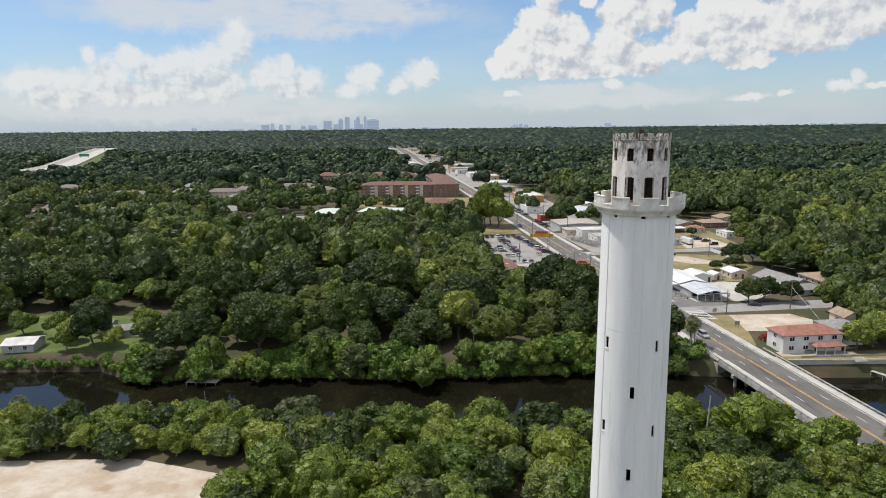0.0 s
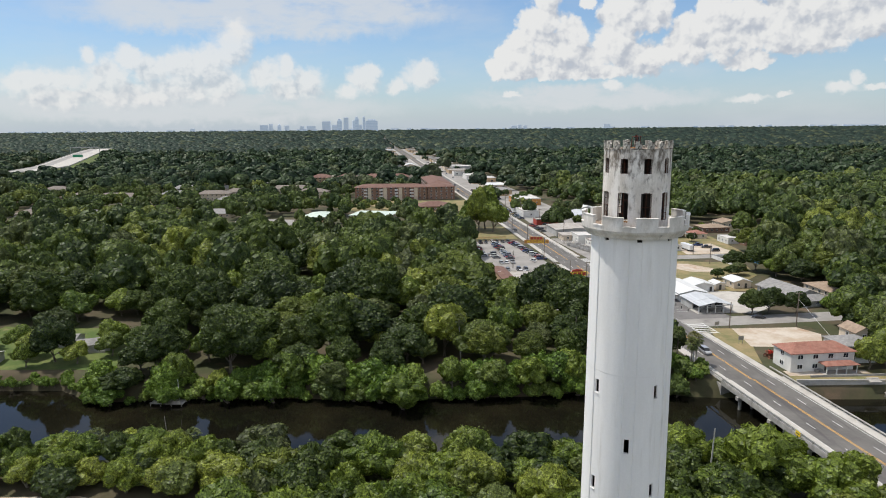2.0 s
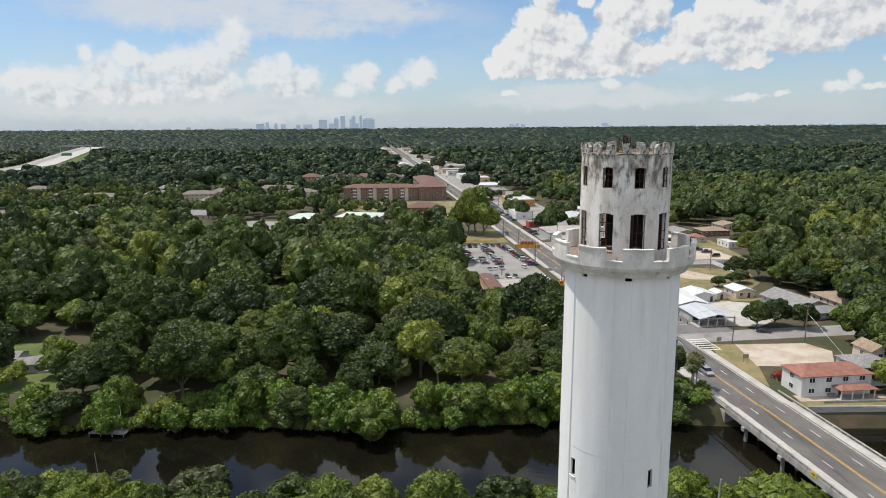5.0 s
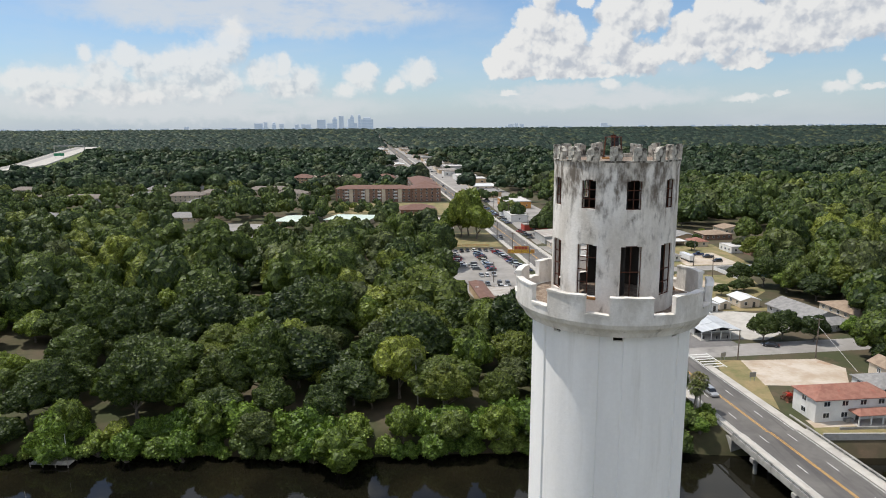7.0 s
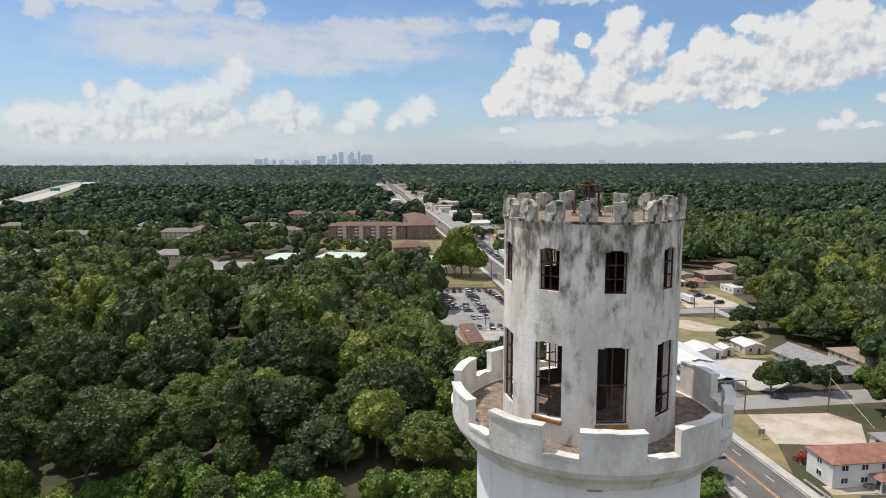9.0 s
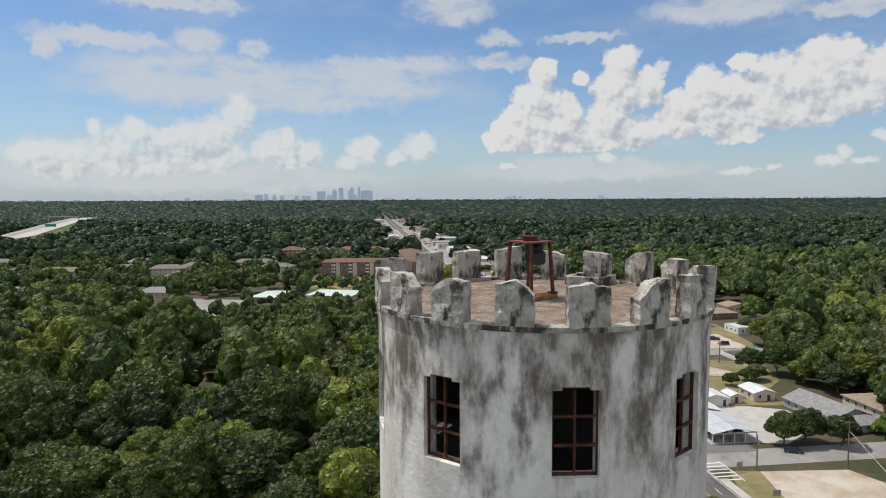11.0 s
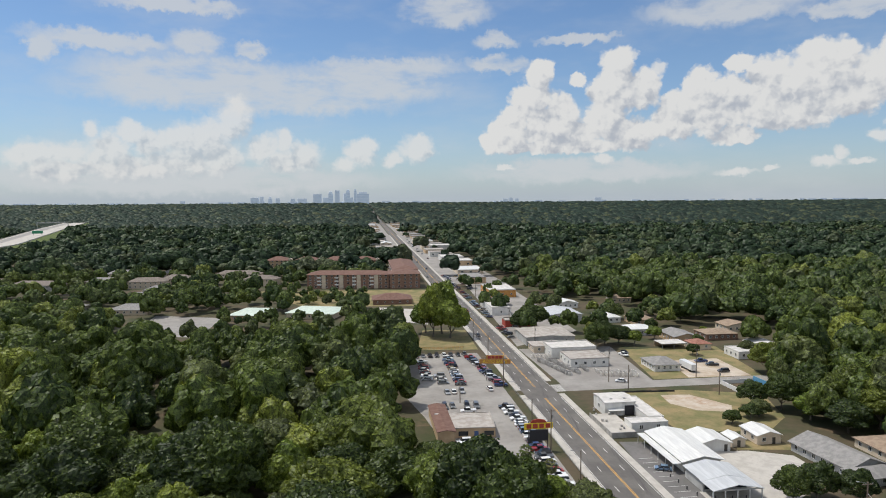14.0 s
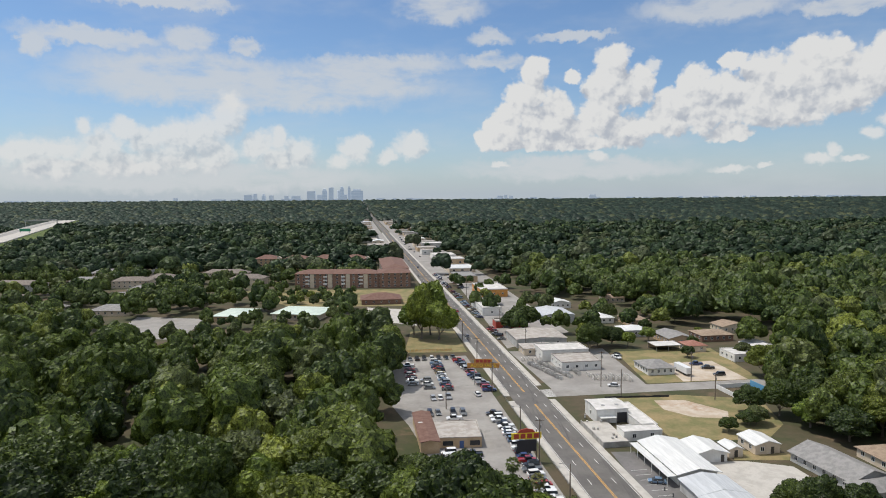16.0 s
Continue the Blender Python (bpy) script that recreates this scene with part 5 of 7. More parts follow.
def build_east_houses():
    rows = ((-296, 618, 40, 14, 6.2, 2), (-252, 640, 26, 12, 5.8, 2), (-214, 636, 30, 13, 6.0, 2), (-190, 566, 20, 16, 3.4, 1), (-196, 655, 24, 12, 6.0, 2),
            (-170, 512, 26, 16, 3.4, 1), (-260, 560, 18, 14, 3.4, 1), (-330, 560, 20, 14, 3.4, 1), (-120, 645, 28, 14, 6.2, 2), (-215, 520, 16, 14, 3.4, 1))
    more = ((-310, 770, 24, 14, 3.6, 1), (-190, 790, 26, 14, 3.6, 1), (-400, 700, 24, 14, 6.0, 2), (-260, 860, 30, 14, 4, 1), (-150, 900, 26, 14, 4, 1),
            (-240, 486, 22, 15, 3.4, 1), (-287, 462, 24, 16, 3.4, 1), (-271, 516, 20, 14, 3.4, 1), (-317, 520, 22, 14, 3.4, 1), (-264, 697, 26, 13, 6.0, 2))
    last = ((-151, 685, 40, 13, 6.0, 2), (-192, 604, 18, 14, 3.4, 1), (-421, 640, 26, 14, 3.6, 1), (-352, 1040, 34, 18, 5.0, 1), (-350, 655, 22, 14, 3.6, 1), (-225, 720, 22, 14, 3.6, 1))
    rows += more + last
    HOUSES.extend((x, y, w) for x, y, w, *_ in rows)
    for k, (x, y, w, d, h, n) in enumerate(rows):
        building("tract_house", pose(x, y, 0, 0, 0, -6 + 5 * (k % 4)), w, d, h, "hip", 2.8, WALL_GREY if k % 3 == 0 else WALL_CREAM, (ROOF_DUSK, ROOF_GREY)[k % 2],
                 ("grey", "cream", "cream")[k % 3] + (" two-storey" if n == 2 else " single-storey") + " house with a " + ("brown", "grey")[k % 2] + " hip roof among trees", along="x", storeys=n, gap=4.0, over=0.7)
    for x, y, w, d, z in ((-132.5, 192.5, 9, 8, 8), (-106.0, 205.5, 9, 7, 20), (-117.0, 210.0, 8, 6, 0)):
        building("river_cottage", pose(x, y, 0, 0, 0, z), w, d, 2.5, "gable", 1.0, WALL_GREY, ROOF_PALE if x < -130 else ROOF_GREY, "small grey cottage with a pale metal roof by the lawn" if x < -130 else "small grey cottage among trees by the lawn", along="x", gap=3)
    b = thing("lawn_wall", pose(-108, 201.5, 0, 0, 0, 3), "low pale garden wall on the lawn", "garden wall")
    part("wall", boxed(-7, -0.15, 0, 7, 0.15, 0.7, bevel=0.03), CONCRETE, b)


build_east_houses()


# shops, yards and far buildings along the road
def build_far_strip():
    rng = random.Random(21)
    spots = [(s, side) for s in range(660, 2000, 62) for side in (1, -1)]
    for s, side in spots:
        if side < 0 and s < 900:
            continue
        w, d, h = rng.uniform(16, 34), rng.uniform(18, 42), rng.uniform(3.8, 6.5)
        off = side * (16 + w / 2 + rng.uniform(0, 12))
        flat = rng.random() < 0.75
        wm, rm = rng.choice((WALL_WHITE, WALL_CREAM, WALL_GREY, WALL_TAN, WALL_TAN)), rng.choice((ROOF_PALE, ROOF_METAL, ROOF_FLAT, ROOF_FLAT, ROOF_GREY) if flat else (ROOF_GREY, ROOF_TAN, ROOF_METAL))
        at = by_road(s + rng.uniform(-8, 8), off)
        SHOPS.append((at.translation.x, at.translation.y, max(w, d) * 0.55))
        building("roadside_shop", at, w, d, h, "flat" if flat else "gable", 0.6 if flat else 1.6, wm, rm,
                 "low " + ("pale flat-roofed" if flat else "gabled") + " roadside shop building", "shop", sides=(0,), gap=7, win=(2.2, 1.8), group="roadside shops")
    building("long_market", by_road(1010, 62.0), 60.0, 34.0, 7.0, "flat", 1.0, WALL_GREY, ROOF_PALE, "long grey market hall with a pale roof", "market", sides=(0,), gap=7)
    building("white_hall", by_road(760, 75.0), 26.0, 22.0, 6.0, "flat", 0.8, WALL_WHITE, ROOF_PALE, "large white flat-roofed hall near the road", "hall", sides=(0,), gap=6)


build_far_strip()
for s0, s1, d0, d1 in ((640, 1180, 9, 58), (1180, 2000, 9, 34), (900, 2000, -30, -9)):
    sheet("roadside_lot", [tuple((by_road(s, d) @ Vector()).xy) for s, d in ((s0, d0), (s0, d1), (s1, d1), (s1, d0))], 0.04, OLD_ASPHALT, "sun-bleached roadside parking lot", "parking")


# the distant highway works and the city on the horizon
HIGHWAY = ((-900, 800), (-760, 832), (-660, 850), (-592, 868), (-562, 905), (-590, 1015), (-702, 1273), (-822, 1548), (-973, 1918))


def build_highway():
    bm, bm2, bm3 = bmesh.new(), bmesh.new(), bmesh.new()
    rows, rows2, rows3 = [], [], []
    for k, (x, y) in enumerate(HIGHWAY):
        x1, y1 = HIGHWAY[min(k + 1, len(HIGHWAY) - 1)]
        x0, y0 = HIGHWAY[max(k - 1, 0)]
        n_ = Vector((y1 - y0, -(x1 - x0))).normalized()
        hw = 16 + 1.6 * k
        rows.append([bm.verts.new((x + n_.x * e, y + n_.y * e, z)) for e, z in ((-hw, 10), (-hw, 12.9), (-hw + 0.5, 12.9), (-hw + 0.5, 12), (hw - 0.5, 12), (hw - 0.5, 12.9), (hw, 12.9), (hw, 10))])
        rows2.append([bm2.verts.new((x + n_.x * e, y + n_.y * e, 12.06)) for e in (-hw * 0.8, -hw * 0.2)])
        rows3.append([bm3.verts.new((x + n_.x * e, y + n_.y * e, z)) for e, z in ((-hw - 26, 0), (-hw - 1, 11.4), (hw + 1, 11.4), (hw + 26, 0))])
    for b_, rr in ((bm, rows), (bm2, rows2), (bm3, rows3)):
        for a, b in zip(rr, rr[1:]):
            for i in range(len(a) - 1):
                b_.faces.new((a[i], a[i + 1], b[i + 1], b[i]))
    tagged(part("highway", bm, CONCRETE, None), "raised pale concrete highway under construction", "highway", kind="structure")
    tagged(part("highway_lanes", bm2, OLD_ASPHALT, None), "grey highway lanes", "highway", kind="structure")
    tagged(part("embankment", bm3, GRASS, None), "grassy embankment under the highway", "embankment", kind="structure")
    g = thing("sign_gantry", pose(-822, 1548, 12, 0, 0, 26), "grey steel sign gantry across the highway", "gantry")
    for x in (-30, 30):
        part("column", boxed(x - 0.8, -0.8, 0, x + 0.8, 0.8, 15), STEEL, g)
    part("beam", boxed(-30, -1, 12.5, 30, 1, 15), STEEL, g)
    sg = thing("highway_sign", pose(-690, 1273, 12, 0, 0, 10), "green highway direction sign", "road sign")
    part("board", boxed(-9, -0.3, 3, 9, 0.3, 8), SIGN_GREEN, sg)
    for x in (-7, 7):
        part("post", boxed(x - 0.3, -0.2, 0, x + 0.3, 0.2, 3), STEEL, sg)


build_highway()


def build_city():
    """Far skyline; heights above the wooded horizon."""
    base, y = 48.0, 4820.0
    towers = ((-1260, 55, 39, 0), (-1215, 26, 46, 2), (-1151, 25, 44, 1), (-1099, 32, 34, 2), (-984, 28, 29, 0), (-923, 66, 30, 2), (-806, 58, 62, 0), (-749, 41, 36, 2),
              (-711, 33, 80, 1), (-662, 32, 88, 0), (-608, 21, 66, 2), (-586, 28, 94, 1), (-559, 21, 36, 0), (-533, 19, 97, 1), (-477, 86, 75, 1))
    for x, w, h, k in towers:
        t = thing("office_tower", pose(x, y + 10 * k, base - 30, 0, 0, 8 * k), "hazy blue-grey downtown tower on the horizon", "skyscraper", "downtown towers")
        part("shell", boxed(-w / 2, -14, 0, w / 2, 14, h + 30 - (14 if k == 1 else 0), bevel=1.0), HAZE_GLOW_SKYLINE[k], t)
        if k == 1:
            part("crown", boxed(-w / 3, -10, h + 16, w / 3, 10, h + 30, bevel=2.5), HAZE_GLOW_SKYLINE[2], t)
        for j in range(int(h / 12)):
            part("window_band", boxed(-w / 2 + 1, -14.4, 34 + j * 11, w / 2 - 1, -14.05, 37 + j * 11), HAZE_GLOW_SKYLINE[(k + 1) % 3], t)
    rng = random.Random(5)
    for k in range(60):
        x = rng.uniform(-3300, 3300)
        w, h = rng.uniform(20, 60), rng.uniform(4, 11)
        t = thing("far_building", pose(x, 4840, base - 30), "small pale building on the hazy horizon", "building", "buildings on the horizon")
        part("shell", boxed(-w / 2, -8, 0, w / 2, 8, 30 + h * 0.8, bevel=0.5), HAZE_GLOW_SKYLINE[2] if k % 3 else HAZE_GLOW_SKYLINE[0], t)
    for x, w, h in ((1235, 48, 24), (560, 40, 20), (600, 26, 26), (640, 30, 20), (-1770, 30, 18)):
        t = thing("far_block", pose(x, 4790, base - 30), "pale slab block on the hazy horizon", "building", "buildings on the horizon")
        part("shell", boxed(-w / 2, -8, 0, w / 2, 8, 30 + h, bevel=0.5), HAZE_GLOW_SKYLINE[2], t)


build_city()

# ---- cars ----
PAINTS = {w: plain(w + "_car_paint", c, 0.3, m_, 0.6) for w, c, m_ in (
    ("white", (0.72, 0.72, 0.71), 0), ("silver", (0.42, 0.43, 0.45), 0.5), ("grey", (0.16, 0.17, 0.18), 0.4), ("black", (0.015, 0.015, 0.018), 0),
    ("red", (0.33, 0.02, 0.02), 0), ("dark_blue", (0.02, 0.04, 0.13), 0.2), ("light_blue", (0.16, 0.25, 0.36), 0.3), ("gold", (0.33, 0.25, 0.13), 0.4), ("maroon", (0.13, 0.015, 0.02), 0.1))}
CAR_KINDS = {"sedan": (4.7, 1.8, 0.78, 1.42, (-1.75, -1.05, 0.55, 1.35)), "hatchback": (4.2, 1.75, 0.82, 1.5, (-1.95, -1.55, 0.45, 1.15)),
             "suv": (4.8, 1.9, 0.98, 1.78, (-2.2, -1.95, 0.55, 1.15)), "pickup": (5.5, 1.95, 0.98, 1.80, (-0.75, -0.55, 0.85, 1.45)), "van": (5.4, 2.0, 1.05, 2.2, (-2.6, -2.5, 1.2, 2.0))}
WHEEL_MESHES = {}
CAR_MASTERS = {}


def make_car(kind, paint, m):
    L, W, belt, top, (c0, c1, c2, c3) = CAR_KINDS[kind]
    words = paint.replace("_", " ") + " " + {"suv": "sport utility car", "van": "panel van", "pickup": "pickup truck"}.get(kind, kind) + " parked on the asphalt"
    t = thing({"pickup": "pickup_truck"}.get(kind, "van" if kind == "van" else "car"), m, words, {"pickup": "truck", "van": "van"}.get(kind, "car"), "parked cars")
    h = W / 2
    bm = bmesh.new()
    # lower body: rounded side profile drawn along y, nose towards +y
    prof = [(-L / 2, 0.42), (-L / 2 + 0.05, belt - 0.12), (-L / 2 + 0.2, belt), (L / 2 - 0.9, belt), (L / 2 - 0.18, belt - 0.14), (L / 2, belt - 0.34), (L / 2 - 0.04, 0.30), (-L / 2 + 0.1, 0.28)]
    rows = []
    for x, tuck in ((-h, 0.06), (-h + 0.1, 0.0), (h - 0.1, 0.0), (h, 0.06)):
        rows.append([bm.verts.new((x, y * (1 - tuck * 0.2), z - (tuck if z > 0.6 else 0))) for y, z in prof])
    for a, b in zip(rows, rows[1:]):
        for i in range(len(prof)):
            j = (i + 1) % len(prof)
            bm.faces.new((a[i], a[j], b[j], b[i]))
    bm.faces.new(rows[0][::-1]), bm.faces.new(rows[-1])
    if kind == "pickup":
        block(bm, -h + 0.04, -L / 2 + 0.1, belt - 0.05, -h + 0.14, c0, belt + 0.12)
        block(bm, h - 0.14, -L / 2 + 0.1, belt - 0.05, h - 0.04, c0, belt + 0.12)
        block(bm, -h + 0.14, -L / 2 + 0.08, belt - 0.05, h - 0.14, -L / 2 + 0.18, belt + 0.12)
    bmesh.ops.recalc_face_normals(bm, faces=bm.faces)
    body = part("body", bm, PAINTS[paint], t)
    # glasshouse
    g, r = bmesh.new(), bmesh.new()
    i0, i1 = h - 0.06, h - 0.26
    lo = [(-i0, c0, belt), (i0, c0, belt), (i0, c3, belt), (-i0, c3, belt)]
    hi = [(-i1, c1, top - 0.06), (i1, c1, top - 0.06), (i1, c2, top - 0.06), (-i1, c2, top - 0.06)]
    a, b = [g.verts.new(v) for v in lo], [g.verts.new(v) for v in hi]
    for i in range(4):
        j = (i + 1) % 4
        g.faces.new((a[i], a[j], b[j], b[i]))
    g.faces.new(b)
    part("glasshouse", g, GLASS, t, "dark tinted glasshouse")
    block(r, -i1 - 0.03, c1 - 0.06, top - 0.06, i1 + 0.03, c2 + 0.06, top, 0, 0.02)
    if kind == "van":
        for x0, x1 in ((-i0 - 0.01, -i0 + 0.06), (i0 - 0.06, i0 + 0.01)):
            part("side_panel", boxed(x0, c0, belt - 0.02, x1, c3 - 1.2, top - 0.08), PAINTS[paint], t)
    part("roof", r, PAINTS[paint], t)
    for x in (-h + 0.08, h - 0.08):
        for y in (-L / 2 + 0.95, L / 2 - 0.9):
            if "wheel" not in WHEEL_MESHES:
                bm = rodded((-0.11, 0, 0), (0.11, 0, 0), 0.34, 0.34, 14)
                me = bpy.data.meshes.new("wheel")
                bm.to_mesh(me), bm.free()
                me.materials.append(TYRE)
                bm = rodded((-0.12, 0, 0), (0.12, 0, 0), 0.20, 0.20, 10)
                m2 = bpy.data.meshes.new("rim")
                bm.to_mesh(m2), bm.free()
                m2.materials.append(RIM)
                WHEEL_MESHES["wheel"] = (me, m2)
            w = new("wheel", WHEEL_MESHES["wheel"][0])
            w.parent = t
            w.matrix_local = pose(x, y, 0.34)
            q = new("rim", WHEEL_MESHES["wheel"][1])
            q.parent = w
    for x in (-1, 1):
        part("headlight", boxed(x * h * 0.72 - 0.2, L / 2 - 0.16, belt - 0.34, x * h * 0.72 + 0.2, L / 2 + 0.01, belt - 0.2), LAMP_CLEAR, t)
        part("tail_light", boxed(x * h * 0.8 - 0.14, -L / 2 - 0.01, belt - 0.3, x * h * 0.8 + 0.14, -L / 2 + 0.1, belt - 0.12), LAMP_RED, t)
    return t


def car(kind, paint, m):
    if (kind, paint) not in CAR_MASTERS:
        CAR_MASTERS[kind, paint] = make_car(kind, paint, m)
    else:
        copy_thing(CAR_MASTERS[kind, paint], m)


def build_cars():
    rng = random.Random(8)
    kinds = ("sedan", "sedan", "hatchback", "suv", "suv", "pickup")
    hues = ("white", "white", "silver", "silver", "grey", "black", "black", "red", "dark_blue", "light_blue", "gold", "maroon")
    def row(x0, y0, x1, y1, n, rz, kd=None, hs=None):
        for k in range(n):
            u = k / max(1, n - 1)
            car(kd[k % len(kd)] if kd else rng.choice(kinds), hs[k % len(hs)] if hs else rng.choice(hues),
                pose(x0 + (x1 - x0) * u + rng.uniform(-0.3, 0.3) + 1.2, y0 + (y1 - y0) * u + rng.uniform(-0.15, 0.15), 0.06, 0, 0, rz + rng.uniform(-4, 4) + rng.choice((0, 180))))
    row(19, 383.5, 41.5, 386.5, 8, 8, hs=("silver", "grey", "black", "black", "white", "black", "black", "grey"))
    row(33.2, 379, 37.8, 338, 15, 92, hs=("white", "light_blue", "silver", "dark_blue", "red", "black", "gold", "white", "silver"))
    row(44.0, 381, 53.4, 336, 16, 97, hs=("red", "dark_blue", "black", "grey", "white", "silver", "maroon"))
    row(21.5, 373, 24.5, 345, 9, 88, hs=("white", "silver", "red", "red", "white", "maroon", "silver"))
    row(29.3, 350, 30.5, 340, 3, 95, hs=("silver", "white", "grey"))
    row(31.8, 327, 37.5, 328.5, 3, 8, hs=("silver", "white"))
    car("sedan", "white", pose(49.8, 331.0, 0.06, 0, 0, 12))
    row(52.6, 309, 54.4, 300, 4, 96, kd=("pickup", "suv", "pickup", "sedan"), hs=("black", "white", "white", "black"))
    row(55.0, 297, 60.2, 246, 18, 98, hs=("white", "white", "white", "silver", "light_blue", "white", "white", "black", "dark_blue", "red", "black", "grey", "white", "grey", "red"))
    row(30.8, 310, 33.4, 311, 2, 5, hs=("black", "grey"))
    car("pickup", "white", pose(40.0, 305.0, 0.06, 0, 0, 96))
    row(38.5, 311, 42.0, 310.5, 2, 4, hs=("black", "grey"))
    car("van", "white", pose(36.6, 272.0, 0.06, 0, 0, 95))
    car("suv", "white", pose(37.2, 276.5, 0.06, 0, 0, 97))
    car("pickup", "black", pose(44.2, 274.6, 0.06, 0, 0, 95))
    row(43.6, 271.0, 44.4, 256.0, 5, 95, hs=("silver", "grey", "silver", "white"))
    row(35.6, 265.5, 37.5, 257.5, 3, 95, hs=("red", "silver", "grey"))
    # around the stores
    car("sedan", "light_blue", by_road(254.0, 13.8, 0.09, 68))
    car("sedan", "white", pose(103.5, 339.8, 0.06, 0, 0, 78))
    car("pickup", "dark_blue", pose(148.2, 369.5, 0.06, 0, 0, 92))
    car("pickup", "black", pose(150.6, 363.2, 0.06, 0, 0, 84))
    car("suv", "black", pose(150.8, 352.6, 0.06, 0, 0, 92))
    car("sedan", "black", pose(114.5, 230.5, 0.06, 0, 0, 70))
    row(116, 383, 118, 388, 2, 20)
    # along the strip
    for s in range(418, 700, 4):
        if rng.random() < 0.55 and not 452 < s < 462:
            car(rng.choice(kinds), rng.choice(hues), by_road(s, 11.8 + rng.uniform(-0.6, 0.6), 0.06, 60 + rng.uniform(-8, 8)))
    for s in range(440, 700, 5):
        if rng.random() < 0.35 and not (450 < s < 530 or 555 < s < 600):
            car(rng.choice(kinds), rng.choice(hues), by_road(s, 21 + rng.uniform(-2, 2), 0.06, 60 + rng.uniform(-8, 8)))
    # traffic standing as the clip mostly shows it
    car("suv", "silver", by_road(196.0, -1.7, 0.08, 180))
    car("sedan", "black", by_road(430.0, -4.8, 0.08, 180))
    car("sedan", "red", by_road(505.0, 1.7, 0.08, 0))
    for s, d in ((560, -1.6), (640, 4.8), (690, -4.8), (760, 1.6), (830, -1.6), (900, 4.8), (1010, -4.8)):
        car(rng.choice(kinds), rng.choice(hues), by_road(s, d, 0.08, 0 if d > 0 else 180))
    for k in range(18):
        s, d = rng.uniform(720, 1250), rng.choice((12, 15, 30, 44)) + rng.uniform(-1, 1)
        car(rng.choice(kinds), rng.choice(hues), by_road(s, d, 0.06, rng.choice((0, 90))))
    # a white box trailer and a boat
    t = thing("box_trailer", pose(137.4, 357.0, 0.05, 0, 0, 8), "long white box trailer parked in a sandy yard", "trailer")
    part("box", boxed(-1.25, -5.0, 0.85, 1.25, 5.0, 3.5, bevel=0.05), PAINTS["white"], t)
    part("chassis", boxed(-0.9, -4.8, 0.55, 0.9, 4.8, 0.85), BLACK, t)
    for x in (-1.0, 1.0):
        for y in (-3.4, -2.4, 3.2):
            part("wheel", rodded((x - 0.13, y, 0.45), (x + 0.13, y, 0.45), 0.45, 0.45, 12), TYRE, t)
    t = thing("motor_boat", pose(146.5, 320.5, 0.05, 0, 0, 62), "white motor boat on a trailer beside a pale wall", "boat")
    bm = bmesh.new()
    rows = []
    for y, w, z in ((-3.0, 1.1, 0.6), (-1.0, 1.2, 0.55), (1.2, 1.0, 0.6), (2.6, 0.45, 0.8), (3.2, 0.05, 1.0)):
        rows.append([bm.verts.new(v) for v in ((-w, y, 1.35), (0, y, z), (w, y, 1.35))])
    for a, b in zip(rows, rows[1:]):
        for i in range(2):
            bm.faces.new((a[i], a[i + 1], b[i + 1], b[i]))
        bm.faces.new((a[2], a[0], b[0], b[2]))
    bm.faces.new(rows[0])
    bmesh.ops.recalc_face_normals(bm, faces=bm.faces)
    part("hull", bm, PAINTS["white"], t)
    part("cockpit", boxed(-0.6, -1.8, 1.36, 0.6, 0.6, 1.75, bevel=0.08), GLASS, t)
    part("trailer", boxed(-0.8, -2.8, 0.25, 0.8, 2.8, 0.5), STEEL, t)
    w = thing("yard_wall", pose(143.5, 324.5, 0, 0, 0, -82), "long low white yard wall with a blue panel fence", "wall")
    part("wall", boxed(-11, -0.15, 0, 11, 0.15, 1.6), WALL_WHITE, w)
    part("blue_panel", boxed(-11.0, 14.0, 0, 7.0, 14.2, 2.6), BLUE_TARP, w, "faded blue panel fence")
    part("return_wall", boxed(-11.2, 0.15, 0, -11, 14.0, 1.6), WALL_WHITE, w)


build_cars()


# ---- stored stone slabs in the yards ----
def build_slabs():
    rng = random.Random(4)
    me = {}
    for kind, (w, h) in enumerate(((2.0, 1.5), (2.6, 1.7), (1.5, 1.3))):
        bm = boxed(-w / 2, -0.1, 0, w / 2, 0.1, h, bevel=0.03)
        me[kind] = bpy.data.meshes.new("slab")
        bm.to_mesh(me[kind]), bm.free()
        me[kind].materials.append(STONE_SLAB)
    for x0, y0, x1, y1, n, rz in ((76, 374, 85, 350, 24, 8), (80.5, 376, 89.5, 352, 24, 8), (73.5, 380, 87, 382, 12, 98), (97, 354, 112.5, 351, 15, 96), (98, 349.5, 112.5, 347, 14, 96), (91.5, 373, 93.8, 356, 14, 8)):
        for k in range(n):
            u = k / (n - 1)
            ob = new("stone_slab", me[rng.randrange(3)])
            ob.matrix_world = pose(x0 + (x1 - x0) * u, y0 + (y1 - y0) * u, 0.05, rng.uniform(-7, 7), 0, rz + rng.uniform(-5, 5))
            tagged(ob, "pale upright stone slab stored in a yard row", "stone slab", "stone slabs in the yard")


build_slabs()


# ---- signs and poles ----
def letters(name, text, size, m, parent, material, depth=0.02):
    c = bpy.data.curves.new(name, "FONT")
    c.body, c.size, c.extrude, c.align_x, c.align_y = text, size, depth, "CENTER", "CENTER"
    tmp = new(name, c)
    me = bpy.data.meshes.new_from_object(tmp)
    bpy.data.objects.remove(tmp)
    ob = new(name, me)
    me.materials.clear()
    me.materials.append(material)
    ob.parent = parent
    ob.matrix_local = m
    return ob


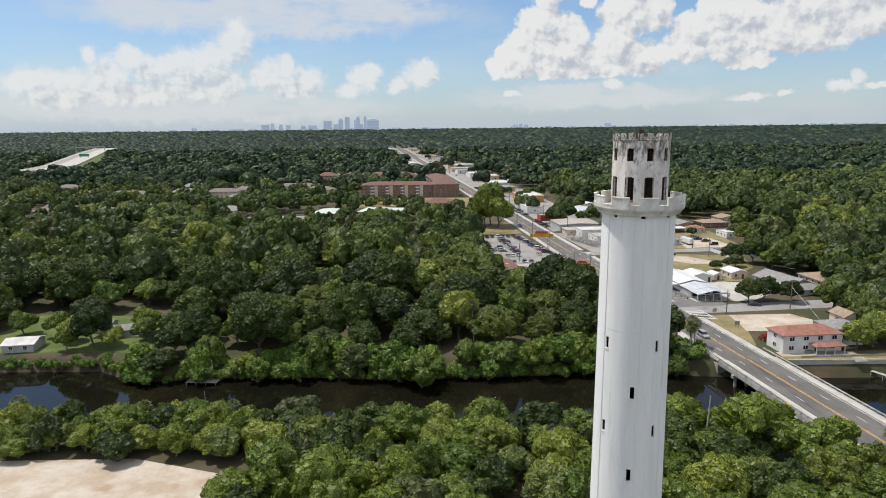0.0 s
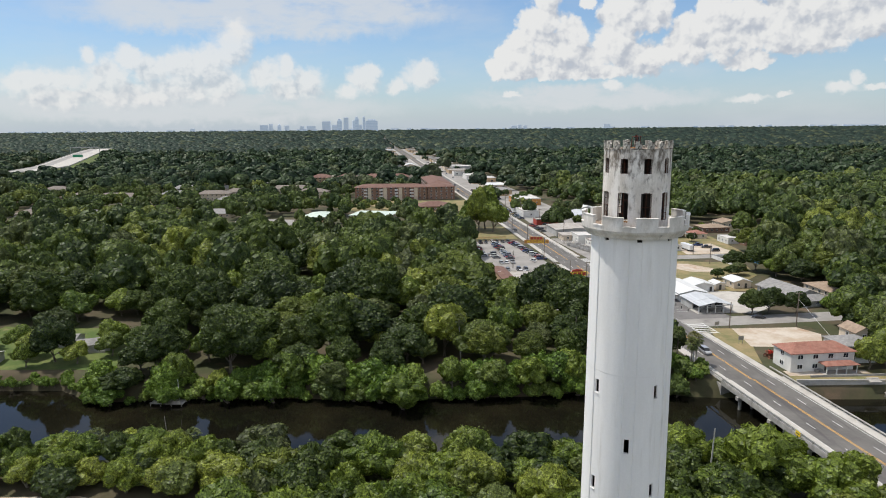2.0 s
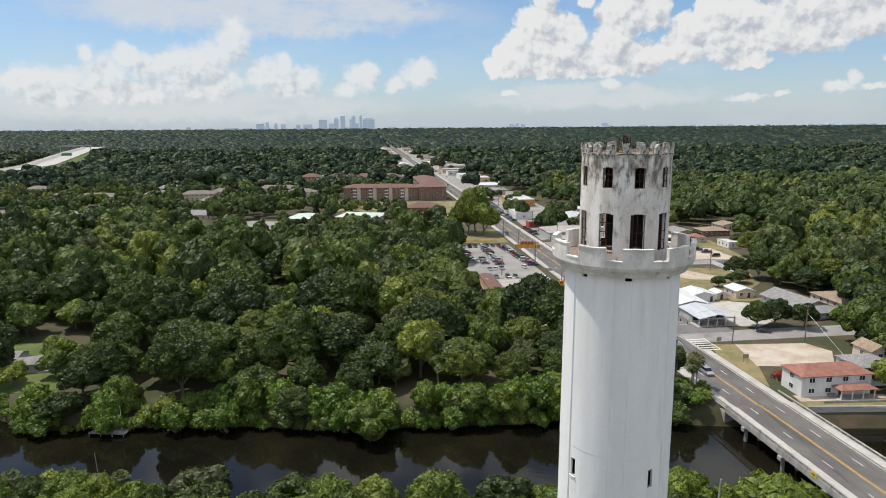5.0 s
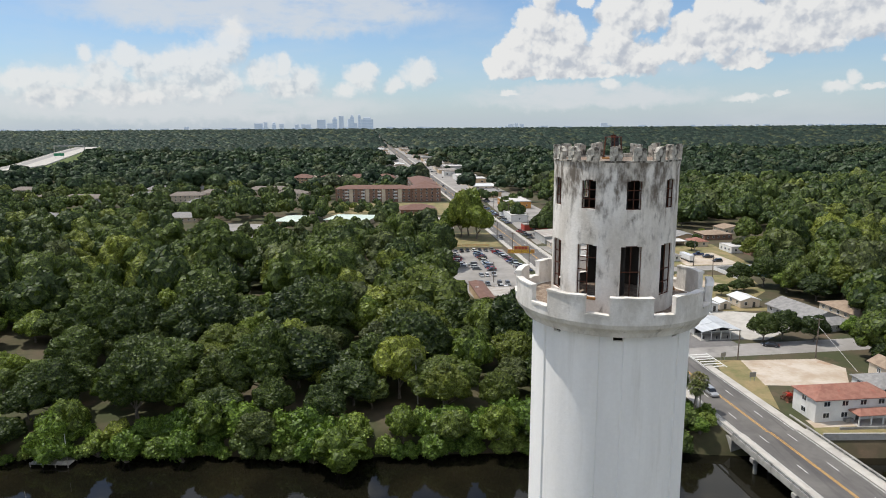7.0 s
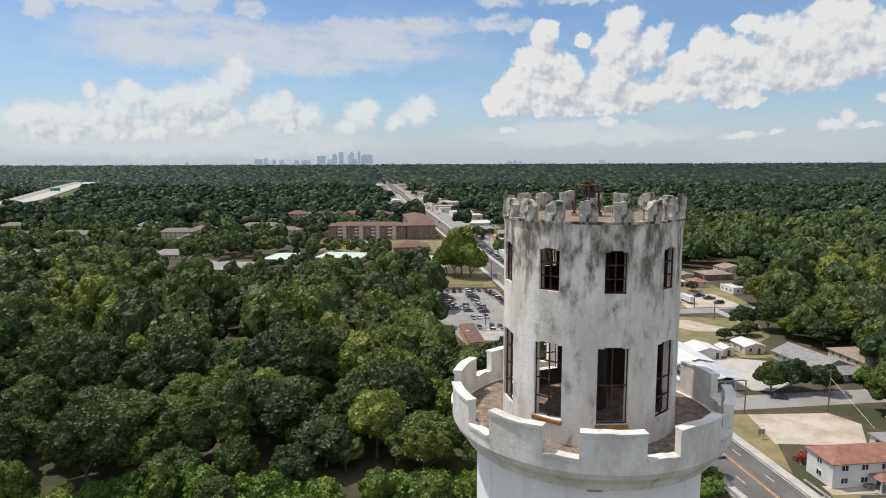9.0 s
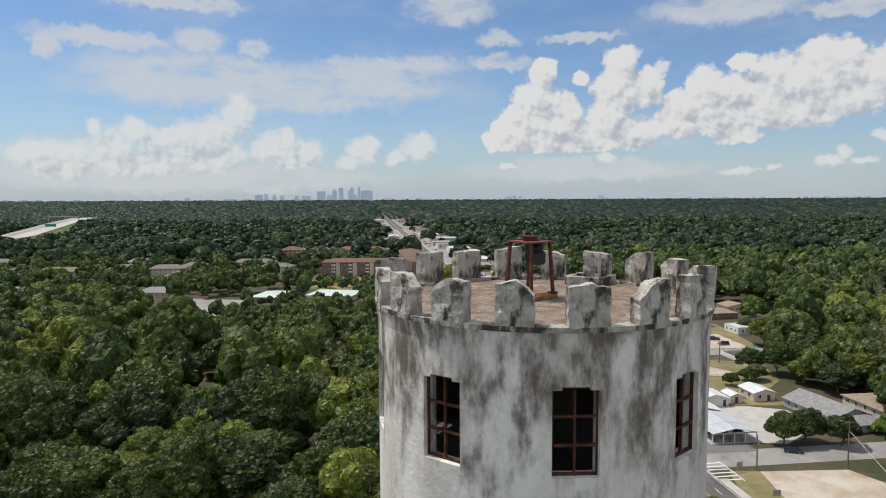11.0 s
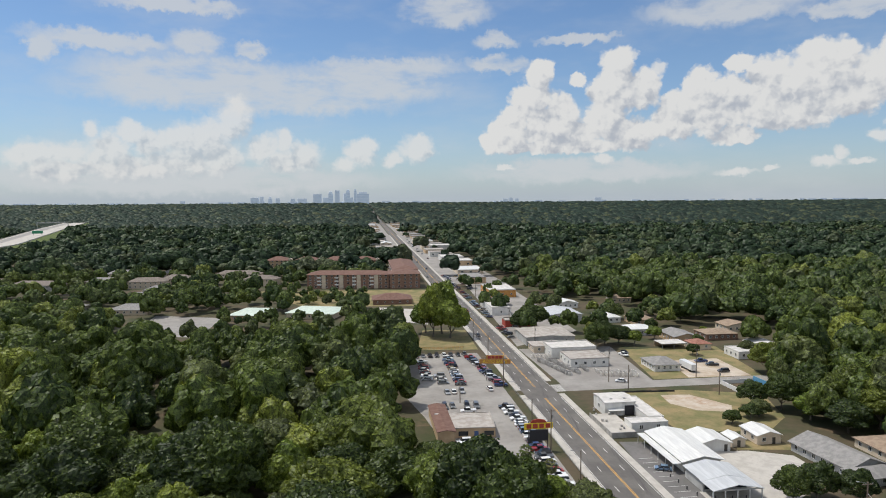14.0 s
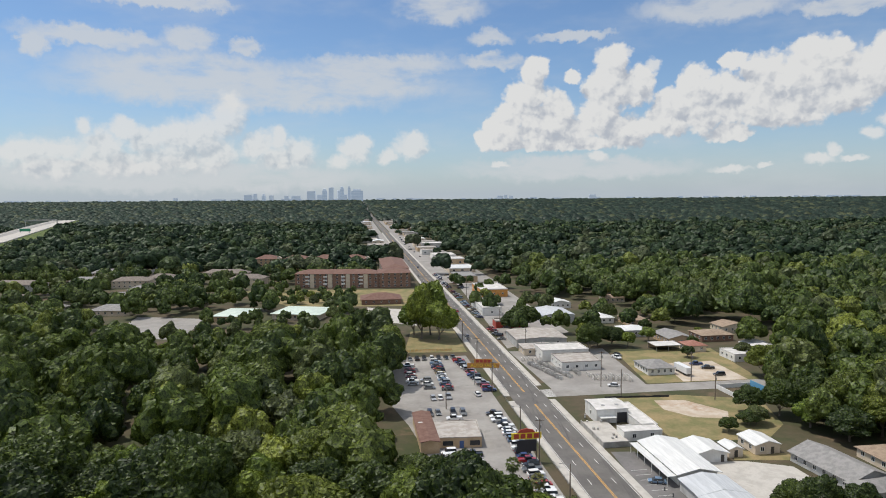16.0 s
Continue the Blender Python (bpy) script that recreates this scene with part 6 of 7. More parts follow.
def build_signs():
    # dealer's upper sign: two rows of lettering, the first a name shown as bars
    s = thing("dealer_sign", pose(53.0, 343.5, 0, 0, 0, -4), "faded orange two-row dealer sign on steel posts", "sign")
    for x in (-3.4, 3.4):
        part("post", rodded((x, 0.25, 0), (x, 0.25, 10.4), 0.14, 0.12, 8), STEEL, s)
    b = part("board", boxed(-6.3, -0.15, 7.1, 6.3, 0.15, 9.0, bevel=0.04), SIGN_ORANGE, s, "faded orange board")
    letters("lettering", "AUTO SALES", 1.75, pose(0, -0.19, 8.02, 90, 0, 0), b, SIGN_YELLOW)
    part("name_board", boxed(-3.6, -0.12, 9.05, 3.6, 0.12, 10.6, bevel=0.04), SIGN_ORANGE, s)
    for k in range(4):
        part("bar", boxed(-2.8 + k * 1.5, -0.2, 9.25, -1.7 + k * 1.5, -0.125, 10.4), SIGN_RED, s)
    # the lower sign by the fence
    s = thing("lot_sign", pose(58.7, 270.2, 0, 0, 0, 6), "orange and red lot sign with a dark board below", "sign")
    for x in (-2.9, 2.9):
        part("post", rodded((x, 0.2, 0), (x, 0.2, 9.0), 0.13, 0.13, 8), BLACK, s)
    part("board", boxed(-4.3, -0.15, 6.6, 4.3, 0.15, 8.4, bevel=0.04), SIGN_YELLOW, s, "yellow-orange board")
    for k in range(4):
        part("bar", boxed(-3.6 + k * 1.9, -0.2, 6.85, -2.2 + k * 1.9, -0.155, 8.15), SIGN_RED, s)
    bm = bmesh.new()
    v = [bm.verts.new((x, y, z)) for y in (-0.14, 0.14) for x, z in ((-2.6, 8.45), (2.6, 8.45), (1.8, 9.3), (0, 9.6), (-1.8, 9.3))]
    bm.faces.new(v[:5]), bm.faces.new(v[5:][::-1])
    for i in range(5):
        bm.faces.new((v[i], v[5 + i], v[5 + (i + 1) % 5], v[(i + 1) % 5]))
    bmesh.ops.recalc_face_normals(bm, faces=bm.faces)
    part("crest", bm, SIGN_RED, s, "red arched crest")
    part("notice_board", boxed(-2.7, -0.1, 3.0, 2.7, 0.1, 6.3), BLACK, s, "dark notice board")
    # small signs
    for x, y, rz in ((95.9, 203.6, 8), (94.8, 218.8, 20)):
        q = thing("blank_sign", pose(x, y, 0, 0, 0, rz), "weathered grey roadside sign on two posts", "sign")
        part("board", boxed(-0.9, -0.05, 1.3, 0.9, 0.05, 2.6, bevel=0.01), STEEL, q)
        for e in (-0.6, 0.6):
            part("post", boxed(e - 0.05, 0.05, 0, e + 0.05, 0.13, 2.4), STEEL, q)
    q = thing("dry_bush", pose(99.0, 191.5, 0), "reddish dry bush with a red flower head", "bush")
    bm = bmesh.new()
    rng = random.Random(2)
    for k in range(160):
        a, r, z = rng.uniform(0, 6.28), rng.uniform(0, 2.0), rng.uniform(0.1, 2.2)
        r *= 1 - 0.3 * z / 2.2
        block(bm, -0.2, -0.2, -0.02, 0.2, 0.2, 0.02, 0, 0, pose(r * math.cos(a), r * math.sin(a), z, rng.uniform(0, 180), rng.uniform(0, 180), 0))
    part("twigs", bm, surface("dry_leaf", (0.16, 0.07, 0.05), (0.26, 0.12, 0.07), 1.5, 0.9, island=0.3), q)
    bm = bmesh.new()
    for k in range(40):
        block(bm, -0.16, -0.16, -0.02, 0.16, 0.16, 0.02, 0, 0, pose(-0.6 + rng.uniform(-0.6, 0.6), -0.8 + rng.uniform(-0.5, 0.5), 2.0 + rng.uniform(-0.3, 0.3), rng.uniform(0, 180), rng.uniform(0, 180), 0))
    part("blossom", bm, plain("red_blossom", (0.6, 0.04, 0.02), 0.6), q, "bright red blossom")


build_signs()


def utility_pole(m, h, arms=1, lamp=False):
    p = thing("utility_pole", m, "tall weathered wooden utility pole with crossarms" if arms else "slim dark street pole beside the road", "utility pole", "utility poles")
    part("pole", rodded((0, 0, 0), (0, 0, h), 0.19, 0.13, 8), POLE_WOOD, p)
    for k in range(arms):
        arm = part("crossarm", boxed(-1.3, -0.07, h - 0.6 - k * 1.1, 1.3, 0.07, h - 0.46 - k * 1.1), POLE_WOOD, p)
        for x in (-1.15, -0.6, 0.6, 1.15):
            part("insulator", rodded((x, 0, h - 0.46 - k * 1.1), (x, 0, h - 0.26 - k * 1.1), 0.05, 0.04, 6), STEEL, arm)
    if lamp:
        a = part("lamp_arm", rodded((0, 0, h - 0.3), (-2.2, 0, h + 0.2), 0.05, 0.04, 6), STEEL, p)
        part("lamp_head", boxed(-2.75, -0.16, h + 0.12, -2.1, 0.16, h + 0.28, bevel=0.03), STEEL, a)
    else:
        part("transformer", rodded((0.28, 0, h - 2.6), (0.28, 0, h - 1.7), 0.22, 0.22, 10), STEEL, p)
    return p


def build_poles():
    for x, y, h, arms, lamp in ((53.4, 380.6, 11, 1, 0), (55.6, 334.5, 12, 1, 0), (60.0, 290.8, 9, 0, 1), (62.1, 268.5, 13, 1, 0), (66.0, 247.6, 9, 0, 1), (37.6, 315.8, 9, 0, 0),
                                (98.5, 339.8, 14, 1, 0), (102.9, 328.2, 10, 0, 0), (136.1, 345.2, 12, 1, 0), (135.1, 321.5, 10, 0, 0), (122.5, 220.5, 12, 1, 1), (99.5, 219.8, 9, 0, 0),
                                (73.5, 213.5, 8, 0, 0), (49.0, 420.0, 11, 1, 0), (44.0, 465.0, 11, 1, 0), (38.5, 515.0, 11, 1, 0), (78.6, 402.0, 11, 1, 0), (72.0, 455.0, 11, 1, 0), (66.0, 512.0, 11, 1, 0), (60.0, 566.0, 11, 1, 0)):
        utility_pole(pose(x, y, 0, 0, 0, TURN), h, arms, bool(lamp))
    g = thing("guy_wire", pose(122.5, 220.5, 0), "pale guy wire from the pole to the ground", "guy wire")
    part("wire", rodded((0, 0, 9.5), (5.2, -11.0, 0.0), 0.05, 0.05, 5), TRIM, g)
    # the dealer's chain-link fence along the sidewalk
    f = thing("lot_fence", by_road(288, -9.2), "low dark wire fence along the car lot", "fence")
    for k in range(41):
        part("post", rodded((0, -48 + k * 2.4, 0), (0, -48 + k * 2.4, 1.1), 0.04, 0.04, 5), STEEL, f)
    for z in (0.35, 0.7, 1.05):
        part("rail", rodded((0, -48, z), (0, 48, z), 0.025, 0.025, 5), STEEL, f)
    f = thing("corner_fence", pose(32, 399.5, 0, 0, 0, 4), "orange mesh fence at the dry corner", "fence")
    for k in range(12):
        part("post", rodded((-11 + k * 2, 0, 0), (-11 + k * 2, 0, 1.2), 0.05, 0.05, 5), STEEL, f)
    for z in (0.4, 0.8, 1.15):
        part("rail", boxed(-11, -0.02, z - 0.06, 11, 0.02, z + 0.06), SIGN_ORANGE, f)
    f = thing("silt_fence", pose(108.0, 325.6, 0, 0, 0, 2), "low sagging black cloth fence along the vacant lawn", "fence")
    for k in range(9):
        part("stake", rodded((-12 + k * 3, 0.05, 0), (-12 + k * 3, 0.05, 0.95), 0.03, 0.03, 5), POLE_WOOD, f)
        if k < 8:
            part("cloth", boxed(-12 + k * 3, -0.02, 0, -9 + k * 3, 0.02, 0.72 + 0.1 * math.sin(k * 2.3)), BLACK, f)
    # dock and posts in the river
    d = thing("river_dock", pose(-70.2, 173.0, WATER_Z, 0, 0, -4), "small weathered grey plank dock on the river", "dock")
    for k in range(15):
        part("plank", boxed(-4.4 + k * 0.6, -1.6, 0.62, -3.86 + k * 0.6, 1.6, 0.70), DEADWOOD, d)
    for x in (-4.2, -1.4, 1.4, 4.2):
        for y in (-1.5, 1.5):
            part("support_post", rodded((x, y, -2), (x, y, 1.1), 0.12, 0.1, 6), DEADWOOD, d)
    part("mast", rodded((2.8, 0.5, 0.6), (2.8, 0.5, 6.8), 0.07, 0.05, 6), TRIM, d, "pale thin mast")
    part("bench", boxed(1.6, -1.2, 0.7, 3.4, -0.4, 1.25, bevel=0.04), DEADWOOD, d)
    part("locker", boxed(-3.4, 0.2, 0.7, -2.2, 1.2, 1.4, bevel=0.04), WALL_GREY, d)
    p = thing("leaning_post", pose(-60.5, 149.5, WATER_Z), "thin leaning pale post standing in the river", "post")
    part("post", rodded((0, 0, -2), (-0.6, 0.2, 7.5), 0.09, 0.06, 6), DEADWOOD, p)
    p = thing("dead_palm_trunk", pose(51.0, 120.0, 0), "bare pale dead palm trunk among trees", "dead tree")
    part("trunk", rodded((0, 0, 0), (0.7, 0.3, 13.2), 0.2, 0.12, 7), DEADWOOD, p)


build_poles()

# ---- trees ----
BALLS = {}


def ball_arrays(sub):
    """Corners and faces of an evenly cut ball, made once."""
    if sub not in BALLS:
        bm = bmesh.new()
        bmesh.ops.create_icosphere(bm, subdivisions=sub, radius=1)
        bm.verts.index_update()
        BALLS[sub] = (np.array([v.co[:] for v in bm.verts]), np.array([[v.index for v in f.verts] for f in bm.faces], np.int32))
        bm.free()
    return BALLS[sub]


def spread(nr, n, low):
    """n ways out of a crown's middle, evenly strewn from the top down to the height low."""
    z = np.clip(1 - (1 - low) * (np.arange(n) + nr.uniform(0.1, 0.9, n)) / n, -1, 1)
    a = np.arange(n) * 2.39996 + nr.uniform(-0.5, 0.5, n)
    r = np.sqrt(1 - z * z)
    return np.stack([r * np.cos(a), r * np.sin(a), z], 1)


def reach(ways, centres, sizes, least):
    """How far the union of balls reaches along each way."""
    b = ways @ centres.T
    room = b * b - ((centres ** 2).sum(1) - sizes ** 2)
    return np.maximum(least, np.where(room > 0, b + np.sqrt(np.maximum(room, 0)), 0).max(1))


def crown_arrays(seed, R, H, base, limbs, clumps, sub, n_cards, size, ragged=0.30):
    """A billowing crown: boughs, clumps on the boughs, and leaf sprays as loose facets and small bent quads on its outside."""
    nr = np.random.RandomState(seed)
    ball, faces = ball_arrays(sub)
    cz = base + (H - base) * 0.40
    c1, s1 = spread(nr, limbs, -0.45) * nr.uniform(0.48, 0.74, (limbs, 1)), nr.uniform(0.26, 0.44, limbs)
    r = reach(ball, c1, s1, 0.42)
    if clumps:
        d2 = spread(nr, clumps, -0.35)
        c2, s2 = d2 * (reach(d2, c1, s1, 0.42) * nr.uniform(0.84, 1.0, clumps))[:, None], nr.uniform(0.085, 0.19, clumps)
        r = np.maximum(r, reach(ball, c2, s2, 0.42))
    r = r * (1 + nr.uniform(-0.035, 0.035, len(r))) / 1.06
    span = np.where(ball[:, 2:] > 0, np.array([R, R, H - cz]), np.array([R, R, cz - base]))
    p = ball * r[:, None] * span + np.array([0, 0, cz])
    f = faces[ball[faces].mean(1)[:, 2] > -0.55]
    tri = p[f]
    mid = tri.mean(1, keepdims=True)
    nrm = np.cross(tri[:, 1] - tri[:, 0], tri[:, 2] - tri[:, 0])
    area = np.linalg.norm(nrm, axis=1)
    nrm /= area[:, None] + 1e-9
    edge = np.sqrt(area)
    tri = mid + (tri - mid) * 1.16 + nrm[:, None, :] * (edge[:, None] * nr.uniform(-ragged, ragged, (len(f), 3)))[:, :, None]
    quads = np.zeros((0, 3))
    if n_cards:
        pick = nr.choice(len(f), n_cards, p=area / area.sum())
        n = nrm[pick]
        q = mid[pick, 0] + nr.normal(scale=0.25, size=n.shape) * edge[pick, None] + n * nr.uniform(0.0, 1.1, (n_cards, 1)) * size
        n = n + nr.normal(scale=0.6, size=n.shape) + np.array([0, 0, 0.2])
        n /= np.linalg.norm(n, axis=1, keepdims=True)
        t = np.cross(n, nr.normal(size=n.shape))
        t /= np.linalg.norm(t, axis=1, keepdims=True) + 1e-6
        b = np.cross(n, t)
        k = size * nr.uniform(0.5, 1.3, (n_cards, 1))
        e = nr.uniform(0.5, 1.2, (4, n_cards, 1))
        quads = np.stack([q + t * k * e[0], q + b * k * 0.7 * e[1] - n * k * 0.2, q - t * k * e[2], q - b * k * 0.7 * e[3] - n * k * 0.2], 1).reshape(-1, 3)
    boughs = [(x * R, y * R, cz + z * (H - cz), k) for (x, y, z), k in zip(c1, s1)]
    return quads.astype(np.float32), tri.reshape(-1, 3).astype(np.float32), boughs


def trunk_mesh(seed, R, H, base, lumps, material):
    rng = random.Random(seed)
    bm = bmesh.new()
    bend = Vector((rng.uniform(-0.5, 0.5), rng.uniform(-0.5, 0.5), base * 0.95))
    rod(bm, (0, 0, -0.4), bend * 0.5, 0.5, 0.38, 8)
    rod(bm, bend * 0.5, bend, 0.39, 0.32, 8)
    for x, y, z, s in lumps[::3]:
        mid = bend.lerp(Vector((x, y, z)), 0.5) + Vector((0, 0, -0.3))
        rod(bm, bend, mid, 0.2, 0.12, 5)
        rod(bm, mid, (x, y, z), 0.12, 0.04, 5)
    me = bpy.data.meshes.new("trunk")
    bm.to_mesh(me), bm.free()
    me.materials.append(material)
    return me


def crown_mesh(name, seed, R, H, base, limbs, clumps, sub, n_cards, size, material):
    quads, tris, boughs = crown_arrays(seed, R, H, base, limbs, clumps, sub, n_cards, size)
    nq, nt = len(quads), len(tris)
    me = bpy.data.meshes.new(name)
    me.vertices.add(nq + nt)
    me.vertices.foreach_set("co", np.concatenate([quads, tris]).ravel())
    me.loops.add(nq + nt)
    me.loops.foreach_set("vertex_index", np.arange(nq + nt, dtype=np.int32))
    me.polygons.add(nq // 4 + nt // 3)
    me.polygons.foreach_set("loop_start", np.concatenate([np.arange(0, nq, 4), nq + np.arange(0, nt, 3)]).astype(np.int32))
    me.update(calc_edges=True)
    me.materials.append(material)
    return me, boughs


TREE_KINDS = {}


def tree_kind(kind):
    """Crown and trunk meshes of a kind of tree, made once."""
    if kind not in TREE_KINDS:
        sort, k = kind
        R, H, base, limbs, clumps, sub, cards, size, mt = {
            "oak": (9.0, 15.6, 2.5, 17, 120, 5, 900, 0.36, OAK), "light": (6.6, 14.6, 2.4, 13, 90, 4, 700, 0.33, LIGHT_LEAF), "shrub": (3.2, 5.0, 0.0, 9, 36, 4, 520, 0.30, BANK_LEAF),
            "bank": (5.6, 9.4, 0.5, 11, 60, 4, 900, 0.27, OAK if k % 3 == 0 else LIGHT_LEAF), "tall": (8.0, 22.5, 3.0, 15, 110, 4, 1100, 0.45, LIGHT_LEAF)}[sort]
        crown, lumps = crown_mesh("crown", 100 + 17 * k + len(sort), R, H, base, limbs, clumps, sub, cards, size, mt)
        TREE_KINDS[kind] = (crown, trunk_mesh(k, R, H, base, lumps, BARK))
    return TREE_KINDS[kind]


TREE_WORDS = {"oak": ("oak_tree", "broad dark green oak with a clumped crown", "oaks of the river wood"), "light": ("broadleaf_tree", "fresh light green broadleaf tree in the wood", "light green trees of the wood"),
              "shrub": ("riverbank_shrub", "large-leaved bright green shrub on the river bank", "shrubs along the far bank"), "bank": ("waterside_tree", "dense green tree on the near river bank", "trees along the near bank"),
              "tall": ("roadside_tree", "tall light green tree beside the road", "tall roadside trees")}


def plant(sort, k, x, y, scale, z=None, rng=random):
    crown, trunk = tree_kind((sort, k))
    nm, words, group = TREE_WORDS[sort]
    t = thing(nm, pose(x, y, ground_z(x, y) if z is None else z, 0, 0, rng.uniform(0, 360)) @ Matrix.Diagonal((scale, scale, scale * rng.uniform(0.76, 1.2), 1)), words, "shrub" if sort == "shrub" else "tree", group)
    for nm2, me in (("trunk", trunk), ("crown", crown)):
        o = new(nm2, me)
        o.parent = t


# where nothing grows: boxes of x0, y0, x1, y1
CLEAR_NEAR = [(92, 170, 136, 198), (84, 196, 128, 232), (80, 226, 122, 300), (118, 240, 156, 284), (74, 280, 138, 331), (70, 326, 158, 430), (134, 300, 156, 340)]
CLEAR_LOT = [(20, 252, 66, 392), (36, 236, 70, 260), (20, 392, 54, 448), (-12, 452, 28, 540), (-84, 606, 22, 650), (-18, 650, 12, 750), (-20, 530, 18, 606), (-64, 478, -28, 512), (-98, 476, -74, 508), (-152, 186, -92, 226), (-146, 440, -100, 492)]
CLEAR_STRIP = [(92, 456, 124, 492), (124, 460, 142, 480), (130, 424, 148, 440), (166, 410, 206, 448), (160, 364, 186, 390), (-140, 744, -20, 775)]


def clear(x, y, r):
    if abs(x - road_x(y)) < 11 + r * 0.6:
        return False
    d = x - road_x(y)
    if 660 < y < 2000 and (abs(d) < 17 or (900 < y and -34 < d < 0) or (0 < d < 62 and math.sin(x * 12.9 + y * 7.3) < 0.35)):
        return False
    if any(abs(x - a) < c + r and abs(y - b) < c + r for a, b, c in SHOPS):
        return False
    if any(abs(x - a) < c * 0.55 + r * 0.6 and -26 < y - b < 9 for a, b, c in HOUSES):
        return False
    if bank(NEAR_BANK, x) - 1.5 < y < bank(FAR_BANK, x) + 1.5:
        return False
    if abs(x - TX) < 7 + r and abs(y - TY) < 7 + r:
        return False
    if any(a - r * 0.55 < x < c + r * 0.55 and b - r * 0.55 < y < d + r * 0.55 for a, b, c, d in CLEAR_NEAR + CLEAR_LOT + CLEAR_STRIP):
        return False
    for (ax, ay), (bx, by) in zip(HIGHWAY, HIGHWAY[1:]):
        u = ((x - ax) * (bx - ax) + (y - ay) * (by - ay)) / ((bx - ax) ** 2 + (by - ay) ** 2)
        if -0.1 < u < 1.1 and math.hypot(x - ax - u * (bx - ax), y - ay - u * (by - ay)) < 46:
            return False
    return True


def palm(x, y, h, k, lean=0.0, rng=random):
    p = thing("palm_tree", pose(x, y, ground_z(x, y)), "sabal palm with a slim trunk and drooping fan leaves", "palm tree", "palms by the river")
    top = Vector((lean, lean * 0.4, h))
    part("trunk", rod(rodded((0, 0, -0.4), top * 0.5, 0.22, 0.17, 7), top * 0.5, top, 0.17, 0.15, 7), DEADWOOD if k % 2 else BARK, p)
    nr = np.random.RandomState(k)
    vs = []
    for i in range(34):
        a, up = i * 2.4 + nr.uniform(-0.2, 0.2), 1.3 - 2.4 * (i / 34) + nr.uniform(-0.15, 0.15)
        out = Vector((math.cos(a), math.sin(a), 0))
        root = top + Vector((0, 0, 0.1))
        tip = root + (out * math.cos(up) + Vector((0, 0, math.sin(up)))) * 1.1
        across_ = Vector((-math.sin(a), math.cos(a), 0))
        vs += [root, root + across_ * 0.03, tip + across_ * 0.03, tip]
        for j in range(9):
            f = (j - 4) / 4
            d = (out * math.cos(up) + Vector((0, 0, math.sin(up)))) * math.cos(f * 1.15) + across_ * math.sin(f * 1.15)
            e = tip + d * 0.55
            q = tip + d * 1.15 + Vector((0, 0, -0.4 - 0.1 * abs(f)))
            s = Vector((0, 0, 1)).cross(d).normalized() * 0.13
            vs += [tip, e + s, q, e - s]
    v = np.array(vs, np.float32)
    me = arrays_mesh("fronds", v, np.arange(len(v)).reshape(-1, 4), PALM_LEAF)
    o = new("fronds", me)
    o.parent = p
    tagged(o, "drooping green fan leaves")


def scatter(rng, x0, y0, x1, y1, step, jitter=0.42):
    out, row = [], 0
    y = y0
    while y < y1:
        x = x0 + (step / 2 if row % 2 else 0)
        while x < x1:
            out.append((x + rng.uniform(-jitter, jitter) * step, y + rng.uniform(-jitter, jitter) * step))
            x += step
        y += step * 0.87
        row += 1
    return out


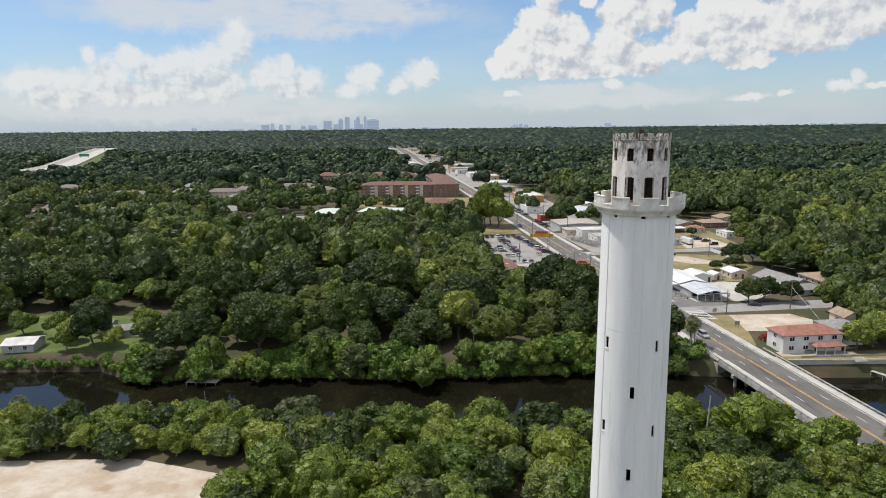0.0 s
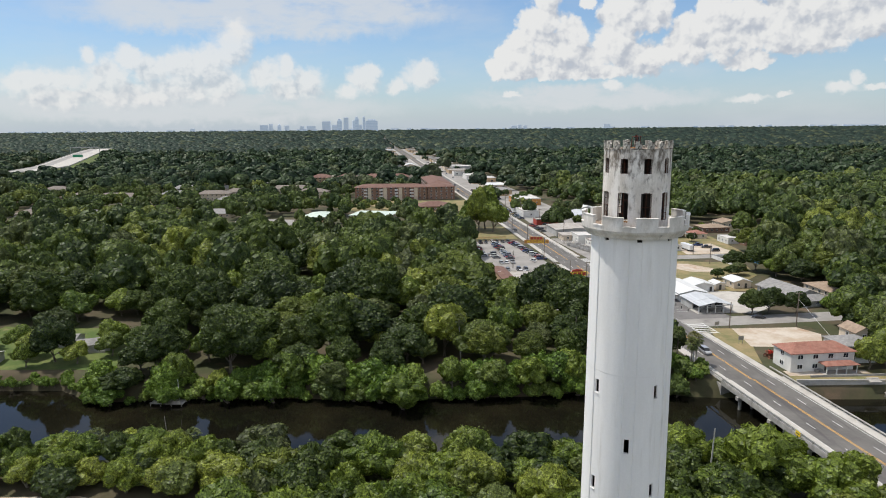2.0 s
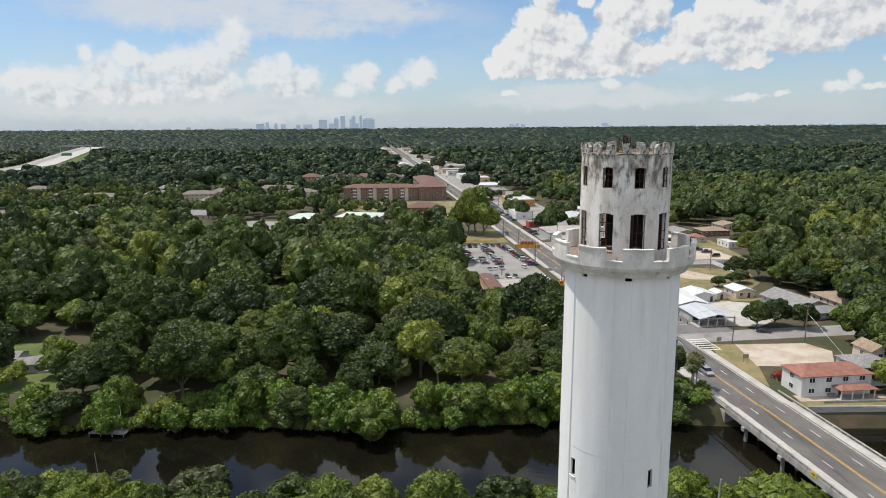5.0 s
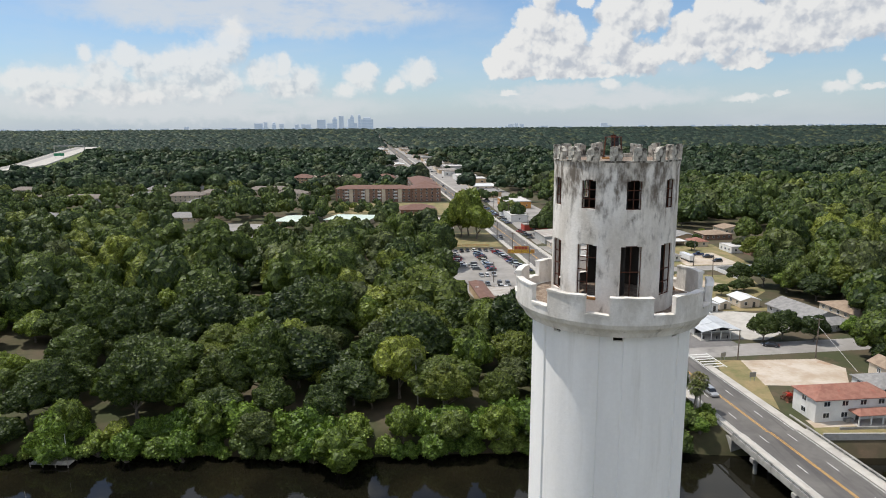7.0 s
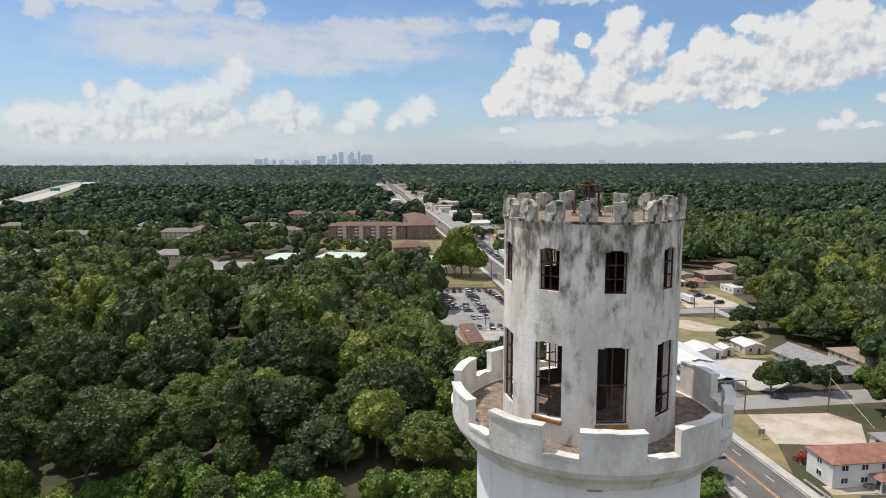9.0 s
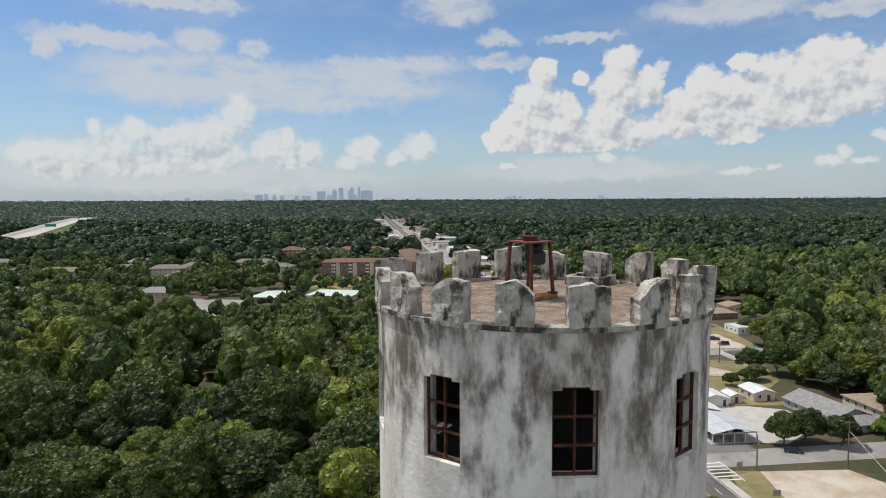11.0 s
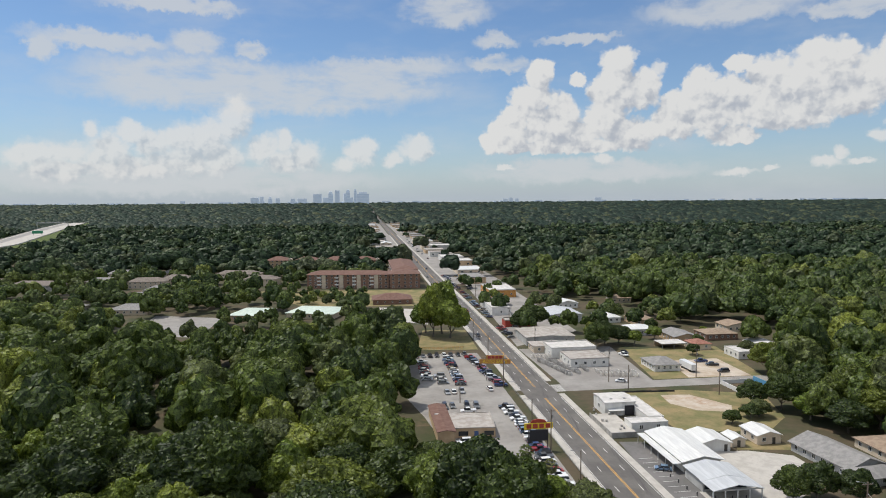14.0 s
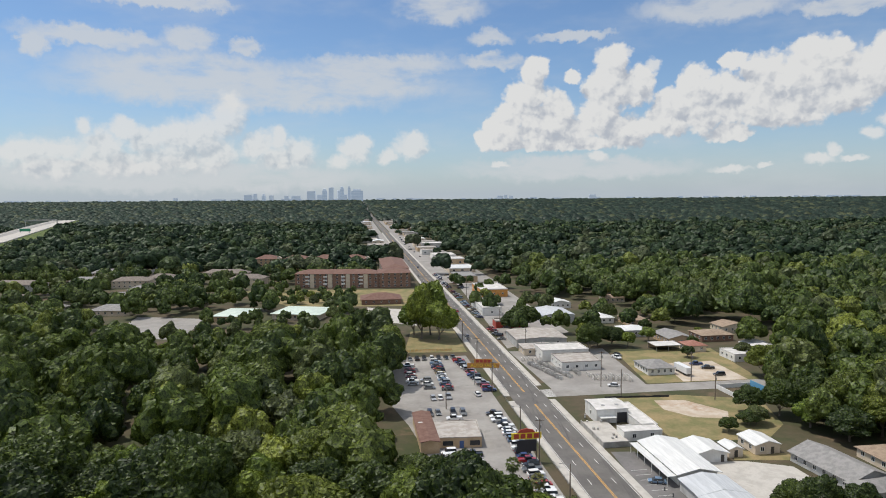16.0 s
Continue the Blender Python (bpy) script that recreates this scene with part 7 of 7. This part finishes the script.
def plant_near():
    rng = random.Random(77)
    # far bank: a hem of large-leaved shrubs
    for x in np.arange(-92, 66, 3.7):
        xx = x + rng.uniform(-1.4, 1.4)
        if 66 < xx:
            continue
        plant("shrub", rng.randrange(4), xx, bank(FAR_BANK, xx) - rng.uniform(0.4, 3.4), rng.choice((0.6, 0.85, 1.0, 1.3)) * rng.uniform(0.9, 1.15), -4.3, rng)
        if rng.random() < 0.7:
            plant("shrub", rng.randrange(4), xx + 2, bank(FAR_BANK, xx) + rng.uniform(1.5, 4.0), rng.uniform(1.1, 1.8), -2.0, rng)
    for x, d, sc in ((-84, 1, 0.75), (-70, 3, 0.85), (-58, 0, 0.6), (-38, 2, 0.8), (-27, 0, 0.7), (5, 1, 0.75), (33, 2, 0.7), (38, 0, 0.8), (52, 2, 0.75), (60, 3, 0.7)):
        plant("light" if x % 3 else "oak", abs(x) % 5, x, bank(FAR_BANK, x) + d, sc * 0.8, -2.6, rng)
    for x in np.arange(-150, -90, 1.9):
        plant("shrub", rng.randrange(4), x + rng.uniform(-1.0, 1.0), bank(FAR_BANK, x) + rng.uniform(-1.6, 2.6), rng.uniform(0.42, 0.78), -3.2, rng)
    plant("bank", 1, -8.0, 168.5, 1.12, -5.0, rng)
    plant("light", 1, 16.0, 175.0, 0.66, -2.5, rng)
    plant("light", 2, 26.0, 174.5, 0.68, -2.5, rng)
    # the river wood
    for x, y in scatter(rng, -168, 185, 78, 266, 12.0):
        s = min(1.25, max(0.55, rng.lognormvariate(-0.08, 0.24)))
        sort = "light" if rng.random() < 0.2 else "oak"
        if not clear(x, y, 5.2 * s) or (x > -97 and x < -84 and y < 190):
            continue
        if math.hypot(x + 48, (y - 198) * 1.4) < 11 and rng.random() < 0.8:
            continue
        plant(sort, rng.randrange(5), x, y, s * (0.8 if y < 192 else 1.0), None, rng)
    # lawn trees
    for x, y, s in ((-112, 194.5, 0.95), (-121, 199, 0.8), (-104.5, 192.5, 0.72), (-118, 190, 0.6), (-128, 204, 0.8), (-100.5, 207, 0.85), (-122, 213, 0.9), (-97.5, 199, 0.75), (-141, 206, 0.85)):
        plant("light" if s < 0.9 else "oak", 1, x, y, s * 0.8, None, rng)
    # near bank
    for x, y in scatter(rng, -150, 96, 84, 140, 7.6):
        if y > bank(NEAR_BANK, x) - 0.5 or (x < -38 and y < 120 + (x + 38) * -0.04 + rng.uniform(-1, 1)) or math.hypot(x - TX, y - TY) < 15 or abs(x - road_x(y)) < 13:
            continue
        plant("bank", rng.randrange(6), x, y, rng.uniform(0.72, 1.12) if x > -40 else rng.uniform(0.6, 0.86), None, rng)
    for x in np.arange(-146, -36, 5.0):
        for back in (3.5, 10.5):
            plant("bank", rng.randrange(6), x + rng.uniform(-2, 2), bank(NEAR_BANK, x) - back - rng.uniform(0, 5), rng.uniform(0.55, 0.8), None, rng)
    for x, y, s in ((62, 121, 1.35), (70, 113, 1.2), (53, 116, 1.1), (-32, 108, 1.25), (-22, 100, 1.3), (-40, 104, 1.0)):
        plant("bank", 1, x, y, s, None, rng)
    for x, y, s in ((100.5, 112.0, 1.0), (108.0, 106.0, 1.1), (77.5, 108.0, 0.85)):
        plant("bank", 3, x, y, s, None, rng)
    # beside the bridge and along the streets
    for sort, k, x, y, s in (("shrub", 1, 68.5, 178.5, 1.1), ("shrub", 2, 66, 182, 1.2), ("light", 4, 121.5, 181.5, 0.85), ("light", 1, 128.5, 184.5, 1.0), ("light", 0, 137, 188, 1.1), ("light", 2, 139, 181, 1.0),
                             ("oak", 2, 114.5, 235.5, 0.72), ("oak", 3, 121.5, 237.0, 0.78), ("oak", 1, 130.0, 234.5, 0.7), ("oak", 3, 138, 212, 0.7), ("light", 3, 142, 222, 0.8), ("light", 0, 136, 204, 0.8), ("light", 1, 146, 214, 0.9), ("oak", 2, 150, 204, 0.8), ("light", 2, 144, 196, 0.8), ("light", 3, 135, 197, 1.0), ("oak", 2, 110.8, 416, 0.7), ("oak", 0, 128, 421, 0.62), ("oak", 3, 138.6, 474, 0.8), ("oak", 1, 175, 463, 0.9), ("light", 2, 172.6, 425, 0.5), ("oak", 4, 175.9, 383, 0.6), ("oak", 2, 150, 442, 0.55), ("light", 1, 120, 440, 0.5), ("oak", 3, 160, 402, 0.5), ("oak", 1, 137.8, 297, 0.6), ("light", 0, 133, 191, 0.75), ("shrub", 3, 71, 176.5, 0.9), ("shrub", 0, 73.5, 179, 0.8), ("shrub", 1, 75, 182.5, 0.7), ("shrub", 3, 70.5, 183.5, 0.9),
                             ("oak", 1, 125.5, 290.5, 0.46), ("oak", 2, 141.0, 308.0, 0.75), ("oak", 4, 134.5, 296.0, 0.5), ("oak", 0, 83.5, 446.0, 1.35), ("oak", 2, 76.5, 440.0, 0.9), ("oak", 1, 108.5, 398.0, 0.95), ("oak", 3, 114.5, 405.5, 0.85),
                             ("oak", 4, 122.0, 407.0, 0.8), ("light", 4, 129.0, 404.0, 0.7), ("oak", 2, 168.0, 350.0, 1.15), ("oak", 0, 150.0, 383.0, 0.5), ("light", 2, 143.0, 416.0, 0.75),
                             ("tall", 0, 28.0, 428.0, 1.12), ("tall", 1, 37.0, 425.0, 1.22), ("tall", 2, 24.0, 438.0, 1.05), ("tall", 2, 33.0, 436.0, 1.2), ("oak", 1, 158, 281, 1.1), ("oak", 2, 170, 284, 1.15), ("light", 3, 182, 280, 1.2), ("oak", 4, 166, 295, 1.2), ("oak", 0, 179, 297, 1.25), ("light", 1, 153, 293, 1.1),
                             ("oak", 3, 192, 290, 1.2), ("oak", 2, 149, 304, 0.9), ("light", 0, 197, 276, 1.1), ("oak", 1, 186, 267, 0.9), ("oak", 4, 161, 306, 1.1), ("light", 2, 174, 308, 1.2), ("shrub", 2, 146.0, 243.0, 0.8), ("shrub", 1, 150.0, 246.0, 0.9)):
        plant(sort, k, x, y, s * (0.8 if sort in ("oak", "light") else 1.0), None, rng)
    for k, (x, y, h, l) in enumerate(((41.5, 193.0, 15.0, 0.5), (48.0, 187.5, 11.5, -0.4), (52.5, 184.5, 9.5, 0.3), (56.5, 186.5, 13.0, 0.2), (71.5, 181.5, 8.0, 0.3), (73.2, 184.0, 9.0, -0.2), (69.0, 185.5, 10.0, 0.4), (75.0, 186.5, 7.5, 0.0),
                                      (14.0, 186.0, 11.0, 0.5), (8.0, 192.0, 12.5, -0.5), (-71.5, 139.0, 6.5, 0.4), (-60.0, 138.0, 7.0, -0.3), (-55.0, 137.5, 6.0, 0.2), (-50.0, 137.0, 6.8, 0.1), (-101.0, 140.5, 5.5, 0.2), (83.5, 112.0, 8.5, 0.2),
                                      (52.0, 250.0, 8.0, 0.2), (57.5, 243.0, 7.0, -0.2), (47.5, 246.0, 6.5, 0.1), (20.5, 205.0, 14.0, 0.3), (60.0, 118.0, 9.0, 0.3))):
        palm(x, y, h, k, l, rng)
    # a bare dead tree in the wood
    d = thing("dead_tree", pose(-33.0, 207.0, 0), "bare bleached dead tree standing in the wood", "dead tree")
    bm = rodded((0, 0, 0), (0.3, 0, 7), 0.3, 0.2, 6)
    for k in range(9):
        a = rng.uniform(0, 6.28)
        e = Vector((3 * math.cos(a), 3 * math.sin(a), 8 + rng.uniform(0, 4)))
        rod(bm, (0.3, 0, 5 + k * 0.2), e, 0.1, 0.04, 5)
        rod(bm, e, e + Vector((rng.uniform(-1.5, 1.5), rng.uniform(-1.5, 1.5), 1.2)), 0.05, 0.02, 4)
    part("trunk", bm, DEADWOOD, d)


plant_near()


def joined_wood(name, spots, templates, material, label, seed=0, smooth=False):
    """Many trees far off, as one piece: each spot is x, y, scale, height scale. Each tree has a tone of its own."""
    nr = np.random.RandomState(seed)
    vs, corners, starts, tones, nv, nl = [], [], [], [], 0, 0
    for x, y, s, hz in spots:
        v, tris, quads = templates[nr.randint(len(templates))]
        a = nr.uniform(0, 6.2832)
        c, sn = math.cos(a), math.sin(a)
        rot = np.array([[c, sn, 0], [-sn, c, 0], [0, 0, 1]], np.float32)
        vs.append(v @ rot * np.array([s, s, s * hz], np.float32) + np.array([x, y, ground_z(x, y)], np.float32))
        corners += [tris.ravel() + nv, quads.ravel() + nv]
        starts += [nl + np.arange(0, tris.size, 3), nl + tris.size + np.arange(0, quads.size, 4)]
        tones.append(np.full(len(v), nr.uniform(0.02, 0.98), np.float32))
        nv, nl = nv + len(v), nl + tris.size + quads.size
    me = bpy.data.meshes.new(name)
    idx, st = np.concatenate(corners).astype(np.int32), np.concatenate(starts).astype(np.int32)
    me.vertices.add(nv)
    me.vertices.foreach_set("co", np.concatenate(vs).astype(np.float32).ravel())
    me.loops.add(len(idx))
    me.loops.foreach_set("vertex_index", idx)
    me.polygons.add(len(st))
    me.polygons.foreach_set("loop_start", st)
    me.attributes.new("tree_tone", "FLOAT", "POINT").data.foreach_set("value", np.concatenate(tones))
    me.update(calc_edges=True)
    me.materials.append(material)
    if smooth:
        me.polygons.foreach_set("use_smooth", np.ones(len(st), bool))
    return tagged(new(name, me), label, "woodland", kind="stuff")


def leafy_template(seed, R, H, base, limbs, clumps, sub, cards, size):
    quads, tris, _ = crown_arrays(seed, R, H, base, limbs, clumps, sub, cards, size, 0.2)
    return np.concatenate([quads, tris]), len(quads) + np.arange(len(tris), dtype=np.int32), np.arange(len(quads), dtype=np.int32)


def dome_template(seed, R, H, n, sub):
    rng = random.Random(seed)
    bm = bmesh.new()
    for k in range(n):
        a, r = k * 2.4, R * (0.0 if n == 1 else 0.55 * math.sqrt(k / n))
        s = R * (1.0 if n == 1 else rng.uniform(0.5, 0.72))
        bmesh.ops.create_icosphere(bm, subdivisions=sub, radius=1, matrix=Matrix.Translation((r * math.cos(a), r * math.sin(a), H - s * 0.9 - rng.uniform(0, 0.12) * H)) @ Matrix.Diagonal((s, s, s * 0.9, 1)))
    low = [f for f in bm.faces if f.normal.z < -0.2]
    bmesh.ops.delete(bm, geom=low, context="FACES")
    for v in bm.verts:
        v.co += Vector((noise.noise(v.co * 0.4 + Vector((seed, 0, 0))), noise.noise(v.co * 0.4 + Vector((0, seed, 9))), noise.noise(v.co * 0.5 + Vector((5, 0, seed))))) * R * 0.22
    bmesh.ops.triangulate(bm, faces=bm.faces)
    bm.verts.index_update()
    v = np.array([p.co[:] for p in bm.verts], np.float32)
    f = np.array([[p.index for p in q.verts] for q in bm.faces], np.int32)
    bm.free()
    return v, f, np.zeros(0, np.int32)


def plant_far():
    rng = random.Random(99)
    # middle wood, in leaf clumps
    mids = [leafy_template(500 + k, 7.6, 16.4, 1.5, 14, 54, 4, 150, 0.46) for k in range(7)]
    mids_off = [leafy_template(560 + k, 7.6, 15.6, 1.5, 14, 44, 4, 60, 0.6) for k in range(5)]
    fars = [leafy_template(600 + k, 7.8, 15.5, 1.5, 12, 30, 4 if k < 3 else 3, 0, 0.78) for k in range(7)]
    spots = []
    for x, y in scatter(rng, -520, 258, 520, 700, 12.8):
        if abs(x + 2) > (y + 10) * 0.71 + 15 or not clear(x, y, 5.0):
            continue
        d = x - road_x(y)
        wood = noise.noise((x * 0.012, y * 0.012, 3.0))
        size = min(1.4, max(0.5, rng.lognormvariate(-0.06, 0.30)))
        if d < 0 and y > 425 and x > -400:
            if rng.random() < 0.20 + 0.4 * wood:
                continue
            size = rng.uniform(0.5, 1.0)
            if y > 520 and x > -100 and y < 625:
                size = rng.uniform(0.35, 0.5)
        if 0 < d < (70 if y < 345 else 112 if y < 560 else 80):
            if rng.random() < 0.74:
                continue
            size = rng.uniform(0.42, 0.8)
        if -125 < x < -15 and 385 < y < 480:
            size *= 0.62
        if 112 <= d < 190 and y > 340 and rng.random() < 0.2:
            continue
        spots.append((x, y, size, rng.uniform(0.85, 1.2) / size ** 0.12))
    for x, y in scatter(rng, 130, 205, 330, 255, 9.0):
        if clear(x, y, 4.0) and x > 138 and abs((y - 225) - (x - 76) * 0.1125) > 8:
            spots.append((x, y, rng.uniform(0.7, 1.1), rng.uniform(0.85, 1.15)))
    for x, y in scatter(rng, -330, 184, -168, 256, 9.0):
        spots.append((x, y, rng.uniform(0.8, 1.2), rng.uniform(0.9, 1.1)))
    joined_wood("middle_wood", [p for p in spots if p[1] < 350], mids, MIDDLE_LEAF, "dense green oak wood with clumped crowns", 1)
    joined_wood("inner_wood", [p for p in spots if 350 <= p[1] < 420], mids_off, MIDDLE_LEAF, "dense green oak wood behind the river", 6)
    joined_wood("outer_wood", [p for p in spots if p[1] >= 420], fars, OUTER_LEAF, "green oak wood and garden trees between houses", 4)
    domes = [leafy_template(700 + k, 9.6, 16.0, 1.5, 11, 0, 3, 0, 1.1) for k in range(6)]
    plain_domes = [leafy_template(720 + k, 10.0, 16.5, 1.5, 9, 0, 3 if k < 2 else 2, 0, 1.4) for k in range(6)]
    spots = []
    for x, y in scatter(rng, -1250, 700, 1300, 1500, 17.0):
        if abs(x + 2) > (y + 10) * 0.71 + 30 or not clear(x, y, 5):
            continue
        if rng.random() < 0.10:
            continue
        spots.append((x, y, min(1.5, max(0.5, rng.lognormvariate(-0.05, 0.3))), rng.uniform(0.75, 1.15)))
    joined_wood("far_wood", [p for p in spots if p[1] < 1050], domes, HAZED_FAR_LEAF, "far green woods with rounded crowns", 2)
    joined_wood("farther_wood", [p for p in spots if p[1] >= 1050], plain_domes, HAZED_FAR_LEAF, "far unbroken green woods", 5)
    domes = [dome_template(40 + k, 12.0, 15.0, 1, 1) for k in range(5)]
    spots = []
    for y0, y1, step in ((1500, 2600, 21.0), (2600, 4960, 34.0)):
        for x, y in scatter(rng, -3700, y0, 3800, y1, step):
            if abs(x + 2) > (y + 10) * 0.71 + 60 or not clear(x, y, 6):
                continue
            k = step / 21.0
            spots.append((x, y, rng.uniform(0.8, 1.35) * k ** 0.8, rng.uniform(0.6, 1.0) / k ** 0.8))
    joined_wood("horizon_wood", spots, domes, HAZED_HORIZON_LEAF, "far woods fading to the flat horizon", 3, True)


plant_far()
